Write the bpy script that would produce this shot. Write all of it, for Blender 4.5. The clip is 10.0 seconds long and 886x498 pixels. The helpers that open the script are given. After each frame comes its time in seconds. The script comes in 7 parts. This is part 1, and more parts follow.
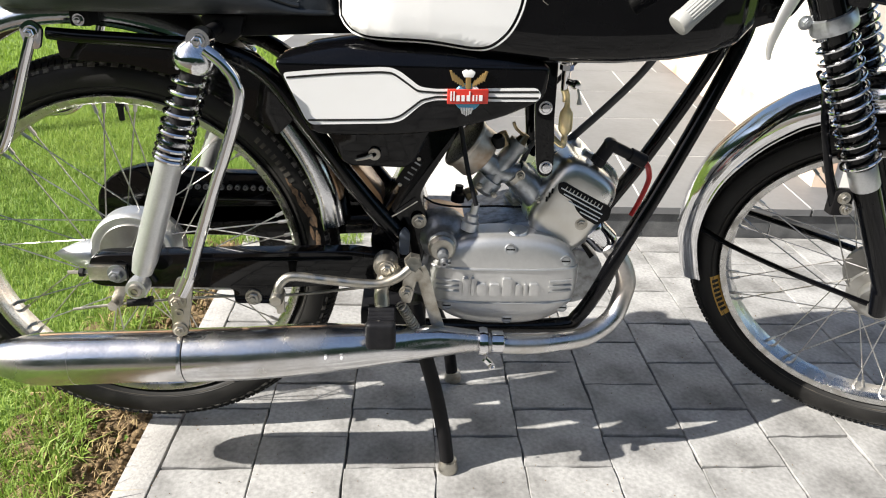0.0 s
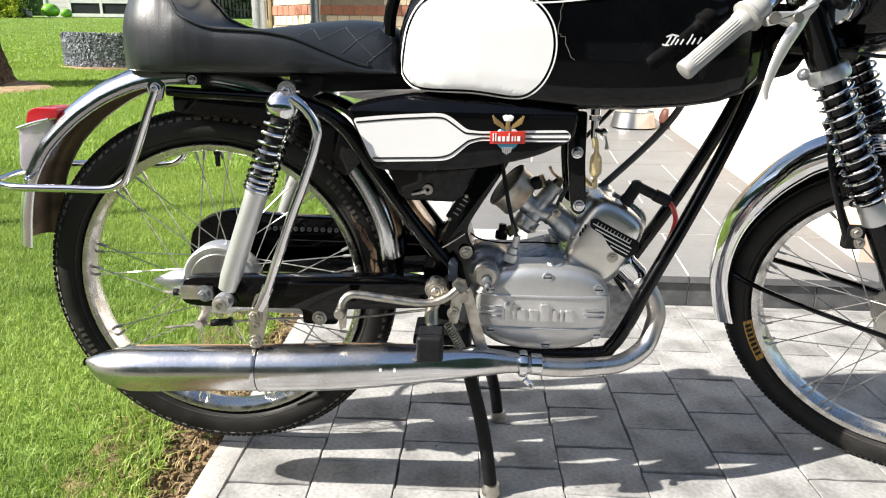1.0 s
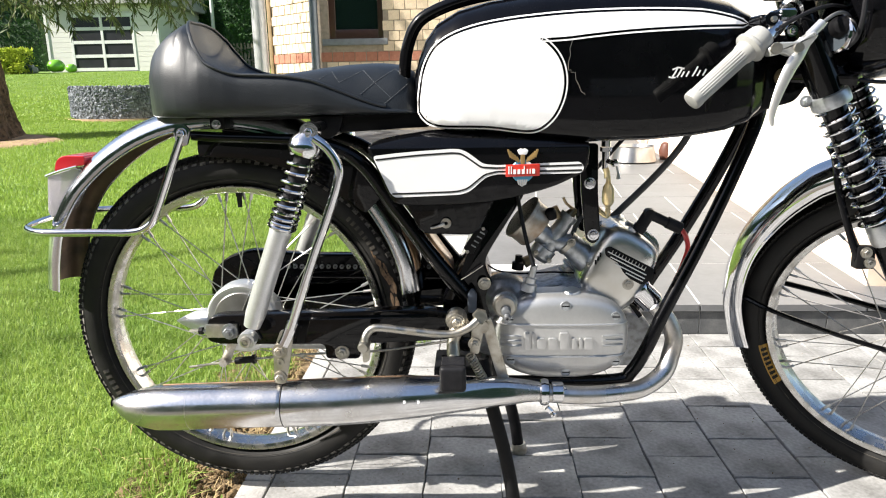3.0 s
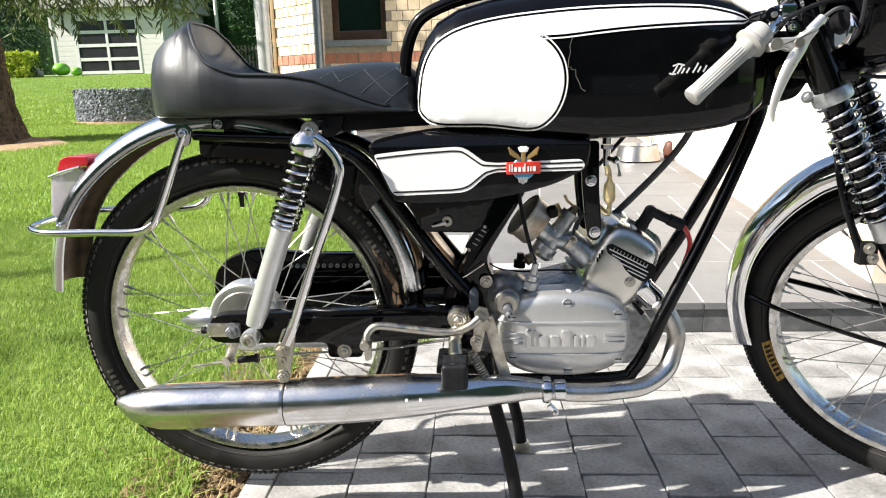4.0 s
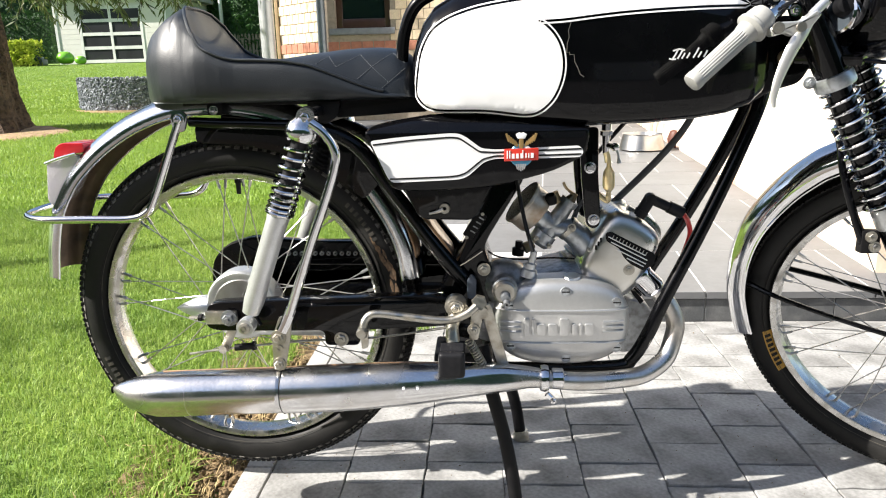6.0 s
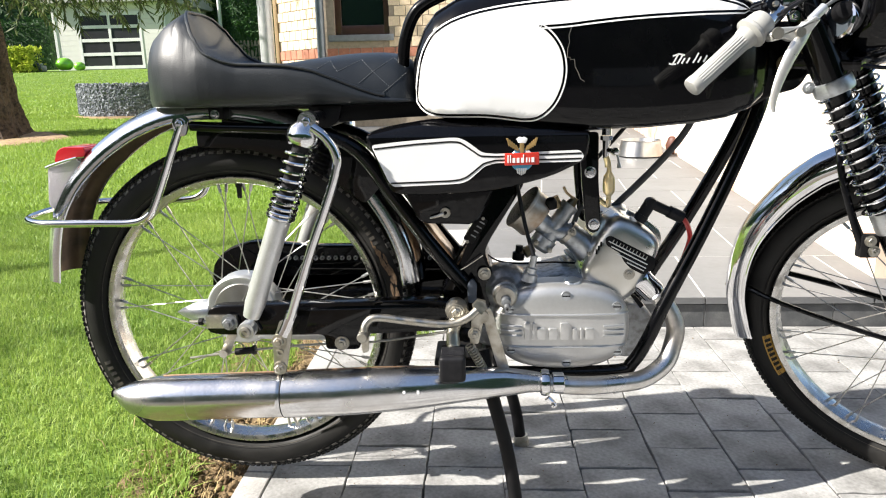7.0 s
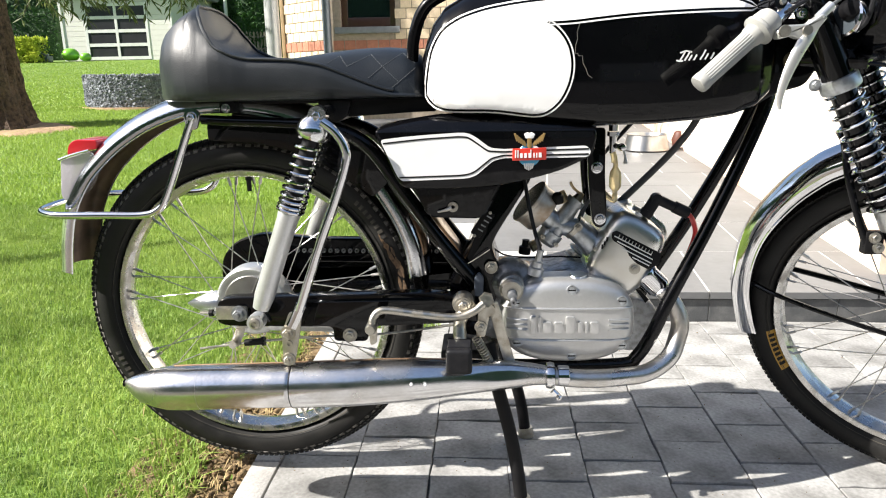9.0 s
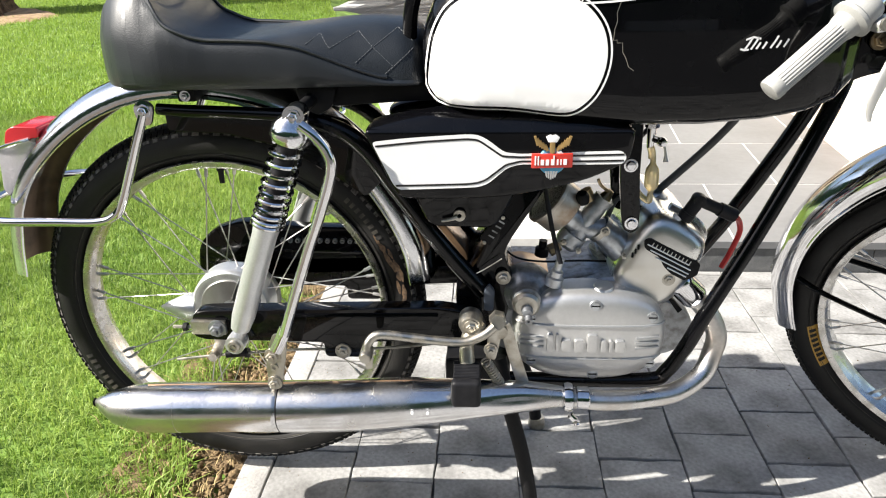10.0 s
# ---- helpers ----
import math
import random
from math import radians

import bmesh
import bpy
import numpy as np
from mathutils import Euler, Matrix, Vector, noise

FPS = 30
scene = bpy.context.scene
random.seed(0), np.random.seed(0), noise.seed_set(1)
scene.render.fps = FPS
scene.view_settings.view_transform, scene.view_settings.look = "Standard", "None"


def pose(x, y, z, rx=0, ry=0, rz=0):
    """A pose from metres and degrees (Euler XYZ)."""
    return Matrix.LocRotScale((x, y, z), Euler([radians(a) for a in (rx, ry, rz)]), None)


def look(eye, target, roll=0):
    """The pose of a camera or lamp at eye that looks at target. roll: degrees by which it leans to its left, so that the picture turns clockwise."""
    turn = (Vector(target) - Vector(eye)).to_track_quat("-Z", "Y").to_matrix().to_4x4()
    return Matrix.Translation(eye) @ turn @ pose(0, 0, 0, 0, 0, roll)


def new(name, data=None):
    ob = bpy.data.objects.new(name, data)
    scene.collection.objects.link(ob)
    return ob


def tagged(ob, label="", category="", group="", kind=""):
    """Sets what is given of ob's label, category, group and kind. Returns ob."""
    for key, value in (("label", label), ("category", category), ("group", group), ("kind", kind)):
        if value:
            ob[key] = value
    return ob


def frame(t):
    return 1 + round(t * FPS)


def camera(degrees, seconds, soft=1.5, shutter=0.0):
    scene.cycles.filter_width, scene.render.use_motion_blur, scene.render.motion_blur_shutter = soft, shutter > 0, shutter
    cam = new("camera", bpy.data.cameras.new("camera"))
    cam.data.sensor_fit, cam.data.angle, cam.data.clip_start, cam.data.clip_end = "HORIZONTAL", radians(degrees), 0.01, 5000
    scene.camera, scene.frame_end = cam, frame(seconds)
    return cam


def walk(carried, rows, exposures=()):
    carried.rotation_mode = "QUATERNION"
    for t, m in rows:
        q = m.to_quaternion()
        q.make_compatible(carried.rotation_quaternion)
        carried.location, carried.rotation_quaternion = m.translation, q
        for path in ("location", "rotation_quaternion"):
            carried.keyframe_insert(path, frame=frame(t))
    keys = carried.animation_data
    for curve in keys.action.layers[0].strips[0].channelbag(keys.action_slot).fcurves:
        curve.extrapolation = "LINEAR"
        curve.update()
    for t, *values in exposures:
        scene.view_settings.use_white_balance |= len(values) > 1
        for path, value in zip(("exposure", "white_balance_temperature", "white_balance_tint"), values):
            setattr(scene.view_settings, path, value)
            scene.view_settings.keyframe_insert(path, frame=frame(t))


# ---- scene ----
# ---------------------------------------------------------------- camera
cam = camera(65.0, 10.0, soft=1.1)
EXPOSURE = 1.20
PATH = [
    (0, (0.4086, -0.9598, 0.8061), (0.5066, 0.8429, -0.0546), 2.00),
    (0.2, (0.411, -0.978, 0.714), (0.480, 0.906, 0.048), 0.3),
    (0.5, (0.4285, -1.0370, 0.7126), (0.3965, 0.8791, 0.1400), -1.43),
    (0.8, (0.425, -1.088, 0.747), (0.461, 0.831, 0.183), 0.9),
    (1, (0.4272, -1.1207, 0.7432), (0.3523, 0.7926, 0.1655), 0.82),
    (1.5, (0.4075, -1.1487, 0.7202), (0.3694, 0.7945, 0.2486), -0.44),
    (2, (0.4063, -1.1539, 0.7385), (0.3272, 0.7887, 0.2694), -1.49),
    (2.5, (0.4023, -1.1489, 0.7392), (0.3231, 0.7939, 0.2711), -0.79),
    (4, (0.4083, -1.1511, 0.7344), (0.3102, 0.7918, 0.2702), -1.32),
    (4.5, (0.4123, -1.1471, 0.7342), (0.3202, 0.7942, 0.2621), -1.21),
    (5, (0.4153, -1.1501, 0.7344), (0.3175, 0.7860, 0.2425), -1.32),
    (5.5, (0.4203, -1.1432, 0.7321), (0.3075, 0.7902, 0.2330), -1.34),
    (7, (0.4154, -1.1465, 0.7262), (0.3093, 0.7933, 0.2509), -1.23),
    (7.5, (0.4173, -1.1493, 0.7304), (0.2974, 0.7873, 0.2452), -1.25),
    (8, (0.4124, -1.1553, 0.7296), (0.2904, 0.7826, 0.2503), -1.25),
    (8.5, (0.4094, -1.1573, 0.7296), (0.2854, 0.7792, 0.2454), -1.25),
    (9, (0.4113, -1.1583, 0.7307), (0.2925, 0.7758, 0.2356), -0.95),
    (9.5, (0.4073, -1.1172, 0.7309), (0.2270, 0.7980, 0.1838), -1.43),
    (9.8, (0.393, -1.019, 0.775), (0.252, 0.863, 0.112), -1.6),
    (10, (0.4009, -0.9462, 0.8665), (0.2706, 0.8710, 0.0413), -1.25),
]
walk(cam, [(t, look(eye, target, roll)) for t, eye, target, roll in PATH], exposures=[(0, EXPOSURE - 0.12), (0.5, EXPOSURE + 0.06), (1, EXPOSURE + 0.08), (2, EXPOSURE + 0.17), (9.5, EXPOSURE + 0.19), (10, EXPOSURE + 0.17)])

# ---------------------------------------------------------------- world and sun
SUN_TO = Vector((1.21, 0.335, -1.0)).normalized()      # the way the sunlight travels
world = bpy.data.worlds.new("world")
scene.world = world
world.use_nodes = True
wn = world.node_tree.nodes
sky = wn.new("ShaderNodeTexSky")
sky.sky_type = 'NISHITA'
sky.sun_disc = False
sky.sun_elevation = math.asin(-SUN_TO.z)
sky.sun_rotation = math.atan2(-SUN_TO.x, -SUN_TO.y)
sky.air_density = 1.0
sky.dust_density = 1.8
world.node_tree.links.new(sky.outputs[0], wn["Background"].inputs[0])
wn["Background"].inputs[1].default_value = 0.070
sun = new("sun", bpy.data.lights.new("sun", 'SUN'))
sun.data.energy = 5.0
sun.data.angle = radians(0.53)
sun.data.color = (1.0, 0.95, 0.87)
sun.matrix_basis = look((-8, -2, 7), Vector((-8, -2, 7)) + SUN_TO)

# ---------------------------------------------------------------- materials
def mat(name, base, rough=0.5, metal=0.0, coat=0.0, vary=0.0, scale=30.0, tint=None, bump=0.0, bump_scale=200.0,
        rough_vary=0.0, spec=0.5, trans=0.0, per_object=0.0, voronoi=0.0, fine=0.0, per_island=0.0, depth=0.002):
    """A procedural surface: colour varied at two scales, roughness wear and a fine relief, in metres."""
    m = bpy.data.materials.new(name)
    m.use_nodes = True
    nt = m.node_tree
    n, l = nt.nodes, nt.links
    b = n["Principled BSDF"]
    b.inputs["Roughness"].default_value = rough
    b.inputs["Metallic"].default_value = metal
    b.inputs["Coat Weight"].default_value = coat
    b.inputs["Coat Roughness"].default_value = 0.04
    b.inputs["Specular IOR Level"].default_value = spec
    b.inputs["Transmission Weight"].default_value = trans
    b.inputs["Base Color"].default_value = (*base, 1)
    tc = n.new("ShaderNodeTexCoord")
    geo = tc.outputs["Object"]
    big = n.new("ShaderNodeTexNoise")
    big.inputs["Scale"].default_value = scale
    big.inputs["Detail"].default_value = 5
    l.new(geo, big.inputs["Vector"])
    sock = None
    if vary or tint:
        dark = tint if tint else tuple(c * 0.55 for c in base)
        ramp = n.new("ShaderNodeMapRange")
        ramp.inputs["From Min"].default_value = 0.42
        ramp.inputs["From Max"].default_value = 0.68
        l.new(big.outputs["Fac"], ramp.inputs["Value"])
        amount = n.new("ShaderNodeMath")
        amount.operation = 'MULTIPLY'
        amount.inputs[1].default_value = vary
        l.new(ramp.outputs[0], amount.inputs[0])
        mix = n.new("ShaderNodeMix")
        mix.data_type = 'RGBA'
        mix.inputs["A"].default_value = (*base, 1)
        mix.inputs["B"].default_value = (*dark, 1)
        l.new(amount.outputs[0], mix.inputs["Factor"])
        sock = mix.outputs["Result"]
    if fine:
        grain = n.new("ShaderNodeTexNoise")
        grain.inputs["Scale"].default_value = scale * 14
        grain.inputs["Detail"].default_value = 3
        l.new(geo, grain.inputs["Vector"])
        gr = n.new("ShaderNodeMapRange")
        gr.inputs["From Min"].default_value = 0.3
        gr.inputs["From Max"].default_value = 0.7
        gr.inputs["To Min"].default_value = 1 - fine
        gr.inputs["To Max"].default_value = 1 + fine
        l.new(grain.outputs["Fac"], gr.inputs["Value"])
        mul = n.new("ShaderNodeMix")
        mul.data_type = 'RGBA'
        mul.blend_type = 'MULTIPLY'
        mul.inputs["Factor"].default_value = 1
        if sock:
            l.new(sock, mul.inputs["A"])
        else:
            mul.inputs["A"].default_value = (*base, 1)
        l.new(gr.outputs[0], mul.inputs["B"])
        sock = mul.outputs["Result"]
    if per_object:
        info = n.new("ShaderNodeObjectInfo")
        pr = n.new("ShaderNodeMapRange")
        pr.inputs["To Min"].default_value = 1 - per_object
        pr.inputs["To Max"].default_value = 1 + per_object
        l.new(info.outputs["Random"], pr.inputs["Value"])
        mul = n.new("ShaderNodeMix")
        mul.data_type = 'RGBA'
        mul.blend_type = 'MULTIPLY'
        mul.inputs["Factor"].default_value = 1
        if sock:
            l.new(sock, mul.inputs["A"])
        else:
            mul.inputs["A"].default_value = (*base, 1)
        l.new(pr.outputs[0], mul.inputs["B"])
        sock = mul.outputs["Result"]
    if per_island:
        isl = n.new("ShaderNodeNewGeometry")
        pr = n.new("ShaderNodeMapRange")
        pr.inputs["To Min"].default_value = 1 - per_island
        pr.inputs["To Max"].default_value = 1 + per_island
        l.new(isl.outputs["Random Per Island"], pr.inputs["Value"])
        mul = n.new("ShaderNodeMix")
        mul.data_type = 'RGBA'
        mul.blend_type = 'MULTIPLY'
        mul.inputs["Factor"].default_value = 1
        if sock:
            l.new(sock, mul.inputs["A"])
        else:
            mul.inputs["A"].default_value = (*base, 1)
        l.new(pr.outputs[0], mul.inputs["B"])
        sock = mul.outputs["Result"]
    if sock:
        l.new(sock, b.inputs["Base Color"])
    if rough_vary:
        rr = n.new("ShaderNodeMapRange")
        rr.inputs["From Min"].default_value = 0.35
        rr.inputs["From Max"].default_value = 0.7
        rr.inputs["To Min"].default_value = rough
        rr.inputs["To Max"].default_value = min(1, rough + rough_vary)
        l.new(big.outputs["Fac"], rr.inputs["Value"])
        l.new(rr.outputs[0], b.inputs["Roughness"])
    if bump:
        if voronoi:
            tex = n.new("ShaderNodeTexVoronoi")
            tex.feature = 'DISTANCE_TO_EDGE'
            tex.inputs["Scale"].default_value = voronoi
            out = tex.outputs["Distance"]
        else:
            tex = n.new("ShaderNodeTexNoise")
            tex.inputs["Scale"].default_value = bump_scale
            tex.inputs["Detail"].default_value = 4
            out = tex.outputs["Fac"]
        l.new(geo, tex.inputs["Vector"])
        bp = n.new("ShaderNodeBump")
        bp.inputs["Strength"].default_value = bump
        bp.inputs["Distance"].default_value = depth
        l.new(out, bp.inputs["Height"])
        l.new(bp.outputs[0], b.inputs["Normal"])
    return m


BLACK = mat("black_lacquer", (0.0018, 0.0018, 0.0024), 0.22, coat=0.50, spec=0.06, rough_vary=0.08, scale=25, vary=0.5, tint=(0.003, 0.003, 0.0036))
BLACK.node_tree.nodes["Principled BSDF"].inputs["Coat Roughness"].default_value = 0.045
BLACK_DULL = mat("black_worn_enamel", (0.006, 0.006, 0.007), 0.42, spec=0.16, vary=0.6, tint=(0.014, 0.013, 0.013), scale=40, rough_vary=0.2, bump=0.05)
WHITE = mat("white_enamel", (0.86, 0.86, 0.855), 0.25, coat=0.6, vary=0.15, tint=(0.74, 0.72, 0.68), scale=12)
PIN_BLACK = mat("black_pinstripe", (0.01, 0.01, 0.01), 0.3)
SILENCER = mat("hazy_chrome", (0.74, 0.74, 0.75), 0.16, metal=1.0, rough_vary=0.16, scale=16, vary=0.5, tint=(0.46, 0.42, 0.37), bump=0.05, bump_scale=140, fine=0.08)
CHROME = mat("chrome", (0.80, 0.80, 0.82), 0.045, metal=1.0, rough_vary=0.09, scale=30, vary=0.35, tint=(0.55, 0.54, 0.53), bump=0.03, bump_scale=260, fine=0.06)
GUARD = mat("hazy_guard_chrome", (0.80, 0.81, 0.83), 0.07, metal=1.0, rough_vary=0.10, scale=34, vary=0.4, tint=(0.52, 0.53, 0.55), bump=0.08, bump_scale=420, fine=0.12)
CHROME_PITTED = mat("pitted_chrome", (0.60, 0.597, 0.59), 0.19, metal=1.0, rough_vary=0.2, scale=45, vary=0.7, tint=(0.36, 0.335, 0.30), bump=0.06, bump_scale=260, fine=0.14)
PIPE = mat("heat_stained_chrome", (0.68, 0.67, 0.66), 0.24, metal=1.0, rough_vary=0.25, scale=14, vary=0.6, tint=(0.38, 0.31, 0.24), bump=0.03, bump_scale=120, fine=0.06)
ALLOY = mat("cast_alloy", (0.60, 0.60, 0.595), 0.36, metal=0.8, rough_vary=0.10, scale=14, vary=0.35, tint=(0.46, 0.455, 0.45), bump=0.03, bump_scale=420, fine=0.03)
SATIN = mat("satin_alloy", (0.66, 0.67, 0.68), 0.36, metal=0.8, rough_vary=0.1, scale=30, vary=0.3, tint=(0.5, 0.5, 0.49), fine=0.05)
SHEET = mat("brushed_sheet_alloy", (0.76, 0.76, 0.74), 0.25, metal=1.0, rough_vary=0.12, scale=16, vary=0.5, tint=(0.58, 0.54, 0.46), bump=0.04, bump_scale=160)
DRUM = mat("dull_drum_alloy", (0.34, 0.335, 0.32), 0.4, metal=0.8, vary=0.7, tint=(0.22, 0.21, 0.19), scale=30, bump=0.05)
OILY = mat("oily_castings", (0.33, 0.345, 0.365), 0.31, metal=0.8, rough_vary=0.3, scale=95, vary=0.6, tint=(0.14, 0.13, 0.12), bump=0.2, bump_scale=180)
CARB = mat("zinc_casting", (0.56, 0.585, 0.61), 0.31, metal=0.85, rough_vary=0.2, scale=60, vary=0.8, tint=(0.26, 0.265, 0.27), bump=0.1, bump_scale=300)
FILTER = mat("air_filter_tin", (0.60, 0.56, 0.50), 0.38, metal=0.55, vary=0.9, tint=(0.34, 0.24, 0.16), scale=34, bump=0.12, bump_scale=60)
MESH = mat("dusty_wire_mesh", (0.62, 0.61, 0.58), 0.45, metal=0.4, vary=1.0, tint=(0.12, 0.115, 0.11), scale=380, bump=0.6, bump_scale=500)
STEEL = mat("zinc_plated_steel", (0.50, 0.48, 0.43), 0.3, metal=1.0, rough_vary=0.25, scale=70, vary=0.6, tint=(0.36, 0.31, 0.24), fine=0.1)
SPOKE = mat("dull_spoke_steel", (0.56, 0.55, 0.53), 0.36, metal=1.0, vary=0.6, tint=(0.28, 0.24, 0.20), scale=80)
BRASS = mat("brass", (0.40, 0.32, 0.20), 0.35, metal=1.0, vary=0.6, tint=(0.22, 0.16, 0.09), scale=90)
BRONZE = mat("bronze_lacquer", (0.30, 0.19, 0.11), 0.3, metal=0.5, vary=0.5, tint=(0.12, 0.07, 0.05), scale=40, coat=0.3)
RUSTY = mat("rusty_guard_inside", (0.14, 0.095, 0.065), 0.42, metal=0.4, vary=0.8, tint=(0.045, 0.035, 0.03), scale=30, bump=0.1)
LEATHER = mat("black_vinyl", (0.008, 0.011, 0.015), 0.44, rough_vary=0.14, scale=22, vary=0.6, tint=(0.014, 0.018, 0.023), bump=0.32, bump_scale=620, spec=0.28, coat=0.58)
LEATHER.node_tree.nodes["Principled BSDF"].inputs["Coat Roughness"].default_value = 0.38
THREAD = mat("grey_thread", (0.13, 0.14, 0.15), 0.8)
RUBBER = mat("tyre_rubber", (0.0075, 0.0073, 0.0071), 0.52, vary=0.7, tint=(0.017, 0.016, 0.015), scale=26, rough_vary=0.2, bump=0.12, bump_scale=350, fine=0.15, spec=0.3)
DUSTY = mat("dusty_tread_rubber", (0.17, 0.16, 0.145), 0.9, vary=0.9, tint=(0.03, 0.028, 0.026), scale=160, bump=0.3, bump_scale=300)
TREAD = mat("tyre_tread_rubber", (0.026, 0.025, 0.023), 0.85, vary=0.8, tint=(0.085, 0.073, 0.055), scale=60, bump=0.3, bump_scale=300)
RUST_DUST = mat("dried_brown_mud", (0.20, 0.125, 0.07), 0.95, vary=0.9, tint=(0.05, 0.04, 0.032), scale=150, bump=0.4, bump_scale=300)
RUBBER_SOFT = mat("black_rubber", (0.008, 0.008, 0.010), 0.5, vary=0.5, tint=(0.022, 0.022, 0.023), scale=60, bump=0.1, spec=0.22)
BOOT = mat("blue_grey_rubber", (0.07, 0.085, 0.11), 0.5, vary=0.4, scale=60)
HOSE = mat("grey_cable_sleeve", (0.11, 0.113, 0.118), 0.45, vary=0.4, scale=40)
GRIP = mat("pale_grey_plastic", (0.34, 0.34, 0.325), 0.42, vary=0.5, tint=(0.28, 0.275, 0.26), scale=45, fine=0.05)
LEVER = mat("polished_alloy", (0.76, 0.76, 0.74), 0.25, metal=0.75, rough_vary=0.15, scale=40, vary=0.3, tint=(0.56, 0.55, 0.52))
RED = mat("red_lens", (0.46, 0.018, 0.025), 0.2, coat=0.5, vary=0.3, tint=(0.36, 0.02, 0.025))
CLEAR = mat("frosted_lens", (0.62, 0.60, 0.63), 0.2, trans=0.6, bump=0.3, bump_scale=160, coat=0.4)
RED_WIRE = mat("red_insulation", (0.55, 0.02, 0.02), 0.4)
AMBER = mat("amber_plastic", (0.92, 0.80, 0.50), 0.18, trans=0.55, vary=0.5, tint=(0.80, 0.60, 0.25), scale=80)
BADGE_RED = mat("badge_red", (0.62, 0.045, 0.03), 0.3)
BADGE_BLUE = mat("badge_blue", (0.10, 0.40, 0.62), 0.3)
BADGE_GOLD = mat("badge_gold", (0.45, 0.30, 0.12), 0.35, metal=0.6)
YELLOW = mat("tyre_label_ochre", (0.52, 0.30, 0.05), 0.6, vary=0.5, tint=(0.30, 0.17, 0.03), scale=200)
MIRROR_GLASS = mat("instrument_glass", (0.05, 0.06, 0.07), 0.05, coat=1.0)

PAVER = mat("concrete_paver", (0.325, 0.322, 0.314), 0.9, vary=1.0, tint=(0.165, 0.162, 0.156), scale=9, bump=0.3, bump_scale=90, per_object=0.10, fine=0.18)
JOINT = mat("joint_sand", (0.13, 0.125, 0.115), 0.95, vary=0.9, tint=(0.045, 0.042, 0.038), scale=40, bump=0.5)
KERB = mat("concrete_edging", (0.40, 0.39, 0.375), 0.9, vary=0.6, tint=(0.30, 0.29, 0.28), scale=12, bump=0.5, bump_scale=150, fine=0.15)
PORCH = mat("grey_porch_tile", (0.150, 0.152, 0.156), 0.55, vary=0.8, tint=(0.118, 0.118, 0.120), scale=3.5, per_object=0.05, bump=0.05, fine=0.06)
GROUT = mat("white_grout", (0.58, 0.57, 0.55), 0.9, vary=0.4, scale=20)
RISER = mat("dark_stone_riser", (0.075, 0.078, 0.082), 0.45, vary=0.7, tint=(0.15, 0.15, 0.15), scale=22, per_object=0.12, fine=0.15)
PLASTER = mat("white_wall_paint", (0.80, 0.77, 0.72), 0.85, vary=0.7, tint=(0.78, 0.66, 0.50), scale=2.4, bump=0.2, bump_scale=40, fine=0.08)
PLINTH = mat("stained_plinth", (0.74, 0.64, 0.52), 0.9, vary=0.9, tint=(0.60, 0.30, 0.18), scale=4.5, bump=0.2)
BRICK = mat("yellow_brick", (0.74, 0.61, 0.44), 0.9, vary=0.6, tint=(0.60, 0.46, 0.31), scale=9, per_object=0.12, bump=0.5, bump_scale=90, fine=0.12)
BRICK_RED = mat("red_brick", (0.46, 0.20, 0.13), 0.9, vary=0.6, tint=(0.27, 0.10, 0.07), scale=9, per_object=0.12, bump=0.5, bump_scale=90, fine=0.12)
MORTAR = mat("mortar", (0.34, 0.29, 0.23), 0.95, vary=0.5, scale=20, bump=0.4)
PIPE_GREY = mat("zinc_downpipe", (0.17, 0.20, 0.235), 0.4, metal=0.5, vary=0.4, scale=8)
POST = mat("galvanised_post", (0.55, 0.56, 0.57), 0.4, metal=0.5, vary=0.5, tint=(0.4, 0.41, 0.42), scale=10)
BEIGE = mat("beige_timber", (0.52, 0.38, 0.22), 0.6, vary=0.4, scale=12)
FRAME_WOOD = mat("dark_window_timber", (0.055, 0.022, 0.014), 0.35, vary=0.5, scale=14, coat=0.3)
GLASS = mat("window_glass", (0.006, 0.014, 0.012), 0.03, coat=0.5)
SILL = mat("bluestone_sill", (0.20, 0.215, 0.235), 0.6, vary=0.4, scale=14)
CLAD = mat("white_weatherboard", (0.70, 0.68, 0.65), 0.7, vary=0.4, tint=(0.62, 0.60, 0.57), scale=2.5, bump=0.1)
CLAD_FRAME = mat("white_door_frame", (0.74, 0.74, 0.73), 0.5, vary=0.3, scale=3)
DARK_PANE = mat("dark_garage_pane", (0.035, 0.035, 0.04), 0.25, vary=0.4, scale=3)
DARK_GROUND = mat("unseen_dark_ground", (0.05, 0.05, 0.05), 0.9, vary=0.5, scale=4, bump=0.3)
ROOF = mat("garage_roof_edge", (0.40, 0.39, 0.37), 0.8, vary=0.4, scale=3)
SLATE = mat("slate_chippings", (0.15, 0.165, 0.19), 0.75, vary=0.6, tint=(0.27, 0.285, 0.31), scale=14, per_island=0.5, bump=0.5, bump_scale=60)
APPLE = mat("apple_green_gloss", (0.20, 0.50, 0.04), 0.2, coat=0.7, vary=0.3, scale=2)
BARK = mat("bark", (0.105, 0.072, 0.048), 0.95, vary=1.0, tint=(0.030, 0.021, 0.016), scale=24, bump=1.0, bump_scale=34, fine=0.4, depth=0.03)
SOIL = mat("crumbly_soil", (0.21, 0.145, 0.075), 0.98, vary=0.9, tint=(0.10, 0.066, 0.035), scale=38, bump=1.0, bump_scale=160, fine=0.35)
REFLECTED_EARTH = mat("dark_reflected_earth", (0.085, 0.066, 0.048), 0.98, vary=0.8, tint=(0.05, 0.04, 0.03), scale=8, bump=1.0, bump_scale=60, fine=0.3)
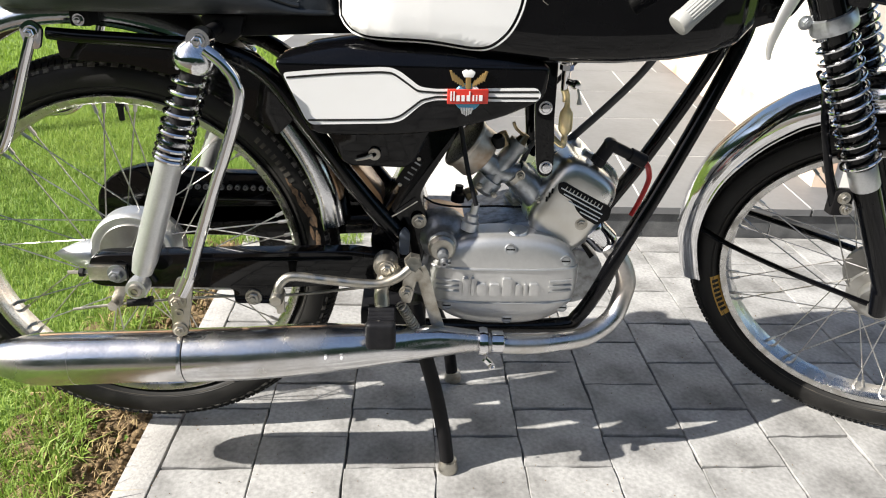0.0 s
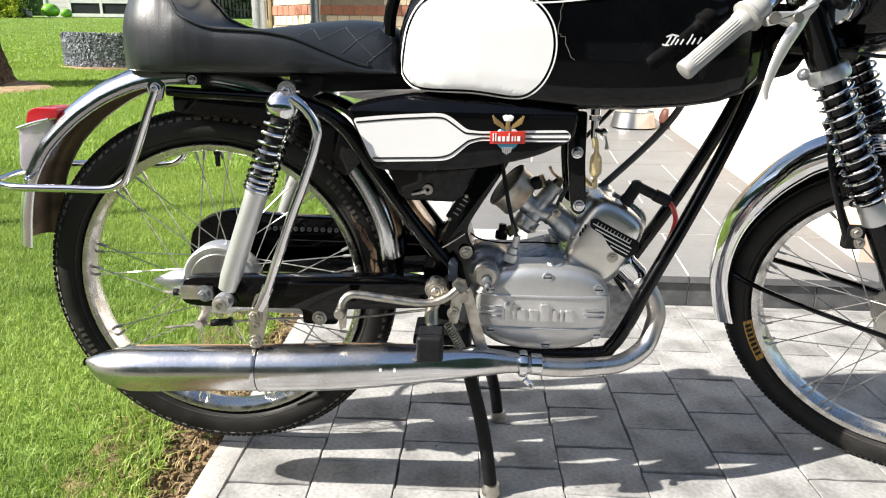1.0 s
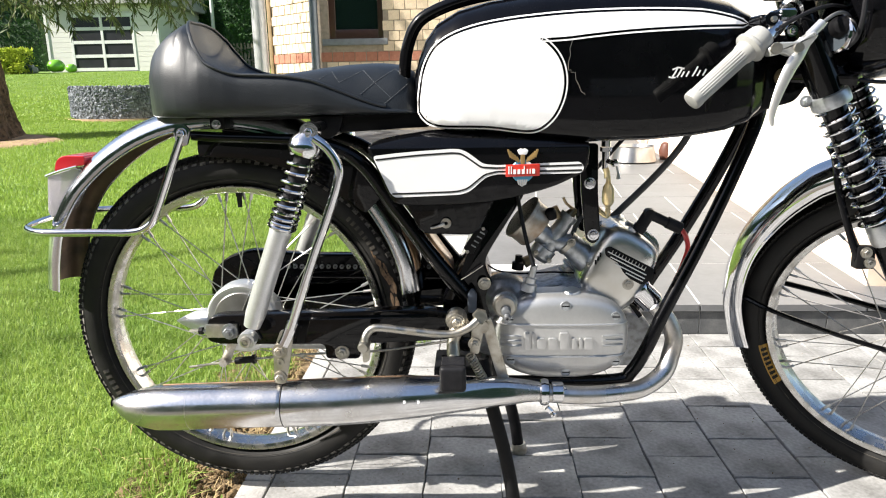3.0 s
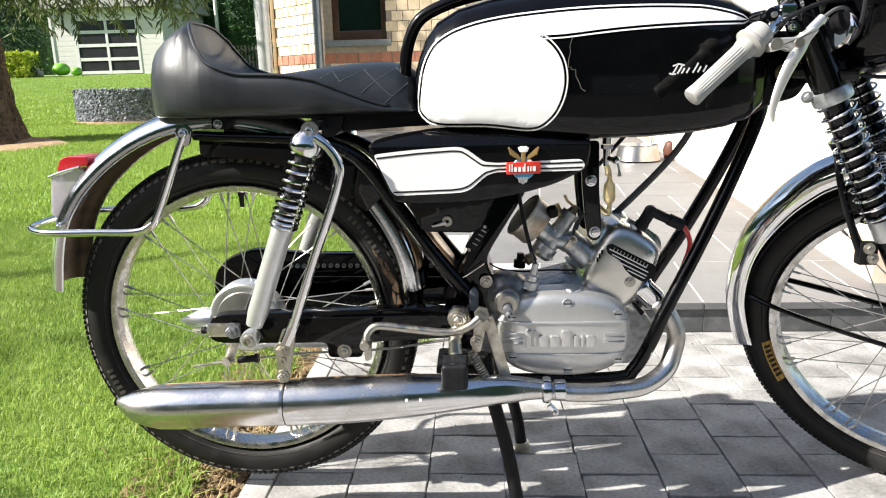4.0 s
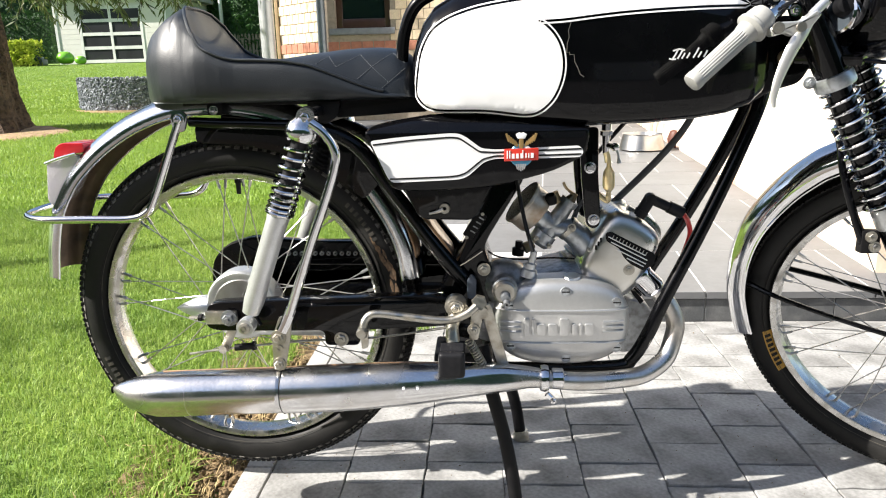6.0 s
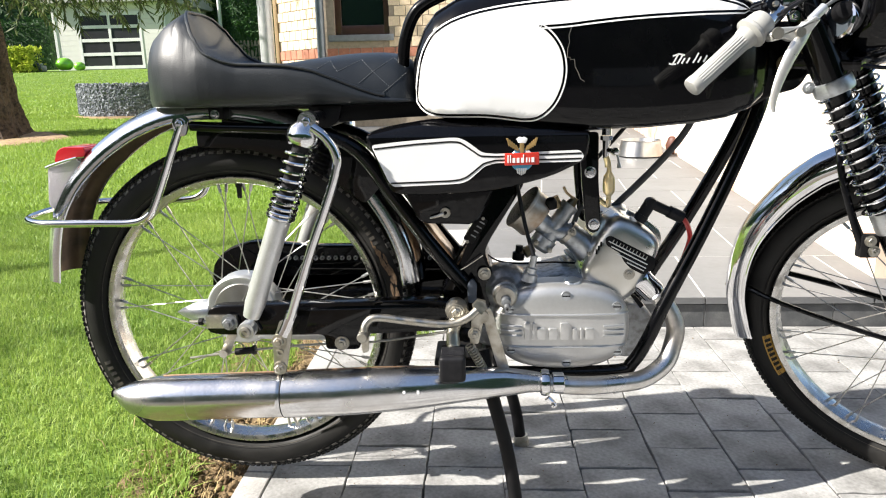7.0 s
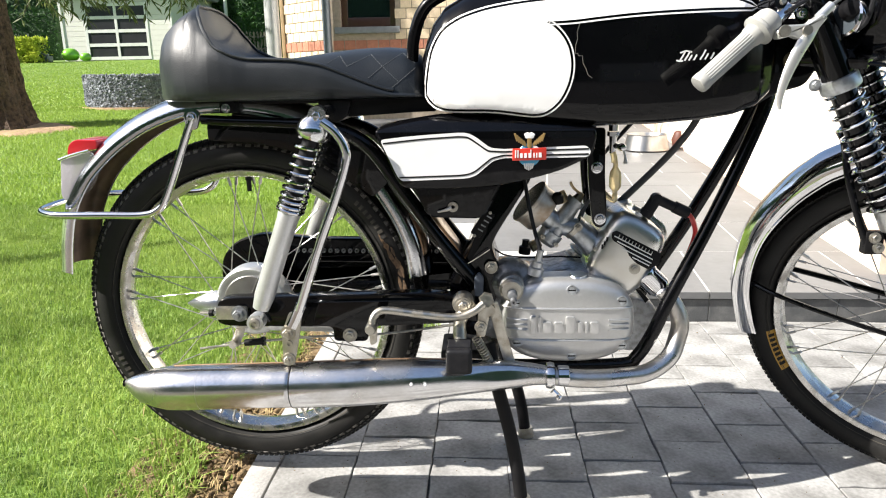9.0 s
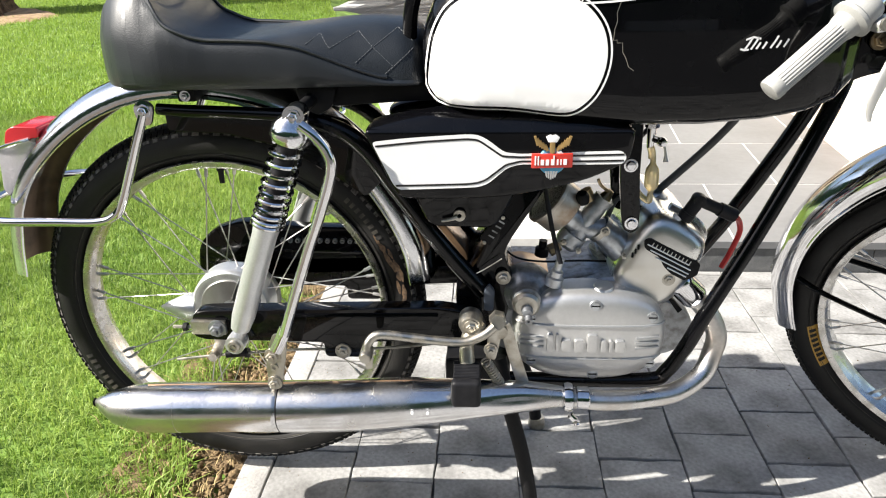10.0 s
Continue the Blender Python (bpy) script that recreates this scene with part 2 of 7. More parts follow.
SAND = mat("sandy_soil", (0.36, 0.25, 0.15), 0.98, vary=0.9, tint=(0.22, 0.14, 0.08), scale=12, bump=1.0, bump_scale=60, fine=0.3)
STRAW = mat("dry_straw", (0.44, 0.33, 0.16), 0.9, vary=0.6, scale=20, per_object=0.2)
LAWN = mat("lawn_ground", (0.105, 0.185, 0.028), 0.95, vary=0.8, tint=(0.165, 0.255, 0.042), scale=1.3, bump=1.0, bump_scale=90, fine=0.35)
HEDGE = mat("hedge_leaf", (0.030, 0.075, 0.022), 0.75, vary=0.8, tint=(0.012, 0.030, 0.012), scale=3.0, bump=0.6, bump_scale=25, fine=0.3)
FENCE = mat("weathered_fence", (0.30, 0.26, 0.20), 0.9, vary=0.5, scale=4)
BOWL = mat("steel_bowl", (0.46, 0.45, 0.44), 0.28, metal=1.0, rough_vary=0.1, vary=0.5, scale=12)
BROWN = mat("brown_plastic", (0.10, 0.035, 0.022), 0.5, vary=0.4, scale=20)


def leaf_mat(name, base, other, thin=0.35, rough=0.55, spread=1.0):
    """Leaves and blades: colour by island, part of the light goes through."""
    m = bpy.data.materials.new(name)
    m.use_nodes = True
    n, l = m.node_tree.nodes, m.node_tree.links
    b = n["Principled BSDF"]
    b.inputs["Roughness"].default_value = rough
    b.inputs["Specular IOR Level"].default_value = 0.35
    g = n.new("ShaderNodeNewGeometry")
    tc = n.new("ShaderNodeTexCoord")
    big = n.new("ShaderNodeTexNoise")
    big.inputs["Scale"].default_value = 1.6
    l.new(tc.outputs["Object"], big.inputs["Vector"])
    add = n.new("ShaderNodeMath")
    add.operation = 'MULTIPLY_ADD'
    add.inputs[1].default_value = 0.6 * spread
    l.new(g.outputs["Random Per Island"], add.inputs[0])
    l.new(big.outputs["Fac"], add.inputs[2])
    mr = n.new("ShaderNodeMapRange")
    mr.inputs["From Min"].default_value = 0.35
    mr.inputs["From Max"].default_value = 1.2
    l.new(add.outputs[0], mr.inputs["Value"])
    mix = n.new("ShaderNodeMix")
    mix.data_type = 'RGBA'
    mix.inputs["A"].default_value = (*base, 1)
    mix.inputs["B"].default_value = (*other, 1)
    l.new(mr.outputs[0], mix.inputs["Factor"])
    l.new(mix.outputs["Result"], b.inputs["Base Color"])
    tr = n.new("ShaderNodeBsdfTranslucent")
    l.new(mix.outputs["Result"], tr.inputs["Color"])
    sh = n.new("ShaderNodeMixShader")
    sh.inputs[0].default_value = thin
    l.new(b.outputs[0], sh.inputs[1])
    l.new(tr.outputs[0], sh.inputs[2])
    l.new(sh.outputs[0], n["Material Output"].inputs["Surface"])
    return m


GRASS = leaf_mat("grass_blades", (0.128, 0.245, 0.028), (0.375, 0.480, 0.105))
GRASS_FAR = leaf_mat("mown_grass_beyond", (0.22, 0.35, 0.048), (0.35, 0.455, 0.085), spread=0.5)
LEAVES = leaf_mat("willow_leaves", (0.050, 0.080, 0.020), (0.16, 0.20, 0.065))
BUSH = leaf_mat("yellow_green_bush", (0.26, 0.36, 0.03), (0.60, 0.64, 0.10))
CONIFER = leaf_mat("conifer_foliage", (0.018, 0.060, 0.016), (0.05, 0.12, 0.03), thin=0.15)

# ---------------------------------------------------------------- geometry helpers
ORIGIN = {}


def thing(name, at, label, category, group="", kind=""):
    ob = new(name)
    ob.location = at
    ORIGIN[ob.name] = Vector(at)
    return tagged(ob, label, category, group, kind)


def mesh_of(bm, material, smooth=True, angle=35):
    me = bpy.data.meshes.new("mesh")
    bm.to_mesh(me)
    bm.free()
    me.materials.append(material)
    if smooth:
        me.polygons.foreach_set("use_smooth", [True] * len(me.polygons))
        me.set_sharp_from_angle(angle=radians(angle))
    return me


def part(name, bm, material, parent, label="", smooth=True, angle=35, at=None):
    """Link a bmesh, given in world metres, as one mesh under a thing or a part."""
    o = ORIGIN[parent.name]
    own = Vector(at) if at is not None else o
    bmesh.ops.translate(bm, verts=bm.verts, vec=-own)
    ob = new(name, mesh_of(bm, material, smooth, angle))
    ob.parent = parent
    ob.location = own - o
    ORIGIN[ob.name] = own
    if label:
        ob["label"] = label
    return ob


def single(name, bm, material, label, category, at=(0, 0, 0), group="", kind="", smooth=True, angle=35):
    bmesh.ops.translate(bm, verts=bm.verts, vec=-Vector(at))
    ob = new(name, mesh_of(bm, material, smooth, angle))
    ob.location = at
    ORIGIN[ob.name] = Vector(at)
    return tagged(ob, label, category, group, kind)


def join(*bms):
    out = bmesh.new()
    for b in bms:
        me = bpy.data.meshes.new("joined")
        b.to_mesh(me)
        b.free()
        out.from_mesh(me)
        bpy.data.meshes.remove(me)
    return out


def smooth_line(pts, steps=6):
    """Catmull-Rom through the points."""
    p = [Vector(q) for q in pts]
    if len(p) < 3:
        return p
    p = [2 * p[0] - p[1]] + p + [2 * p[-1] - p[-2]]
    out = []
    for i in range(1, len(p) - 2):
        for k in range(steps):
            t = k / steps
            a, b, c, d = p[i - 1], p[i], p[i + 1], p[i + 2]
            out.append(0.5 * ((2 * b) + (c - a) * t + (2 * a - 5 * b + 4 * c - d) * t * t + (3 * b - a - 3 * c + d) * t ** 3))
    out.append(p[-2])
    return out


def rings(loops, closed=False, caps=True):
    """Skin a list of equal loops of points."""
    bm = bmesh.new()
    rows = [[bm.verts.new(q) for q in loop] for loop in loops]
    n = len(rows[0])
    pairs = list(zip(rows, rows[1:])) + ([(rows[-1], rows[0])] if closed else [])
    for a, b in pairs:
        for i in range(n):
            j = (i + 1) % n
            bm.faces.new((a[i], a[j], b[j], b[i]))
    if caps and not closed:
        bm.faces.new(rows[0][::-1])
        bm.faces.new(rows[-1])
    bmesh.ops.recalc_face_normals(bm, faces=bm.faces)
    return bm


def tube(pts, radius, seg=10, steps=6, flat=None):
    """A round bar along a smooth line. radius: one number or one for each given point. flat: (normal, factor) squeezes it."""
    n_in = len(pts)
    line = smooth_line(pts, steps) if steps > 1 else [Vector(q) for q in pts]
    if not isinstance(radius, (list, tuple)):
        rad = [radius] * len(line)
    else:
        rad = [radius[min(n_in - 2, int(i / max(1, len(line) - 1) * (n_in - 1)))] +
               (radius[min(n_in - 1, int(i / max(1, len(line) - 1) * (n_in - 1)) + 1)] - radius[min(n_in - 2, int(i / max(1, len(line) - 1) * (n_in - 1)))]) *
               ((i / max(1, len(line) - 1) * (n_in - 1)) % 1 if i < len(line) - 1 else 1) for i in range(len(line))]
    loops = []
    up = None
    for i, q in enumerate(line):
        d = (line[min(i + 1, len(line) - 1)] - line[max(i - 1, 0)])
        d = d.normalized() if d.length > 1e-9 else Vector((1, 0, 0))
        if up is None:
            up = d.orthogonal().normalized()
        up = (up - d * up.dot(d)).normalized()
        side = d.cross(up)
        loop = []
        for k in range(seg):
            a = 2 * math.pi * k / seg
            v = up * math.cos(a) + side * math.sin(a)
            if flat:
                nn = Vector(flat[0])
                v = v - nn * v.dot(nn) * (1 - flat[1])
            loop.append(q + v * rad[i])
        loops.append(loop)
    return rings(loops)


def lathe(profile, centre, axis=(0, 1, 0), seg=32, closed=False):
    """Turn a profile of (radius, distance along the axis) round an axis through centre."""
    ax = Vector(axis).normalized()
    u = ax.orthogonal().normalized()
    w = ax.cross(u)
    c = Vector(centre)
    loops = []
    for k in range(seg):
        a = 2 * math.pi * k / seg
        v = u * math.cos(a) + w * math.sin(a)
        loops.append([c + ax * h + v * max(r, 1e-5) for r, h in profile])
    bm = bmesh.new()
    rows = [[bm.verts.new(q) for q in loop] for loop in loops]
    n = len(profile)
    for k in range(seg):
        a, b = rows[k], rows[(k + 1) % seg]
        for i in range(n if closed else n - 1):
            j = (i + 1) % n
            bm.faces.new((a[i], a[j], b[j], b[i]))
    if not closed:
        bmesh.ops.remove_doubles(bm, verts=bm.verts, dist=2e-5)
    bmesh.ops.recalc_face_normals(bm, faces=bm.faces)
    return bm


def plate(outline, y0, y1, bevel=0.001, segs=2):
    """A plate with an outline in (x, z), from y0 to y1, with rounded edges."""
    bm = bmesh.new()
    vs = [bm.verts.new((x, y0, z)) for x, z in outline]
    f = bm.faces.new(vs)
    got = bmesh.ops.extrude_face_region(bm, geom=[f])
    bmesh.ops.translate(bm, verts=[v for v in got["geom"] if isinstance(v, bmesh.types.BMVert)], vec=(0, y1 - y0, 0))
    bmesh.ops.recalc_face_normals(bm, faces=bm.faces)
    if bevel:
        edges = [e for e in bm.edges if abs(e.verts[0].co.y - e.verts[1].co.y) < 1e-6]
        bmesh.ops.bevel(bm, geom=edges, offset=bevel, segments=segs, affect='EDGES', profile=0.6)
    return bm


def rounded(outline, radius=0.01, steps=4):
    """Round the corners of an outline of 2D points."""
    out = []
    n = len(outline)
    for i in range(n):
        a, b, c = (Vector(outline[i - 1]), Vector(outline[i]), Vector(outline[(i + 1) % n]))
        r = min(radius, (a - b).length * 0.45, (c - b).length * 0.45)
        p, q = b + (a - b).normalized() * r, b + (c - b).normalized() * r
        for k in range(steps + 1):
            t = k / steps
            out.append(tuple((1 - t) ** 2 * p + 2 * t * (1 - t) * b + t * t * q))
    return out


def box(x0, x1, y0, y1, z0, z1, bevel=0.0, segs=2):
    bm = bmesh.new()
    bmesh.ops.create_cube(bm, size=1, matrix=Matrix.LocRotScale(((x0 + x1) / 2, (y0 + y1) / 2, (z0 + z1) / 2), None, (x1 - x0, y1 - y0, z1 - z0)))
    if bevel:
        bmesh.ops.bevel(bm, geom=bm.edges[:], offset=bevel, segments=segs, affect='EDGES', profile=0.6)
    return bm


def bolt(at, size=0.008, axis=(0, -1, 0), length=0.006, washer=True):
    """A hexagon head with a washer and the thread's end."""
    a = Vector(axis)
    hexa = lathe([(0, length), (size * 0.85, length), (size, length * 0.85), (size, 0), (0, 0)], at, axis, 6)
    end = lathe([(0, length * 1.5), (size * 0.42, length * 1.45), (size * 0.5, length), (0, length)], at, axis, 10)
    if washer:
        w = lathe([(0, 0.0016), (size * 1.4, 0.0016), (size * 1.45, -0.001), (0, -0.001)], at, axis, 20)
        return join(hexa, end, w)
    return join(hexa, end)


def coil(a, b, radius, wire, turns, seg=8, per=22, squeeze=1.0):
    """A coil spring from a to b; squeeze > 1 packs its turns towards b."""
    a, b = Vector(a), Vector(b)
    d = (b - a).normalized()
    u = d.orthogonal().normalized()
    w = d.cross(u)
    n = int(turns * per)
    pts = []
    for i in range(n + 1):
        t = i / n
        s = 1 - (1 - t) ** squeeze
        th = 2 * math.pi * turns * t
        pts.append(a + (b - a) * s + (u * math.cos(th) + w * math.sin(th)) * radius)
    return tube(pts, wire, seg, 1)


def interp(xs, ys, x):
    return float(np.interp(x, xs, ys))


def draped(outline, surface, lift, step=0.012):
    """A painted patch with an outline in (x, z), laid on the surface y = surface(x, z)."""
    bm = bmesh.new()
    vs = [bm.verts.new((x, 0, z)) for x, z in outline]
    es = [bm.edges.new((vs[i], vs[(i + 1) % len(vs)])) for i in range(len(vs))]
    bmesh.ops.triangle_fill(bm, edges=es, use_beauty=True)
    xs = [v[0] for v in outline]
    zs = [v[1] for v in outline]
    x = min(xs) + step
    while x < max(xs):
        bmesh.ops.bisect_plane(bm, geom=bm.verts[:] + bm.edges[:] + bm.faces[:], plane_co=(x, 0, 0), plane_no=(1, 0, 0))
        x += step
    z = min(zs) + step
    while z < max(zs):
        bmesh.ops.bisect_plane(bm, geom=bm.verts[:] + bm.edges[:] + bm.faces[:], plane_co=(0, 0, z), plane_no=(0, 0, 1))
        z += step
    for v in bm.verts:
        v.co.y = surface(v.co.x, v.co.z) - lift
    bmesh.ops.recalc_face_normals(bm, faces=bm.faces)
    if sum(f.normal.y for f in bm.faces) > 0:
        bmesh.ops.reverse_faces(bm, faces=bm.faces)
    return bm


def ribbon(line, width, surface, lift, closed=True, offset=0.0):
    """A thin painted line along (x, z) points on the surface."""
    bm = bmesh.new()
    n = len(line)
    rows = []
    for i in range(n):
        a = Vector(line[(i - 1) % n if closed else max(i - 1, 0)])
        c = Vector(line[(i + 1) % n if closed else min(i + 1, n - 1)])
        d = (c - a)
        d = d.normalized() if d.length > 1e-9 else Vector((1, 0))
        m = Vector((-d.y, d.x))
        p = Vector(line[i])
        row = []
        for k in (-0.5, 0.5):
            q = p + m * (offset + k * width)
            row.append(bm.verts.new((q.x, surface(q.x, q.y) - lift, q.y)))
        rows.append(row)
    for i in range(n if closed else n - 1):
        a, b = rows[i], rows[(i + 1) % n]
        bm.faces.new((a[0], a[1], b[1], b[0]))
    bmesh.ops.recalc_face_normals(bm, faces=bm.faces)
    if sum(f.normal.y for f in bm.faces) > 0:
        bmesh.ops.reverse_faces(bm, faces=bm.faces)
    return bm


def smooth2(pts, steps=6, closed=True):
    """A smooth outline through 2D points."""
    p = [Vector((q[0], 0, q[1])) for q in pts]
    if closed:
        p = p[-2:] + p + p[:2]
        line = smooth_line(p, steps)[2 * steps: -2 * steps]
        return [(q.x, q.z) for q in line]
    return [(q.x, q.z) for q in smooth_line(p, steps)]


# ---------------------------------------------------------------- ground, paving, porch, house
def lawn_z(x, y):
    """The lawn lies a little below the paving; its rise behind fits the camera's view."""
    rise = 0.056 * max(0.0, y - 2.0)
    if y > 40:
        rise = 0.056 * 38
    side = 0.0 if x > -0.05 else -0.012
    return side + rise


PORCH_Z = 0.092


def porch_left(y):
    return 0.33 - 0.27 * (y - 0.83)


def ground_sheet():
    xs = sorted(set([-600, -300, -120, -60, -40] + [round(-30 + 1.0 * i, 3) for i in range(61)] + [-0.06, -0.04] + [40, 60, 120, 300, 600]))
    ys = sorted(set([-600, -300, -120, -60, -30, -15, -8, -4, -2] + [round(-1 + 1.0 * i, 3) for i in range(46)] + [60, 120, 300, 600]))
    bm = bmesh.new()
    grid = [[bm.verts.new((x, y, -0.1 if y > 0.8 and porch_left(y) + 0.2 < x < 9 and y < 16 else lawn_z(x, y) - (0.06 if x > -0.05 else 0.0))) for x in xs] for y in ys]
    for j in range(len(ys) - 1):
        for i in range(len(xs) - 1):
            bm.faces.new((grid[j][i], grid[j][i + 1], grid[j + 1][i + 1], grid[j + 1][i]))
    return bm


single("ground", ground_sheet(), LAWN, "mown green lawn, its rise beyond the drive fitted to the view", "lawn", kind="structure")

# base of the paving, under the joints
base = single("paving", box(0.0, 4.6, -2.3, 0.829, -0.09, -0.008), JOINT, "grey square concrete paving blocks with dark sandy joints", "paving", at=(0, 0, -0.01), kind="structure", smooth=False)
P, GAP = 0.1467, 0.0022
PX0 = 0.0155


def paver_mesh(seed):
    rnd = random.Random(seed)
    h = P / 2 - GAP / 2
    c = 0.0012
    bm = bmesh.new()
    jig = lambda s: rnd.uniform(-s, s)
    low, mid, top = [], [], []
    n = 5
    rim = []
    for sx, sy, dx, dy in ((-1, -1, 1, 0), (1, -1, 0, 1), (1, 1, -1, 0), (-1, 1, 0, -1)):
        for k in range(n):
            rim.append((sx * h + dx * 2 * h * k / n, sy * h + dy * 2 * h * k / n))
    for x, y in rim:
        ox, oy = jig(0.0020), jig(0.0020)
        low.append(bm.verts.new((x, y, -0.05)))
        mid.append(bm.verts.new((x + ox, y + oy, -0.0016 + jig(0.0006))))
        s = 1 - c / h
        top.append(bm.verts.new(((x + ox) * s, (y + oy) * s, jig(0.0005))))
    m = len(rim)
    for i in range(m):
        j = (i + 1) % m
        bm.faces.new((low[i], low[j], mid[j], mid[i]))
        bm.faces.new((mid[i], mid[j], top[j], top[i]))
    bm.faces.new(top)
    return mesh_of(bm, PAVER, True, 25)


PAVERS = [paver_mesh(40 + i) for i in range(8)]


def lay_pavers():
    rnd = random.Random(5)
    far = []
    for k in range(0, 31):
        xc = PX0 + P * (k + 0.5)
        y0 = (0.130 if k % 2 else 0.0555) - 0.1495 * 26
        for r in range(0, 34):
            yc = y0 + 0.1495 * (r + 0.5)
            if yc < -2.22 or yc > 0.829 + 0.05:
                continue
            cut = yc > 0.829 - 0.075
            near = k < 15 and yc > -0.85
            z = rnd.uniform(-0.0014, 0.0014)
            if near:
                ob = new("paver", PAVERS[rnd.randrange(8)])
                ob.parent = base
                sy = 1.0
                if cut:
                    edge = yc - 0.0747
                    sy = max(0.1, (0.827 - edge) / 0.1495)
                    yc = (edge + 0.827) / 2
                ob.matrix_basis = Matrix.LocRotScale((xc, yc, z + 0.01), Euler((rnd.uniform(-.006, .006), rnd.uniform(-.006, .006), rnd.uniform(-.006, .006) + (math.pi * rnd.randrange(2)))), (1, 1.006 * sy, 1))
            elif not cut:
                far.append((xc, yc, z))
    bm = bmesh.new()
    h = P / 2 - 0.0025
    for x, y, z in far:
        vs = [bm.verts.new((x + a * h, y + b * h, z)) for a, b in ((-1, -1), (1, -1), (1, 1), (-1, 1))]
        lo = [bm.verts.new((x + a * h, y + b * h, z - 0.04)) for a, b in ((-1, -1), (1, -1), (1, 1), (-1, 1))]
        bm.faces.new(vs)
        for i in range(4):
            j = (i + 1) % 4
            bm.faces.new((lo[i], lo[j], vs[j], vs[i]))
    tagged(part("pavers_beyond", bm, PAVER, base, smooth=False), kind="stuff")


# unseen dark ground, added for the black lacquer to mirror
single("road", box(-60, 60, -13.0, -2.32, -0.08, -0.006), DARK_GROUND, "unseen dark ground sheet before the drive, keeps reflections dark", "road", kind="structure", smooth=False)

# edging stones between drive and lawn
kerb = single("kerb", box(-0.036, 0.012, -2.31, 1.6, -0.12, -0.02), JOINT, "narrow grey concrete edging strip between lawn and drive", "kerb", kind="structure", smooth=False)


def edging_stone(y0, y1):
    part("edging_stone", box(-0.0385, 0.0135, y0 + 0.002, y1 - 0.002, -0.1, 0.001, 0.0035, 2), KERB, kerb)


# porch: slab, tiles with white grout, dark riser
def porch():
    bm = bmesh.new()
    top = [(porch_left(0.835), 0.835), (3.6, 0.835), (3.6, 9.4), (porch_left(9.4), 9.4)]
    hi = [bm.verts.new((x, y, PORCH_Z - 0.0012)) for x, y in top]
    lo = [bm.verts.new((x, y, -0.08)) for x, y in top]
    bm.faces.new(hi)
    for i in range(4):
        j = (i + 1) % 4
        bm.faces.new((lo[i], lo[j], hi[j], hi[i]))
    bmesh.ops.recalc_face_normals(bm, faces=bm.faces)
    return single("porch", bm, GROUT, "raised porch of pale grey tiles with white grout", "porch", kind="structure", smooth=False)


porch_ob = porch()


def porch_tile(x0, x1, y0, y1, skew):
    g = 0.0035
    pts = [(x0 + g, y0 + g), (x1 - g, y0 + g), (x1 - g, y1 - g), (x0 + g, y1 - g)]
    bm = bmesh.new()
    hi = [bm.verts.new((x + skew * (y - 0.83), y, PORCH_Z)) for x, y in pts]
    lo = [bm.verts.new((x + skew * (y - 0.83), y, PORCH_Z - 0.02)) for x, y in pts]
    bm.faces.new(hi)
    for i in range(4):
        j = (i + 1) % 4
        bm.faces.new((lo[i], lo[j], hi[j], hi[i]))
    part("porch_tile", bm, PORCH, porch_ob, smooth=False)


def lay_porch():
    w = 0.48
    for r in range(0, 17):
        y0 = 0.818 if r == 0 else 1.30 + 0.49 * (r - 1)
        y1 = 1.30 + 0.49 * r
        for c in range(-9, 6):
            x0 = 1.07 + w * c + (0.24 if r % 2 else 0)
            sk = 0.09
            xm = x0 + sk * (y0 - 0.83)
            if xm < porch_left(y0) - 0.1 or x0 > 2.6 or y0 > 8.7:
                continue
            porch_tile(x0, x0 + w, y0, y1, sk)
    for c in range(0, 9):
        x0 = 0.335 + 0.369 * c
        part("riser_slab", box(x0 + 0.0015, x0 + 0.3675, 0.8305, 0.845, -0.02, 0.068, 0.001, 1), RISER, porch_ob)


# white side wall of the porch, sunlit
def wall_prism(a, b, thick, z0, z1):
    a, b = Vector(a), Vector(b)
    d = (b - a).normalized()
    m = Vector((d.y, -d.x)) * thick
    bm = bmesh.new()
    ring = [a, b, b + m, a + m]
    lo = [bm.verts.new((p.x, p.y, z0)) for p in ring]
    hi = [bm.verts.new((p.x, p.y, z1)) for p in ring]
    bm.faces.new(hi)
    bm.faces.new(lo[::-1])
    for i in range(4):
        j = (i + 1) % 4
        bm.faces.new((lo[i], lo[j], hi[j], hi[i]))
    bmesh.ops.recalc_face_normals(bm, faces=bm.faces)
    return bm


WA, WB = (1.655, 1.02), (2.42, 8.8)
wall = single("wall_east", wall_prism(WA, WB, 0.3, -0.05, 3.1), PLASTER, "white painted house wall in full sun", "wall", kind="structure", smooth=False)
part("plinth", wall_prism((1.645, 1.01), (2.41, 8.8), 0.06, PORCH_Z, 0.24), PLINTH, wall, "cream plinth with rusty orange stains", smooth=False)

# brick house front with a window, and a bay side that catches the sun
HY = 8.8
front = thing("wall_north", (0, HY, 0), "yellow brick house wall with a red brick band", "wall", kind="structure")
X_BAY0, X_BAY1, X_END = -2.55, -1.77, 2.5
WIN_X0, WIN_X1, WIN_Z0, WIN_Z1 = -1.56, -0.80, 1.31, 2.6
part("mortar_bed", join(box(X_BAY1, WIN_X0, HY, HY + 0.3, -0.1, 3.0), box(WIN_X1, X_END, HY, HY + 0.3, -0.1, 3.0),
                        box(WIN_X0, WIN_X1, HY, HY + 0.3, -0.1, WIN_Z0), box(WIN_X0, WIN_X1, HY, HY + 0.3, WIN_Z1, 3.0)), MORTAR, front, smooth=False)
COURSE, BRICK_W = 0.135, 0.158
RED_ROW = 8


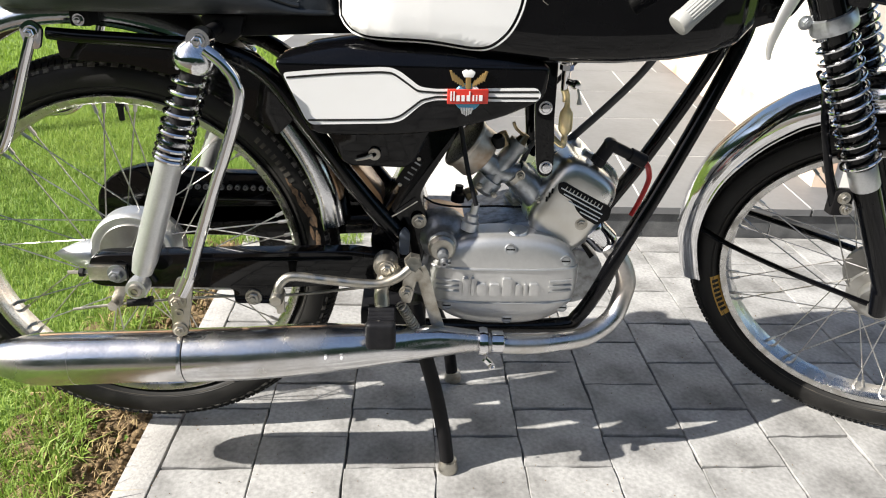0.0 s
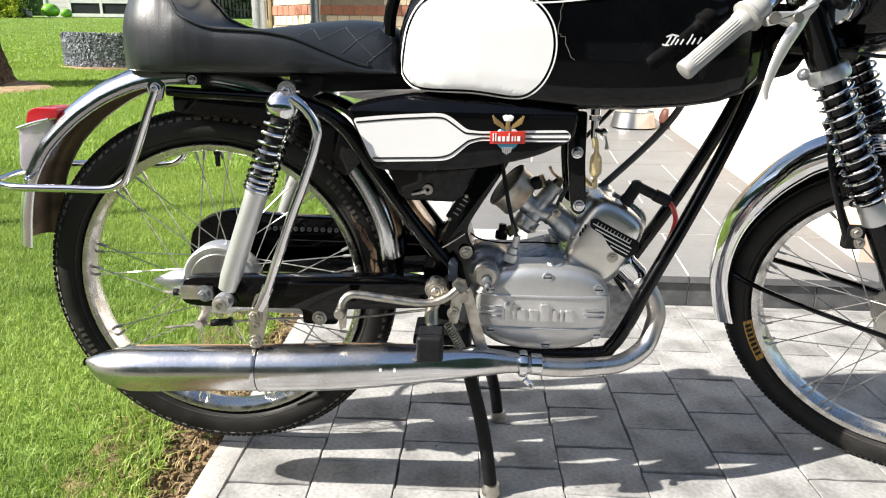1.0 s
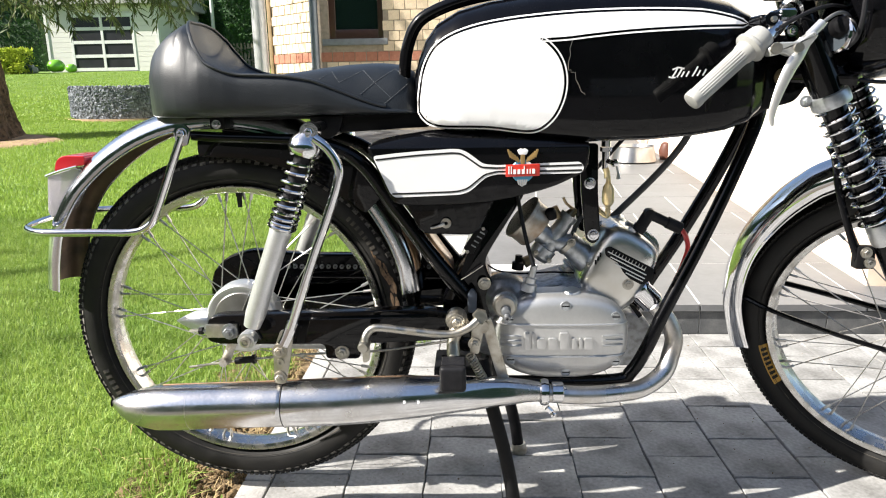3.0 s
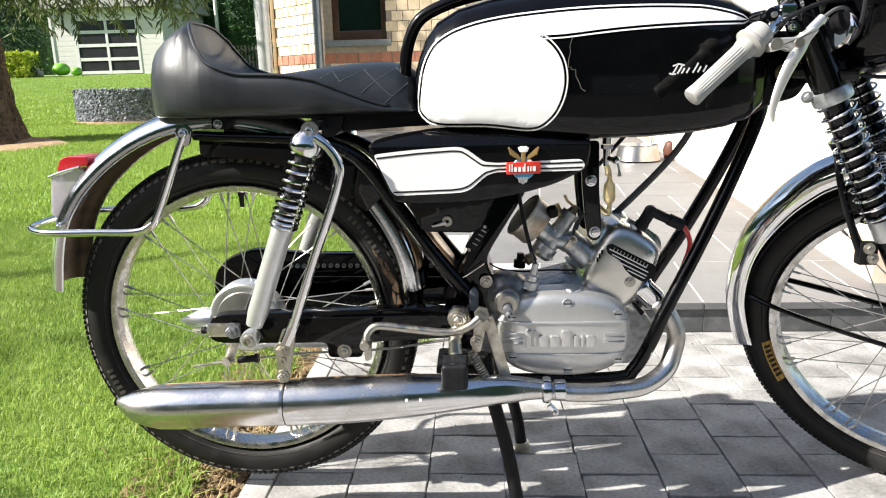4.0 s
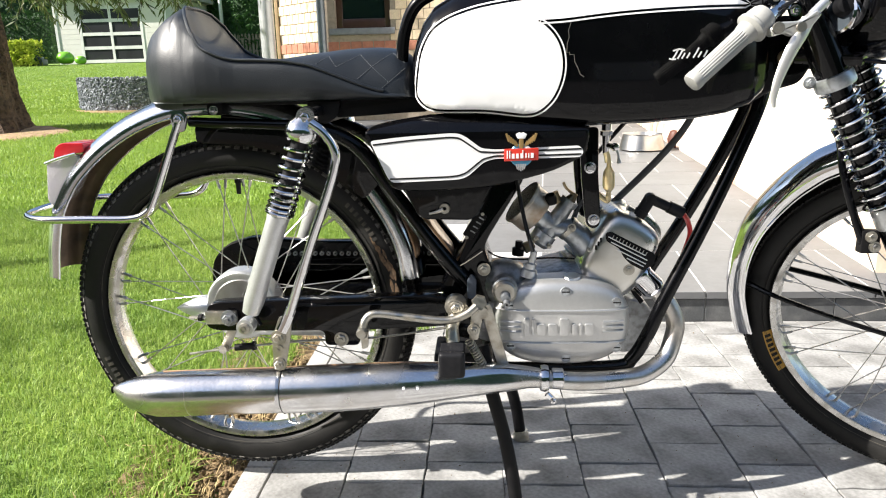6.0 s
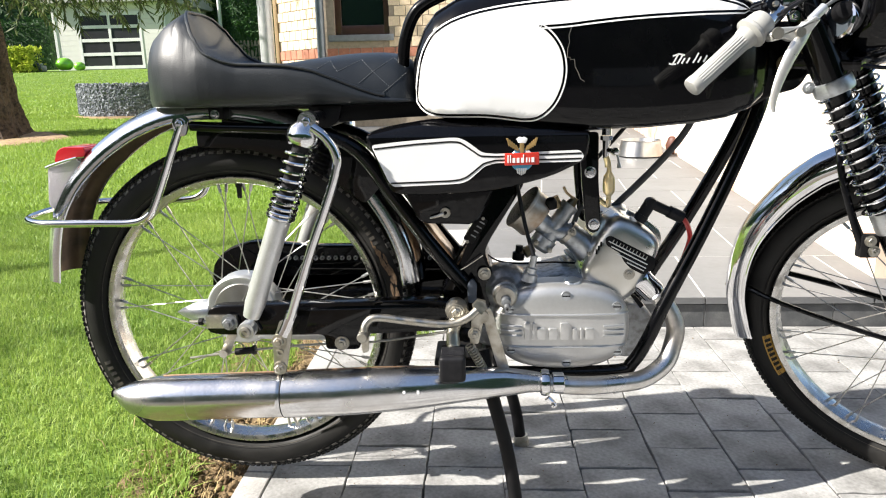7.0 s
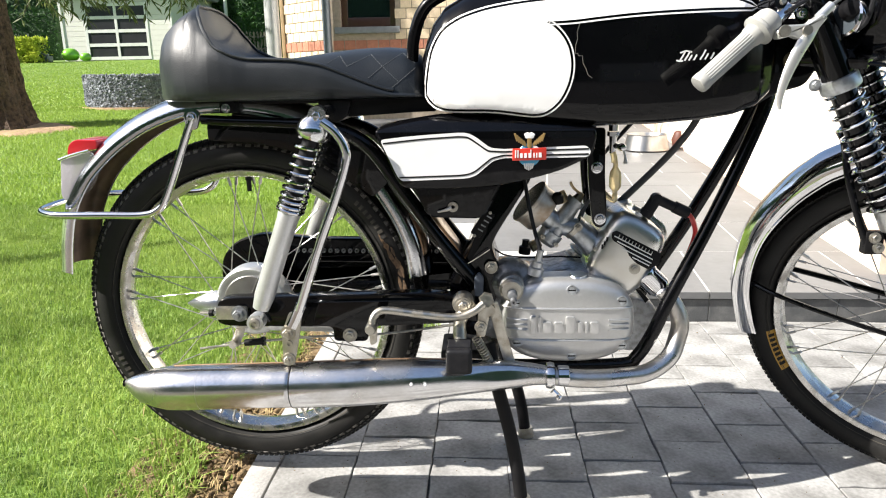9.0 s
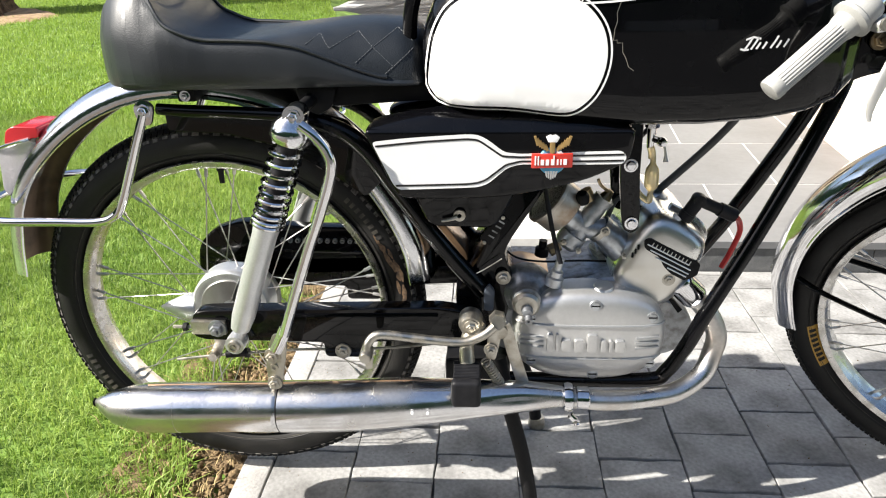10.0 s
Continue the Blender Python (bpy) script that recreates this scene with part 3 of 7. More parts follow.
def brick_piece():
    bm = box(-BRICK_W / 2 + 0.005, BRICK_W / 2 - 0.005, -0.012, 0.02, 0.005, COURSE - 0.005, 0.004, 1)
    return bm


BRICK_Y = mesh_of(brick_piece(), BRICK, True)
BRICK_R = mesh_of(brick_piece(), BRICK_RED, True)


def lay_bricks():
    rnd = random.Random(11)
    for row in range(4, 16):
        z = -0.045 + COURSE * row
        off = 0.5 * BRICK_W if row % 2 else 0.0
        n = int((X_END - X_BAY1) / BRICK_W) + 1
        for i in range(n):
            x = X_BAY1 + 0.09 + off + BRICK_W * (i + 0.5)
            if x > 0.35:
                continue
            if WIN_X0 - 0.06 < x < WIN_X1 + 0.06 and WIN_Z0 - 0.12 < z + COURSE / 2 < WIN_Z1:
                continue
            ob = new("brick", BRICK_R if row == RED_ROW else BRICK_Y)
            ob.parent = front
            ob.location = (x + rnd.uniform(-.002, .002), rnd.uniform(-.003, .003), z)
    d = Vector((X_BAY1 - X_BAY0, -0.75, 0)).normalized()
    length = 1.08
    for row in range(4, 16):
        z = -0.045 + COURSE * row
        for i in range(7):
            s = BRICK_W * (i + 0.5 + (0.5 if row % 2 else 0))
            if s > length - 0.05:
                continue
            ob = new("brick", BRICK_R if row == RED_ROW else BRICK_Y)
            ob.parent = front
            ob.matrix_basis = Matrix.LocRotScale((X_BAY0 + d.x * s, 0.75 + d.y * s, z), Euler((0, 0, math.atan2(d.y, d.x))), None)


part("bay_side", wall_prism((X_BAY1, HY), (X_BAY0, HY + 0.75), 0.25, -0.1, 3.0), MORTAR, front, smooth=False)

window = thing("window_1", (WIN_X0, HY, WIN_Z0), "dark brown timber window with dark glass", "window", kind="structure")
wf = 0.085
part("window_frame", join(box(WIN_X0, WIN_X0 + wf, HY + 0.08, HY + 0.16, WIN_Z0 + 0.03, WIN_Z1, 0.006), box(WIN_X1 - wf, WIN_X1, HY + 0.08, HY + 0.16, WIN_Z0 + 0.03, WIN_Z1, 0.006),
                          box(WIN_X0 + wf, WIN_X1 - wf, HY + 0.081, HY + 0.16, WIN_Z0 + 0.03, WIN_Z0 + 0.16, 0.006), box(WIN_X0 + wf, WIN_X1 - wf, HY + 0.081, HY + 0.16, WIN_Z1 - 0.1, WIN_Z1, 0.006)), FRAME_WOOD, window)
part("pane", box(WIN_X0 + wf, WIN_X1 - wf, HY + 0.12, HY + 0.13, WIN_Z0 + 0.15, WIN_Z1 - 0.1), GLASS, window, smooth=False)
part("window_sill", box(WIN_X0 - 0.08, WIN_X1 + 0.06, HY - 0.06, HY + 0.12, WIN_Z0 - 0.055, WIN_Z0 + 0.03, 0.006), SILL, window)

# downpipe, porch post and its timber edge
single("downpipe", join(lathe([(0, 0), (0.058, 0), (0.058, 3.2), (0, 3.2)], (X_BAY1 + 0.03, HY - 0.08, PORCH_Z), (0, 0, 1), 20),
                        lathe([(0, 0), (0.068, 0), (0.068, 0.06), (0, 0.06)], (X_BAY1 + 0.03, HY - 0.08, 0.9), (0, 0, 1), 20)), PIPE_GREY,
       "blue-grey zinc rainwater pipe on the brick wall", "downpipe", at=(X_BAY1 + 0.03, HY - 0.08, PORCH_Z))
single("post", lathe([(0, 0), (0.095, 0), (0.095, 3.2), (0, 3.2)], (-2.40, 8.4, -0.0), (0, 0, 1), 24), POST, "pale galvanised round porch post", "post", at=(-2.40, 8.4, 0))
single("corner_board", box(-2.605, -2.553, 9.52, 9.60, 0.0, 3.0, 0.004), BEIGE, "beige timber corner board beside the brick", "board", at=(-2.58, 9.56, 0))
# the rest of the house closes the place behind the front
single("house_side", box(-2.55, -2.30, 9.62, 15.0, -0.1, 3.2), BRICK, "yellow brick flank of the house", "wall", kind="structure", smooth=False)
single("house_roof", join(box(-2.8, 3.2, 9.9, 15.2, 3.02, 3.3), box(2.1, 3.2, 2.0, 9.9, 3.11, 3.3)), ROOF, "flat roof edge of the house", "roof", kind="structure", smooth=False)

# ---------------------------------------------------------------- the moped
YC = 0.02                      # its middle plane
RX, RZ = 0.0, 0.328            # rear axle
FX, FZ = 1.176, 0.300          # front axle, wheel straight ahead
moped = thing("moped", (0.58, YC, 0), "black and white vintage sports moped, chrome mudguards, on centre stand", "moped")


# the steering is turned towards the near side
HEAD = Vector((0.9645, YC, 0.712))
STEER = Matrix.Translation(HEAD) @ Matrix.Rotation(radians(-36), 4, Vector((-0.372, 0, 0.928))) @ Matrix.Translation(-HEAD)


def mir(y):
    return 2 * YC - y


def wheel(x, z, name, label, phase, lugs=False):
    """Chromed rim, tyre with tread blocks, hub and 36 laced spokes."""
    c = (x, YC, z)
    w = part(name, lathe([(0.2345, -0.0185), (0.238, -0.0205), (0.2445, -0.0215), (0.2465, -0.019), (0.245, -0.017), (0.240, -0.015), (0.2375, -0.010), (0.236, 0),
                          (0.2375, 0.010), (0.240, 0.015), (0.245, 0.017), (0.2465, 0.019), (0.2445, 0.0215), (0.238, 0.0205), (0.2345, 0.0185), (0.2325, 0.010), (0.2315, 0.004), (0.2325, 0), (0.2315, -0.004), (0.2325, -0.010)], c, seg=96, closed=True),
             CHROME_PITTED, moped, label, at=c)
    prof = []
    for k in range(25):
        a = radians(-152 + 304 * k / 24)
        prof.append((0.2725 + 0.0285 * math.cos(a), 0.0285 * math.sin(a)))
    prof += [(0.2425, 0.012), (0.2425, -0.012)]
    part("tyre", lathe(prof, c, seg=128, closed=True), RUBBER, w, "worn black rubber tyre with grey dust")
    for r in (0.2575, 0.2860):
        y = math.sqrt(0.0285 ** 2 - (r - 0.2725) ** 2)
        for sd in (-1, 1):
            part("sidewall_ring", lathe([(r - 0.0008, sd * (y - 0.0006)), (r, sd * (y + 0.0009)), (r + 0.0008, sd * (y - 0.0006)), (r, sd * (y - 0.0015))][::-sd], c, seg=96, closed=True), RUBBER, w)
    # raised lines on the sidewall
    part("sidewall_line", join(*[lathe([(r - 0.0007, yy), (r, yy - 0.0008 * s), (r + 0.0007, yy)], c, seg=128)
                                 for s in (1, -1) for r, yy in ((0.2905, -s * 0.0224), (0.2555, -s * 0.0228))]), TREAD, w)
    # tread blocks along both shoulders and the crown
    bm = bmesh.new()
    for i in range(190):
        a = 2 * math.pi * i / 190
        for lat, wid, dep, shift in ((-0.0185, 0.006, 0.2930, 0), (0.0185, 0.006, 0.2930, 0), (-0.007, 0.005, 0.3005, .5), (0.007, 0.005, 0.3005, 0)):
            aa = a + shift * 2 * math.pi / 190
            m = Matrix.Translation(c) @ Matrix.Rotation(aa, 4, 'Y') @ Matrix.Translation((0, lat, dep)) @ Matrix.Rotation(-lat * 26, 4, 'X') @ Matrix.Diagonal((0.0066, wid * 1.8, 0.0052, 1))
            bmesh.ops.create_cube(bm, size=1, matrix=m)
    part("tread", bm, RUBBER, w, smooth=False)
    if lugs:
        # worn dusty lugs along the shoulder
        for lat in (-1, 1):
            rnd = random.Random(12)
            bm = bmesh.new()
            for i in range(118):
                a = 2 * math.pi * i / 118
                m = Matrix.Translation(c) @ Matrix.Rotation(a, 4, 'Y') @ Matrix.Translation((0, lat * 0.0233, 0.2882)) @ Matrix.Rotation(-lat * 0.95, 4, 'X') @ Matrix.Diagonal((0.0094 * rnd.uniform(.8, 1.1), 0.0075 if i % 2 else 0.0050, 0.0022, 1))
                bmesh.ops.create_cube(bm, size=1, matrix=m)
            tagged(part("shoulder_tread", bm, DUSTY, w, "dusty worn shoulder tread", smooth=False), kind="stuff")
    part("hub", lathe([(0, -0.05), (0.012, -0.05), (0.013, -0.036), (0.046, -0.034), (0.048, -0.030), (0.046, -0.026), (0.024, -0.022), (0.022, 0), (0.024, 0.022), (0.058, 0.026), (0.06, 0.03), (0.058, 0.036), (0.013, 0.038), (0.012, 0.05), (0, 0.05)], c, seg=48),
               DRUM, w, "cast alloy hub with brake drum")
    # laced spokes
    kinds = []
    for side in (-1, 1):
        for lead in (-1, 1):
            a0 = Vector((0.044 * math.sin(0.0), side * (0.031 + 0.003 * lead), 0.044))
            th = lead * radians(52)
            a1 = Vector((0.235 * math.sin(th), side * 0.004, 0.235 * math.cos(th)))
            d = (a1 - a0).normalized()
            bm = join(tube([a0, a1], 0.00105, 6, 1), tube([a1 - d * 0.017, a1], 0.0027, 6, 1))
            me = mesh_of(bm, SPOKE)
            kinds.append((side, lead, me))
    for i in range(9):
        for side, lead, me in kinds:
            ob = new("spoke", me)
            ob.parent = w
            ang = i * 40 + (10 if side > 0 else 0) + (20 if lead > 0 else 0) + phase
            ob.matrix_basis = Matrix.Rotation(radians(ang), 4, 'Y')
    return w


rear = wheel(RX, RZ, "wheel", "chromed rear wheel with laced spokes", 4, True)
fore = wheel(FX, FZ, "wheel", "chromed front wheel with laced spokes", 11)
fore.matrix_basis = Matrix.Translation(-ORIGIN[moped.name]) @ STEER @ Matrix.Translation((FX, YC, FZ))

# brown dried mud on the rear sidewall, valve
mud = random.Random(6)
for k in range(16):
    a = radians(-3 + 2.0 * k + mud.uniform(-1, 1))
    r = 0.2725 + mud.uniform(-0.006, 0.006)
    d = 0.010 * mud.uniform(0.6, 1.5)
    part("mud_patch", tube([(RX + r * math.cos(a + t * d / r), YC - 0.0283, RZ + r * math.sin(a + t * d / r)) for t in (-1, 0, 1)], [0.001, mud.uniform(0.0025, 0.0055), 0.001], 7, 3, ((0, 1, 0), 0.12)), RUST_DUST, rear, "rusty brown dried mud")
part("valve", join(lathe([(0, -0.03), (0.004, -0.03), (0.0045, -0.012), (0.006, -0.010), (0.006, 0.0), (0, 0)], (RX + 0.003, YC, RZ + 0.236), (0, 0, 1), 10)), RUBBER_SOFT, rear, "black rubber valve cap")
# ochre panel on the front tyre, as plain bars


def on_tyre(r, a, lift=0.0):
    rr = r - 0.2725
    yy = -math.sqrt(max(0.0285 ** 2 - rr ** 2, 0)) - lift
    return (FX + r * math.cos(a), YC + yy, FZ + r * math.sin(a))


def tyre_patch(a0, a1, r0, r1, lift, n=10):
    bm = bmesh.new()
    rows = [[bm.verts.new(on_tyre(r0 + (r1 - r0) * j / 3, radians(a0 + (a1 - a0) * i / n), lift)) for j in range(4)] for i in range(n + 1)]
    for i in range(n):
        for j in range(3):
            bm.faces.new((rows[i][j], rows[i][j + 1], rows[i + 1][j + 1], rows[i + 1][j]))
    bmesh.ops.recalc_face_normals(bm, faces=bm.faces)
    return bm


part("tyre_panel", tyre_patch(196.0, 215.0, 0.2475, 0.2605, 0.0006), YELLOW, fore, "faded ochre marking panel on the tyre")
part("tyre_panel_bars", join(*[tyre_patch(197.6 + k * 2.3, 199.0 + k * 2.3, 0.2497, 0.2583, 0.0010, 2) for k in range(7)]), RUBBER, fore)
# raised marking round the rear tyre, as plain bars
def rear_patch(a0, a1, r0, r1, lift):
    b = tyre_patch(a0, a1, r0, r1, lift, 2)
    bmesh.ops.translate(b, verts=b.verts, vec=(RX - FX, 0, RZ - FZ))
    return b


for k in range(9):
    part("raised_mark", rear_patch(198 + k * 2.4, 199.3 + k * 2.4, 0.2655, 0.2765, 0.0007), TREAD, rear)
for k in range(8):
    part("raised_mark", rear_patch(28 + k * 2.2, 29.2 + k * 2.2, 0.267, 0.276, 0.0007), TREAD, rear)


# ---- mudguards
def mudguard(name, crown, half, depth, label, mat_, turn=None):
    line = smooth_line([(x, YC, z) for x, z in crown], 6)
    loops = []
    n = len(line)
    for i, q in enumerate(line):
        d = (line[min(i + 1, n - 1)] - line[max(i - 1, 0)]).normalized()
        nrm = Vector((d.z, 0, -d.x))
        # inward is towards the wheel
        loop = []
        for s, lift in ((0, 0), (1, 0.0016)):
            prof = []
            for k in range(13):
                a = radians(-90 + 180 * k / 12)
                prof.append((half * math.sin(a), depth * (1 - max(0, math.cos(a)) ** 0.75)))
            if s:
                prof = prof[::-1]
            for yy, dd in prof:
                f = 1.0 if s == 0 else 0.97
                loop.append(q + Vector((0, yy * f, 0)) + nrm * (dd + lift * (1 if s else 0)))
        loops.append(loop)
    body = rings(loops)
    if turn:
        body.transform(turn)
    g = part(name, body, mat_, moped, label, angle=50)
    inner = []
    for i, q in enumerate(line):
        d = (line[min(i + 1, n - 1)] - line[max(i - 1, 0)]).normalized()
        nrm = Vector((d.z, 0, -d.x))
        prof = [(half * 0.955 * math.sin(radians(-90 + 15 * k)), 0.004 + (depth - 0.004) * (1 - max(0, math.cos(radians(-90 + 15 * k))) ** 0.75)) for k in range(13)]
        lo = [q + Vector((0, yy, 0)) + nrm * dd for yy, dd in prof]
        inner.append(lo + [p_ - nrm * 0.0012 for p_ in lo[::-1]])
    liner = rings(inner)
    if turn:
        liner.transform(turn)
    part("inner_face", liner, RUSTY, g, "rusty brown inside face", angle=60)
    # rolled edges
    for s in (-1, 1):
        edge = []
        for i, q in enumerate(line):
            d = (line[min(i + 1, n - 1)] - line[max(i - 1, 0)]).normalized()
            nrm = Vector((d.z, 0, -d.x))
            edge.append(q + Vector((0, s * half, 0)) + nrm * depth)
        if turn:
            edge = [turn @ q for q in edge]
        part("rolled_edge", tube(edge, 0.0022, 6, 1), mat_, g)
    return g


rear_guard = mudguard("rear_mudguard", [(-0.346, 0.402), (-0.337, 0.46), (-0.320, 0.52), (-0.286, 0.578), (-0.245, 0.620), (-0.200, 0.654), (-0.148, 0.682), (-0.085, 0.702), (0.0, 0.708), (0.09, 0.692),
                                        (0.17, 0.650), (0.235, 0.592), (0.283, 0.522), (0.312, 0.455), (0.322, 0.395)], 0.047, 0.036, "chromed rear mudguard", GUARD)
front_guard = mudguard("front_mudguard", [(0.870, 0.218), (0.860, 0.250), (0.847, 0.316), (0.851, 0.391), (0.871, 0.459), (0.911, 0.527), (0.951, 0.573), (0.986, 0.601), (1.06, 0.641), (1.15, 0.659), (1.25, 0.652), (1.34, 0.62), (1.41, 0.575)],
                       0.047, 0.043, "chromed front mudguard", CHROME, STEER)


def steered(*pts):
    return [STEER @ Vector(q) for q in pts]


part("guard_rivet", lathe([(0, 0.004), (0.004, 0.003), (0.005, 0), (0, 0)], STEER @ Vector((0.848, YC, 0.312)), STEER.to_3x3() @ Vector((-1, 0, 0)), 12), STEEL, front_guard)
part("front_stay", tube(steered((0.894, YC - 0.043, 0.336), (0.945, YC - 0.052, 0.326), (1.05, YC - 0.060, 0.312), (1.176, YC - 0.064, 0.300)), [0.0052, 0.0042, 0.0042, 0.0044], 10, 3), BLACK, front_guard, "black stay rod")
part("front_stay", tube(steered((0.894, YC + 0.043, 0.336), (0.95, YC + 0.055, 0.329), (1.06, YC + 0.064, 0.315), (1.176, YC + 0.064, 0.302)), 0.0055, 10, 3), BLACK, front_guard, "black stay rod")

# ---- rear light
lamp = part("tail_light", join(plate(rounded([(-0.309, 0.594), (-0.262, 0.609), (-0.250, 0.604), (-0.266, 0.585), (-0.297, 0.537), (-0.311, 0.523), (-0.317, 0.534)], 0.004), YC - 0.034, YC + 0.034, 0.0022, 3)), CLEAR, moped, "tail light with frosted clear lower lens")
part("red_lens", plate(rounded([(-0.297, 0.602), (-0.290, 0.622), (-0.279, 0.629), (-0.240, 0.628), (-0.242, 0.612), (-0.262, 0.611)], 0.006), YC - 0.034, YC + 0.034, 0.0025, 3), RED, lamp, "red upper lens")
part("lamp_rim", tube([(-0.311, YC - 0.035, 0.5955), (-0.285, YC - 0.037, 0.604), (-0.255, YC - 0.036, 0.6115)], 0.0022, 8, 3), CHROME, lamp)
# black plate that stands in for the dark shade above the tyre
part("shade_skirt", plate(rounded([(-0.042, 0.655), (-0.042, 0.626), (0.04, 0.622), (0.12, 0.602), (0.185, 0.562), (0.228, 0.530), (0.262, 0.565), (0.21, 0.640), (0.15, 0.655)], 0.008), YC - 0.050, YC - 0.043, 0.001), BLACK, rear_guard, "black skirt plate over the tyre, filling in its dark shade")

# ---- grab rail
rail = [(-0.040, -0.088, 0.668), (-0.056, -0.089, 0.632), (-0.094, -0.090, 0.545), (-0.112, -0.090, 0.522), (-0.140, -0.090, 0.514), (-0.20, -0.090, 0.514), (-0.268, -0.090, 0.514), (-0.305, -0.078, 0.514),
        (-0.335, -0.045, 0.514), (-0.345, YC, 0.514)]
part("grab_rail", tube(rail + [(x, mir(y), z) for x, y, z in rail[-2::-1]], 0.0062, 12, 5), CHROME, moped, "chromed tubular rail round the tail")
part("rail_eye", join(plate(rounded([(-0.05, 0.650), (-0.054, 0.674), (-0.040, 0.684), (-0.026, 0.674), (-0.034, 0.648)], 0.007), -0.091, -0.085, 0.001), bolt((-0.040, -0.091, 0.668), 0.006)), CHROME, moped)
part("guard_bracket_block", box(-0.010, 0.014, -0.052, mir(-0.052), 0.671, 0.690, 0.002), BLACK_DULL, moped)
part("guard_bolt", bolt((0.001, -0.0525, 0.679), 0.0052), CHROME, moped)


# ---- seat with a racing hump
SX = [-0.118, -0.114, -0.105, -0.089, -0.068, -0.047, -0.030, -0.018, -0.008, 0.010, 0.030, 0.050, 0.082, 0.123, 0.162, 0.204, 0.237, 0.263, 0.290, 0.308, 0.318]
SW = [0.020, 0.042, 0.062, 0.082, 0.098, 0.106, 0.110, 0.112, 0.113, 0.113, 0.112, 0.110, 0.108, 0.106, 0.103, 0.099, 0.095, 0.092, 0.088, 0.082, 0.070]
SS = [0.730, 0.741, 0.755, 0.766, 0.770, 0.766, 0.760, 0.760, 0.767, 0.766, 0.757, 0.752, 0.751, 0.749, 0.742, 0.725, 0.711, 0.702, 0.699, 0.698, 0.698]
ST = [0.744, 0.766, 0.789, 0.808, 0.824, 0.837, 0.790, 0.773, 0.762, 0.750, 0.745, 0.745, 0.750, 0.757, 0.763, 0.768, 0.770, 0.770, 0.767, 0.758, 0.740]
DOME_X, DOME_Z = [-0.118, -0.114, -0.105, -0.089, -0.068, -0.047, -0.036, -0.028, -0.022, -0.009, 0.010, 0.030], [0.744, 0.766, 0.789, 0.808, 0.825, 0.838, 0.838, 0.834, 0.831, 0.818, 0.786, 0.770]
RIM_X, RIM_Y = [-0.0478, -0.0472, -0.0455, -0.042, -0.036, -0.028, -0.022, -0.016, -0.009, 0.0, 0.010], [0.02, 0.10, 0.21, 0.34, 0.51, 0.68, 0.77, 0.83, 0.885, 0.925, 0.950]
SEAT_Z0 = 0.690


def eased(xs, ys, x, r=0.008):
    return sum(interp(xs, ys, x + r * k / 3) for k in range(-3, 4)) / 7


def seat_half(x):
    """Half a cross-section: the side, the shoulder up to the piped rim, then the dish or the crown inside it."""
    low = 0.008 if -0.026 < x < 0.30 else 0.002
    w, zs, zt = interp(SX, SW, x), eased(SX, SS, x), eased(SX, ST, x, low)
    up = zs - SEAT_Z0
    half = [(0.70 * w, SEAT_Z0), (0.93 * w, SEAT_Z0 + 0.003), (0.985 * w, SEAT_Z0 + min(0.014, 0.3 * up)), (1.0 * w, SEAT_Z0 + 0.45 * up), (0.99 * w, SEAT_Z0 + 0.78 * up)]
    dome = max(eased(DOME_X, DOME_Z, x, 0.005) - zs, 0.012)
    rim = min(eased(RIM_X, RIM_Y, x, 0.007 if x > -0.026 else 0.0), 0.950)
    for k in range(6):
        y = 0.955 + (rim - 0.955) * k / 5
        half.append((y * w, zs + dome * interp([0, 0.25, 0.5, 0.74, 0.88, 0.955], [1, 0.985, 0.91, 0.72, 0.42, 0], y)))
    zr = half[-1][1]
    crown = min(max((x - 0.05) / 0.06, 0), 1)
    for q in (0.965, 0.88, 0.74, 0.52, 0.26):
        f = crown * interp([0, 0.26, 0.52, 0.775, 0.92, 1], [1, 0.985, 0.91, 0.72, 0.42, 0], q) + (1 - crown) * (1 - q ** 2.3)
        half.append((q * rim * w, zr + (zt - zr) * f))
    return half, zt


RIM = 10


def seat_section(x):
    half, zt = seat_half(x)
    loop = [Vector((x, YC - y, z)) for y, z in half] + [Vector((x, YC, zt))] + [Vector((x, YC + y, z)) for y, z in half[::-1]]
    return loop


xs = []
for a, b in zip(SX, SX[1:]):
    for k in range(3):
        xs.append(a + (b - a) * k / 3)
xs = sorted(set(xs + [SX[-1]] + RIM_X[:6] + list(np.linspace(-0.025, 0.06, 30))))
seat = part("seat", rings([seat_section(x) for x in xs]), LEATHER, moped, "black leather-look racing seat with a rear hump and quilted front", angle=60)


def seat_y(x, z):
    """The near surface of the seat at a height."""
    half, zt = seat_half(x)
    pts = half[2:] + [(0.0, zt)]
    for (y0, z0), (y1, z1) in zip(pts, pts[1:]):
        if z0 <= z <= z1 and z1 > z0:
            return YC - (y0 + (y1 - y0) * (z - z0) / (z1 - z0))
    return YC - pts[0][0] if z < pts[0][1] else YC


pip = []
for x in RIM_X[:6] + list(np.linspace(-0.025, 0.272, 64)):
    y, z = seat_half(x)[0][RIM]
    pip.append((x, y + 0.0006, z + 0.0012))
part("piping", tube([(x, YC + y, z) for x, y, z in pip[::-1]] + [(x, YC - y, z) for x, y, z in pip], 0.0027, 8, 1), LEATHER, seat, "raised black seam piping")


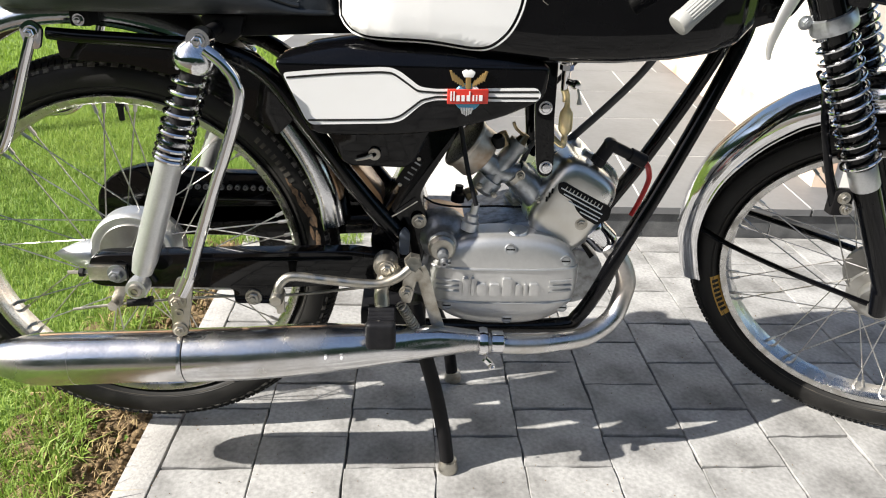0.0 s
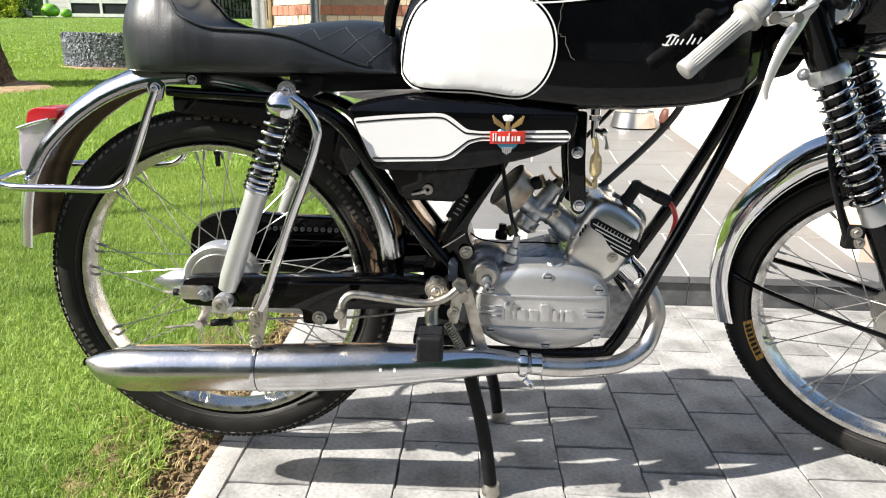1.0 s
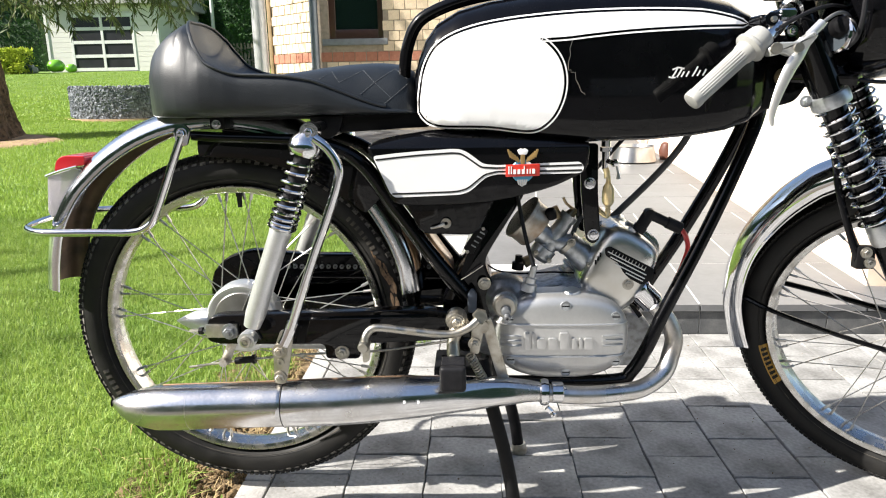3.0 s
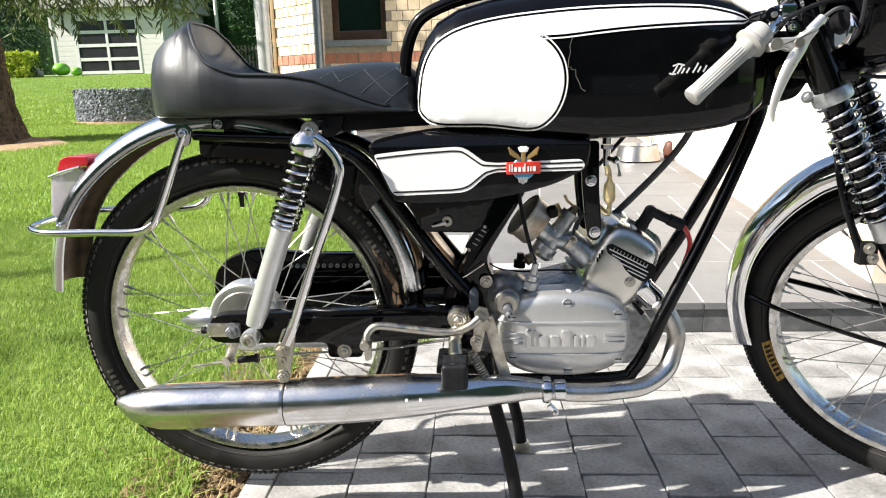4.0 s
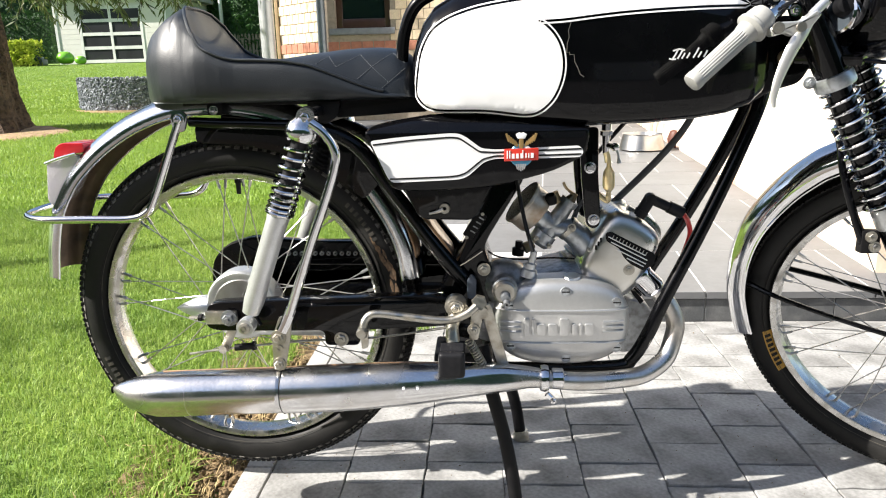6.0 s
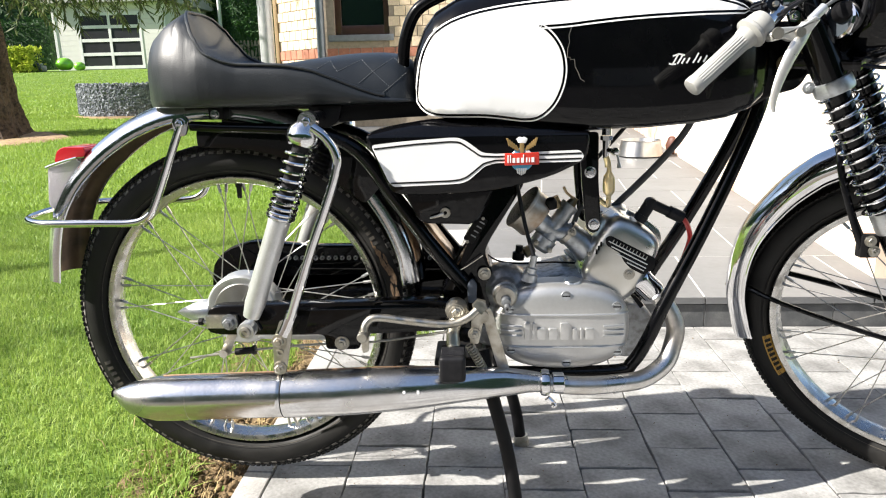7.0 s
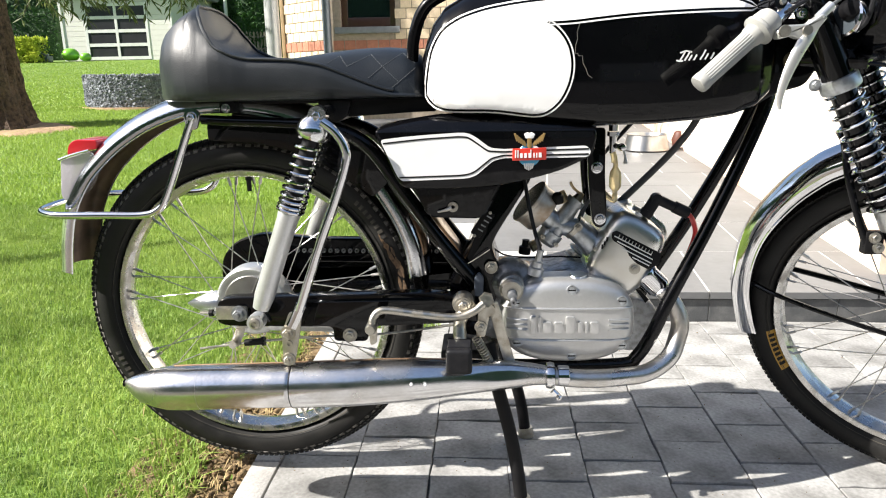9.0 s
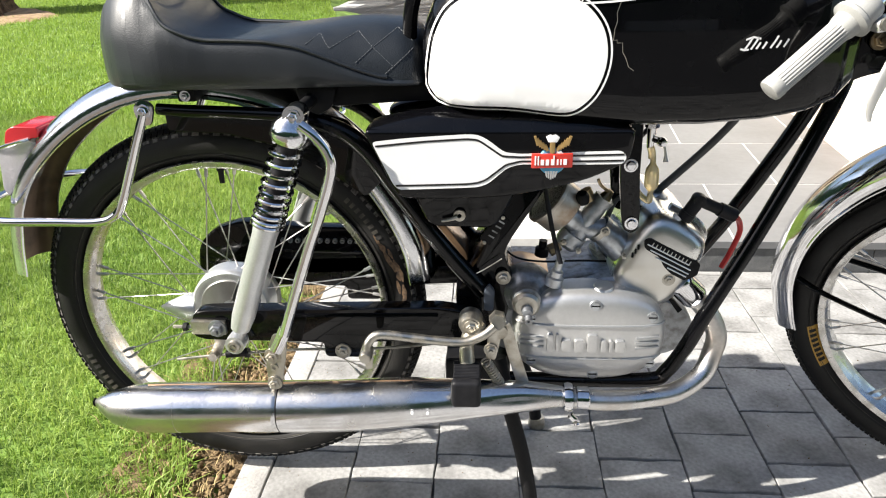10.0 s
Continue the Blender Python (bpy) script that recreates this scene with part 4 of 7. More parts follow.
def stitches(a, b):
    """A row of short stitches on the seat between two (x, z) points."""
    out = []
    n = max(2, int(math.hypot(b[0] - a[0], b[1] - a[1]) / 0.0042))
    for i in range(n):
        p = []
        for t in ((i + 0.12) / n, (i + 0.78) / n):
            x, z = a[0] + (b[0] - a[0]) * t, a[1] + (b[1] - a[1]) * t
            p.append((x, seat_y(x, z) - 0.0006, z))
        out.append(tube(p, 0.00034, 5, 1))
    return join(*out)


for a, b in (((0.189, 0.757), (0.202, 0.740)), ((0.201, 0.740), (0.236, 0.758)), ((0.236, 0.758), (0.255, 0.739)), ((0.255, 0.739), (0.280, 0.716)), ((0.233, 0.722), (0.255, 0.740)), ((0.255, 0.740), (0.284, 0.760)), ((0.262, 0.702), (0.280, 0.716)), ((0.280, 0.716), (0.305, 0.737)), ((0.284, 0.760), (0.304, 0.744)), ((0.172, 0.745), (0.189, 0.757))):
    part("stitching", stitches(a, b), THREAD, seat, "pale grey diamond stitching")
part("seat_pan", join(box(-0.06, 0.31, YC - 0.045, YC + 0.045, 0.684, 0.692, 0.003), plate(rounded([(0.160, 0.694), (0.160, 0.668), (0.200, 0.663), (0.300, 0.669), (0.336, 0.670), (0.336, 0.694)], 0.004), YC - 0.068, YC + 0.068, 0.003)), BLACK_DULL, moped, "black steel seat base")

# ---- fuel tank
TX = [0.318, 0.324, 0.335, 0.352, 0.384, 0.43, 0.50, 0.58, 0.66, 0.73, 0.78, 0.815, 0.838, 0.850, 0.857, 0.860]
TB = [0.715, 0.697, 0.684, 0.675, 0.670, 0.669, 0.660, 0.653, 0.654, 0.659, 0.666, 0.676, 0.692, 0.706, 0.722, 0.738]
TT = [0.760, 0.780, 0.806, 0.828, 0.846, 0.858, 0.868, 0.872, 0.872, 0.866, 0.854, 0.836, 0.812, 0.792, 0.772, 0.756]
TW = [0.085, 0.100, 0.114, 0.122, 0.128, 0.131, 0.133, 0.134, 0.133, 0.128, 0.119, 0.106, 0.086, 0.066, 0.042, 0.012]


def tank_half(x):
    w, b, t = interp(TX, TW, x), interp(TX, TB, x), interp(TX, TT, x)
    h = t - b
    return [(0.45 * w, b - 0.006), (0.86 * w, b - 0.004), (0.95 * w, b + 0.012 * h), (0.985 * w, b + 0.05 * h), (1.0 * w, b + 0.16 * h), (1.0 * w, b + 0.48 * h), (0.985 * w, b + 0.66 * h), (0.94 * w, b + 0.79 * h),
            (0.85 * w, b + 0.89 * h), (0.68 * w, b + 0.955 * h), (0.4 * w, b + 0.99 * h)], t


def tank_section(x):
    half, t = tank_half(x)
    return [Vector((x, YC - y, z)) for y, z in half] + [Vector((x, YC, t))] + [Vector((x, YC + y, z)) for y, z in half[::-1]]


def tank_y(x, z):
    half, t = tank_half(min(max(x, TX[0]), TX[-1]))
    pts = half[1:] + [(0.0, t)]
    for (y0, z0), (y1, z1) in zip(pts, pts[1:]):
        if z0 <= z <= z1 and z1 > z0:
            return YC - (y0 + (y1 - y0) * (z - z0) / (z1 - z0))
    return YC - pts[0][0]


xs = []
for a, b in zip(TX, TX[1:]):
    for k in range(4):
        xs.append(a + (b - a) * k / 4)
xs.append(TX[-1])
tank = part("fuel_tank", rings([tank_section(x) for x in xs]), BLACK, moped, "glossy black fuel tank with a white side panel", angle=60)
part("tank_seam", tube([(x, YC - interp(TX, TW, x) * 0.86, interp(TX, TB, x) + 0.001) for x in np.linspace(0.345, 0.84, 40)], 0.0022, 6, 1), BLACK, tank)
panel_line = smooth2([(0.325, 0.695), (0.327, 0.719), (0.333, 0.751), (0.341, 0.771), (0.352, 0.787), (0.369, 0.799), (0.389, 0.8075), (0.418, 0.8155), (0.458, 0.822), (0.498, 0.826), (0.538, 0.829), (0.586, 0.831), (0.642, 0.8315), (0.698, 0.8305), (0.739, 0.828), (0.773, 0.8215), (0.800, 0.8135)], 4, False)
panel_line += smooth2([(0.793, 0.8125), (0.738, 0.8115), (0.697, 0.8102), (0.657, 0.8085), (0.617, 0.806), (0.578, 0.8025), (0.538, 0.7985), (0.502, 0.797)], 4, False)
panel_line += smooth2([(0.501, 0.7955), (0.510, 0.790), (0.522, 0.778), (0.531, 0.763), (0.5355, 0.746), (0.536, 0.728), (0.532, 0.709), (0.523, 0.690), (0.511, 0.677), (0.498, 0.6695), (0.484, 0.668), (0.467, 0.6695), (0.442, 0.673), (0.417, 0.675), (0.384, 0.6755), (0.359, 0.676), (0.341, 0.680), (0.330, 0.688)], 4, False)


def thin(line, d=0.0016):
    out = [line[0]]
    for q in line[1:]:
        if math.hypot(q[0] - out[-1][0], q[1] - out[-1][1]) > d:
            out.append(q)
    return out


panel_line = thin(panel_line)
part("white_panel", draped(panel_line, tank_y, 0.0016, 0.008), WHITE, tank, "white painted panel", angle=80)
# fine outer white line with a black gap
area = sum(a[0] * b[1] - b[0] * a[1] for a, b in zip(panel_line, panel_line[1:] + panel_line[:1]))
sgn = -1 if area > 0 else 1
part("white_pinstripe", ribbon(panel_line, 0.0022, tank_y, 0.0014, True, sgn * 0.0046), WHITE, tank)
# model script as plain white strokes
script = []
for dx, dz, h, wd in ((0.0, 0.0, 0.0135, 0.0024), (0.007, 0.0, 0.0135, 0.0024), (0.013, 0.0, 0.0075, 0.0024), (0.020, 0.0, 0.0075, 0.0024), (0.029, 0.0, 0.0135, 0.0024), (0.036, 0.0, 0.0080, 0.0024), (0.044, 0, .009, .0025)):
    x0, z0 = 0.690 + dx, 0.7395 + dx * 0.05
    script.append(ribbon([(x0, z0), (x0 + 0.3 * h, z0 + 0.5 * h), (x0 + 0.55 * h, z0 + h)], wd, tank_y, 0.0014, False))
script.append(ribbon([(0.685, 0.7405), (0.69, 0.7392), (0.695, 0.7398)], 0.0022, tank_y, 0.0014, False))
script.append(ribbon([(0.690, 0.7505), (0.698, 0.7535), (0.707, 0.7515)], 0.0022, tank_y, 0.0014, False))
part("script_strokes", join(*script), WHITE, tank, "white model script drawn as plain strokes")
part("paint_scratch", join(ribbon([(0.547, 0.793), (0.5435, 0.782), (0.5445, 0.773), (0.542, 0.764), (0.5415, 0.752), (0.5455, 0.7525), (0.546, 0.749), (0.552, 0.7492), (0.553, 0.739), (0.5575, 0.731), (0.561, 0.722), (0.567, 0.718)], 0.0009, tank_y, 0.0012, False)), STEEL, tank, "old scratch in the lacquer")
# filler cap and the black strap over the tank
part("filler_cap", join(lathe([(0, 0.022), (0.028, 0.022), (0.031, 0.018), (0.031, 0.0), (0, 0)], (0.655, YC, 0.868), (0, 0, 1), 32), box(0.63, 0.68, YC - 0.008, YC + 0.008, 0.886, 0.896, 0.003)), CHROME, tank, "chromed filler cap")
part("tank_strap", tube([(0.298, YC - 0.05, 0.745), (0.303, YC - 0.052, 0.785), (0.318, YC - 0.055, 0.822), (0.345, YC - 0.058, 0.842), (0.40, YC - 0.06, 0.860), (0.48, YC - 0.06, 0.872), (0.56, YC - 0.06, 0.874)], 0.0095, 18, 6), BLACK, tank, "black padded strap behind the tank")

# ---- side panel with stripes and badge
side_out = smooth2([(0.246, 0.640), (0.258, 0.653), (0.286, 0.659), (0.341, 0.667), (0.395, 0.669), (0.454, 0.669), (0.524, 0.664), (0.573, 0.652), (0.577, 0.625), (0.571, 0.606), (0.550, 0.594), (0.513, 0.579), (0.440, 0.562), (0.368, 0.556), (0.295, 0.557), (0.276, 0.573), (0.262, 0.606)], 3)
FY = -0.108
panel = part("side_panel", plate(thin([(x, min(z, 0.647)) for x, z in side_out], 0.004), FY, FY + 0.045, 0.006, 3), BLACK, moped, "black side panel with white stripe and badge", angle=60)
part("side_panel", plate([(x, z - 0.022) for x, z in thin(side_out, 0.004)], mir(FY) - 0.045, mir(FY), 0.012, 3), BLACK, moped, "black side panel of the far side", angle=60)
part("battery_box", box(0.31, 0.50, YC - 0.05, YC + 0.05, 0.585, 0.632, 0.006), BLACK_DULL, moped, "black inner box between the side panels")
flat_y = lambda x, z: FY
# sloping upper shoulder of the near panel
loops = []
for x in np.linspace(0.252, 0.572, 33):
    zt = interp([0.246, 0.258, 0.286, 0.341, 0.395, 0.454, 0.524, 0.573], [0.647, 0.653, 0.659, 0.667, 0.669, 0.669, 0.664, 0.652], x)
    h = zt - 0.644
    loops.append([(x, FY + 0.0005, 0.642), (x, FY + 0.0035, 0.644 + 0.25 * h), (x, FY + 0.010, 0.644 + 0.62 * h), (x, FY + 0.019, 0.644 + 0.88 * h), (x, FY + 0.032, 0.644 + h), (x, FY + 0.044, 0.644 + h), (x, FY + 0.044, 0.640)])
part("panel_shoulder", rings(loops), BLACK, panel, angle=60)
strip = [(0.254, 0.632), (0.290, 0.636), (0.322, 0.6385), (0.373, 0.6415), (0.386, 0.641), (0.397, 0.636), (0.420, 0.6185), (0.440, 0.6165), (0.512, 0.6190), (0.564, 0.6205), (0.5705, 0.612), (0.566, 0.6035), (0.512, 0.6025), (0.440, 0.6030), (0.424, 0.5985), (0.412, 0.588), (0.400, 0.5775),
         (0.388, 0.573), (0.372, 0.572), (0.286, 0.569), (0.279, 0.576), (0.266, 0.605)]
strip = rounded(strip, 0.006, 3)
line_top = rounded([(0.2565, 0.6260), (0.290, 0.6295), (0.322, 0.6325), (0.373, 0.6355), (0.386, 0.6345), (0.393, 0.6305), (0.417, 0.6135), (0.440, 0.6122), (0.512, 0.6143), (0.569, 0.6158)], 0.004, 3)[2:-2]
line_low = rounded([(0.280, 0.5745), (0.330, 0.5758), (0.372, 0.577), (0.386, 0.5785), (0.397, 0.5825), (0.409, 0.592), (0.422, 0.6025), (0.440, 0.6070), (0.512, 0.6070), (0.569, 0.6080)], 0.004, 3)[2:-2]
part("white_stripe", draped(strip, flat_y, 0.0009, 0.2), WHITE, panel, "white stripe", smooth=False)
part("black_line", ribbon(line_top, 0.0025, flat_y, 0.0014, False), PIN_BLACK, panel)
part("black_line", ribbon(line_low, 0.0025, flat_y, 0.0014, False), PIN_BLACK, panel)
bx, bz = 0.4785, 0.6085
badge = part("badge", lathe([(0, 0.003), (0.016, 0.003), (0.0172, 0.002), (0.0172, 0), (0, 0)], (bx, FY - 0.0005, bz - 0.001), (0, -1, 0), 32), BADGE_BLUE, panel, "round blue badge with red bar and gold wings")
part("badge_bar", plate(rounded([(bx - 0.0252, bz - 0.0092), (bx + 0.0252, bz - 0.0080), (bx + 0.0252, bz + 0.0098), (bx - 0.0252, bz + 0.0086)], 0.0012), FY - 0.006, FY - 0.001, 0.0006), BADGE_RED, badge, "red bar")
bars = []
for x, w, h0, h1 in ((-0.0215, 0.0018, -0.0050, 0.0066), (-0.0178, 0.0016, -0.0050, 0.0066), (-0.0140, 0.0040, -0.0050, 0.0020), (-0.0078, 0.0040, -0.0050, 0.0022), (-0.0014, 0.0042, -0.0048, 0.0024), (0.0014, 0.0014, 0.0024, 0.0072), (0.0058, 0.0020, -0.0046, 0.0026), (0.0100, 0.0016, -0.0046, 0.0026), (0.0138, 0.0042, -0.0044, 0.0028)):
    bars.append(plate([(bx + x, bz + h0), (bx + x + w, bz + h0), (bx + x + w, bz + h1), (bx + x, bz + h1)], FY - 0.0068, FY - 0.0058, 0))
part("badge_mark", join(*bars), WHITE, badge, "white bars on the red field")
wings = []
for sd in (1, -1):
    for k in range(5):
        x0, z0 = 0.004 + 0.0030 * k, 0.0135 + 0.0018 * k
        tip = (0.0105 + 0.0032 * k, 0.0200 + 0.0027 * k)
        wings.append(plate([(bx + sd * x0, bz + z0), (bx + sd * (x0 + 0.0035), bz + z0 - 0.0015), (bx + sd * tip[0], bz + tip[1]), (bx + sd * (tip[0] - 0.0028), bz + tip[1] + 0.0006)][::sd], FY - 0.005 - 0.0003 * k, FY - 0.001, 0.0003))
part("badge_wing", join(*wings), BADGE_GOLD, badge, "gold feathered wings")
part("badge_body", plate(rounded([(bx - 0.0030, bz + 0.024), (bx + 0.0030, bz + 0.024), (bx + 0.0035, bz + 0.011), (bx, bz + 0.0085), (bx - 0.0035, bz + 0.011)], 0.0015), FY - 0.0056, FY - 0.001, 0.0008), BADGE_GOLD, badge, "gold body")
part("badge_crest", plate(rounded([(bx - 0.0055, bz + 0.0235), (bx + 0.0055, bz + 0.0235), (bx + 0.0085, bz + 0.0300), (bx + 0.0030, bz + 0.0330), (bx, bz + 0.0315), (bx - 0.0030, bz + 0.0330), (bx - 0.0085, bz + 0.0300)], 0.0015), FY - 0.0055, FY - 0.001, 0.0008), WHITE, badge, "white crest")
part("badge_field", plate(rounded([(bx + 0.004, bz + 0.0085), (bx + 0.0145, bz + 0.0088), (bx + 0.0105, bz + 0.0125), (bx + 0.0055, bz + 0.0135)], 0.0015), FY - 0.0046, FY - 0.002, 0.0004), WHITE, badge)
part("badge_fan", join(*[plate([(bx - 0.0085 + 0.0034 * k, bz - 0.0135), (bx - 0.0058 + 0.0034 * k, bz - 0.0135), (bx - 0.0046 + 0.0024 * k, bz - 0.0215 - 0.0026 * (1 - abs(k - 2) / 2)), (bx - 0.0064 + 0.0024 * k, bz - 0.0215 - 0.0026 * (1 - abs(k - 2) / 2))], FY - 0.0045, FY - 0.001, 0.0004) for k in range(5)]), SATIN, badge, "pleated silver fan")
toolbox = part("tool_box", plate(rounded([(0.295, 0.562), (0.318, 0.512), (0.330, 0.505), (0.402, 0.503), (0.414, 0.510), (0.440, 0.562)], 0.010), -0.078, mir(-0.078), 0.006, 3), BLACK, moped, "black tool box under the side panel")
part("box_latch", join(tube([(0.338, -0.084, 0.516), (0.350, -0.085, 0.519), (0.360, -0.085, 0.523)], [0.0018, 0.0026, 0.004], 8, 3), lathe([(0.003, 0.004), (0.008, 0.004), (0.0085, 0), (0.003, 0)], (0.362, -0.080, 0.5235), (0, -1, 0), 20, True)), STEEL, toolbox, "bright latch lever")

# ---- frame
chassis = part("chassis", join(
    plate(rounded([(0.432, 0.566), (0.490, 0.566), (0.462, 0.520), (0.432, 0.470), (0.424, 0.452), (0.440, 0.400), (0.425, 0.330), (0.400, 0.290), (0.360, 0.300), (0.352, 0.385), (0.385, 0.440)], 0.012), -0.045, mir(-0.045), 0.006, 2)),
    BLACK, moped, "black lacquered pressed and tubular frame")
for s in (-0.052, mir(-0.052)):
    part("frame_tube", tube([(-0.040, s, 0.662), (0.0, s, 0.659), (0.09, s, 0.655), (0.16, s, 0.648), (0.225, s, 0.618), (0.279, s, 0.545), (0.34, s, 0.460), (0.395, s, 0.392)], [0.0075, 0.0085, 0.0085, 0.010, 0.0125, 0.0125, 0.0125, 0.0125], 14, 6), BLACK, chassis)
DOWN = [(0.862, 0.015, 0.715), (0.861, 0.0, 0.681), (0.826, -0.012, 0.589), (0.772, -0.03, 0.472), (0.718, -0.048, 0.367), (0.692, -0.052, 0.305), (0.668, -0.052, 0.262), (0.641, -0.052, 0.246), (0.507, -0.05, 0.242)]
part("down_tube", tube(DOWN + [(0.42, -0.05, 0.242)], 0.0112, 14, 6), BLACK, chassis)
part("down_tube", tube([(x, mir(y), z) for x, y, z in DOWN] + [(0.42, mir(-0.05), 0.242)], 0.0112, 14, 6), BLACK, chassis)
part("head_tube", tube([(0.898, YC, 0.880), (0.958, YC, 0.730)], 0.026, 20, 2), BLACK, chassis)
part("head_gusset", plate(rounded([(0.828, 0.668), (0.815, 0.72), (0.83, 0.80), (0.89, 0.80), (0.925, 0.735), (0.905, 0.700), (0.865, 0.690)], 0.012), -0.028, mir(-0.028), 0.004), BLACK, chassis)
part("gusset_bolt", bolt((0.879, -0.032, 0.738), 0.009), BRASS, chassis)
part("bronze_cover", plate(rounded([(0.302, 0.508), (0.318, 0.508), (0.368, 0.438), (0.372, 0.422), (0.352, 0.422)], 0.006), -0.012, 0.05, 0.003), BRONZE, chassis, "bronze coloured inner mudguard cover")
tag = part("frame_number_plate", plate(rounded([(0.412, 0.511), (0.429, 0.503), (0.403, 0.464), (0.388, 0.474)], 0.003), -0.0475, -0.0445, 0.0006), BLACK_DULL, chassis, "small dark engraved plate")
part("engraved_bar", join(*[plate([(0.4005 + 0.0048 * k, 0.4795 + 0.0072 * k), (0.4080 + 0.0048 * k, 0.4750 + 0.0072 * k), (0.4092 + 0.0048 * k, 0.4768 + 0.0072 * k), (0.4017 + 0.0048 * k, 0.4813 + 0.0072 * k)], -0.0480, -0.0470, 0) for k in range(4)]), OILY, tag)
for x, z in ((0.421, 0.507), (0.395, 0.469)):
    part("plate_rivet", bolt((x, -0.0475, z), 0.0030, washer=False, length=0.002), STEEL, tag)
hang_line = rounded([(0.578, 0.640), (0.577, 0.600), (0.579, 0.560), (0.586, 0.500), (0.590, 0.482), (0.601, 0.476), (0.611, 0.483), (0.611, 0.506), (0.606, 0.561), (0.604, 0.640)], 0.006)
hanger = part("engine_hanger", plate(hang_line, -0.030, -0.022, 0.0015), BLACK, chassis, "black engine hanger bracket")
part("engine_hanger", plate(hang_line, mir(-0.022), mir(-0.030), 0.0015), BLACK, chassis)
for z, x in ((0.577, 0.592), (0.4925, 0.600)):
    part("hanger_bolt", join(lathe([(0, 0.0055), (0.0055, 0.0050), (0.0068, 0.0032), (0.0070, 0.0014), (0.0094, 0.0012), (0.0098, -0.002), (0, -0.002)], (x, -0.031, z), (0, -1, 0), 24)), CHROME, hanger, "domed bright bolt with a washer")
part("under_tank_rail", tube([(0.58, YC, 0.650), (0.70, YC, 0.660), (0.83, YC, 0.680)], 0.013, 12, 4), BLACK, chassis)
part("gusset_edge", tube([(0.372, -0.0535, 0.417), (0.392, -0.0545, 0.428), (0.420, -0.054, 0.447)], 0.0009, 6, 2), STEEL, chassis)
part("frame_bolt", bolt((0.4225, -0.052, 0.416), 0.0075), STEEL, chassis)

# ---- swinging arm
arm = part("swinging_arm", join(*[plate(rounded([(-0.038, 0.345), (-0.030, 0.368), (-0.012, 0.372), (0.33, 0.382), (0.372, 0.376), (0.388, 0.350), (0.372, 0.330), (0.219, 0.322), (0.217, 0.296), (0.160, 0.296), (0.160, 0.321), (-0.02, 0.322), (-0.036, 0.328)], 0.008), a, b, 0.003, 3)
                                  for a, b in ((-0.082, -0.058), (mir(-0.058), mir(-0.082)))]), BLACK, moped, "black pressed swinging arm")
part("arm_ridge", join(tube([(0.10, -0.0825, 0.366), (0.33, -0.0825, 0.371)], 0.003, 8, 1), tube([(0.055, -0.0825, 0.332), (0.048, -0.0825, 0.350), (0.060, -0.0825, 0.366)], 0.003, 8, 4)), BLACK, arm)
part("chain_adjuster", join(box(-0.034, 0.018, -0.090, -0.082, 0.336, 0.358, 0.002), tube([(-0.062, -0.086, 0.347), (-0.01, -0.086, 0.347)], 0.0026, 8, 1)), STEEL, arm, "zinc chain adjuster")
part("axle_nut", bolt((0.006, -0.090, 0.347), 0.0095, length=0.010), OILY, arm, "oily axle nut")
part("adjuster_nut", lathe([(0, 0.0), (0.0065, 0), (0.0065, 0.006), (0, 0.006)], (-0.046, -0.086, 0.347), (1, 0, 0), 6), BLACK_DULL, arm)
part("arm_bolt", bolt((0.188, -0.083, 0.308), 0.0085), STEEL, arm)
part("axle_cone", lathe([(0.001, -0.046), (0.008, -0.034), (0.017, -0.014), (0.023, 0.006), (0.022, 0.016), (0, 0.016)], (-0.070, YC - 0.03, 0.338), (1, 0, 0), 20), SATIN, arm, "pointed alloy cone")
part("brake_arm", join(plate(rounded([(-0.025, 0.285), (-0.004, 0.330), (0.010, 0.326), (-0.012, 0.275)], 0.004), -0.062, -0.057, 0.001), bolt((0.002, -0.062, 0.326), 0.005), lathe([(0, -0.012), (0.007, -0.012), (0.007, 0.012), (0, 0.012)], (-0.018, -0.060, 0.284), (0, 1, 0), 12)), STEEL, arm, "brake lever arm on the hub")
part("brake_rod", tube([(-0.08, -0.060, 0.272), (0.0, -0.060, 0.283), (0.12, -0.064, 0.297), (0.24, -0.070, 0.305), (0.36, -0.080, 0.326)], 0.0022, 8, 3), STEEL, arm)
part("brake_spring", join(lathe([(0, 0), (0.006, 0), (0.006, 0.03), (0, 0.03)], (0.0, -0.060, 0.2835), (1, 0, 0.1), 12), lathe([(0, 0), (0.008, 0), (0.008, 0.005), (0, 0.005)], (0.03, -0.060, 0.2865), (1, 0, 0.1), 12)), BLACK_DULL, arm)
part("torque_bar", plate(rounded([(0.035, 0.302), (0.035, 0.318), (0.155, 0.314), (0.158, 0.300)], 0.006), -0.050, -0.042, 0.002), SATIN, arm)
part("torque_bolt", bolt((0.038, -0.052, 0.319), 0.0065), STEEL, arm)
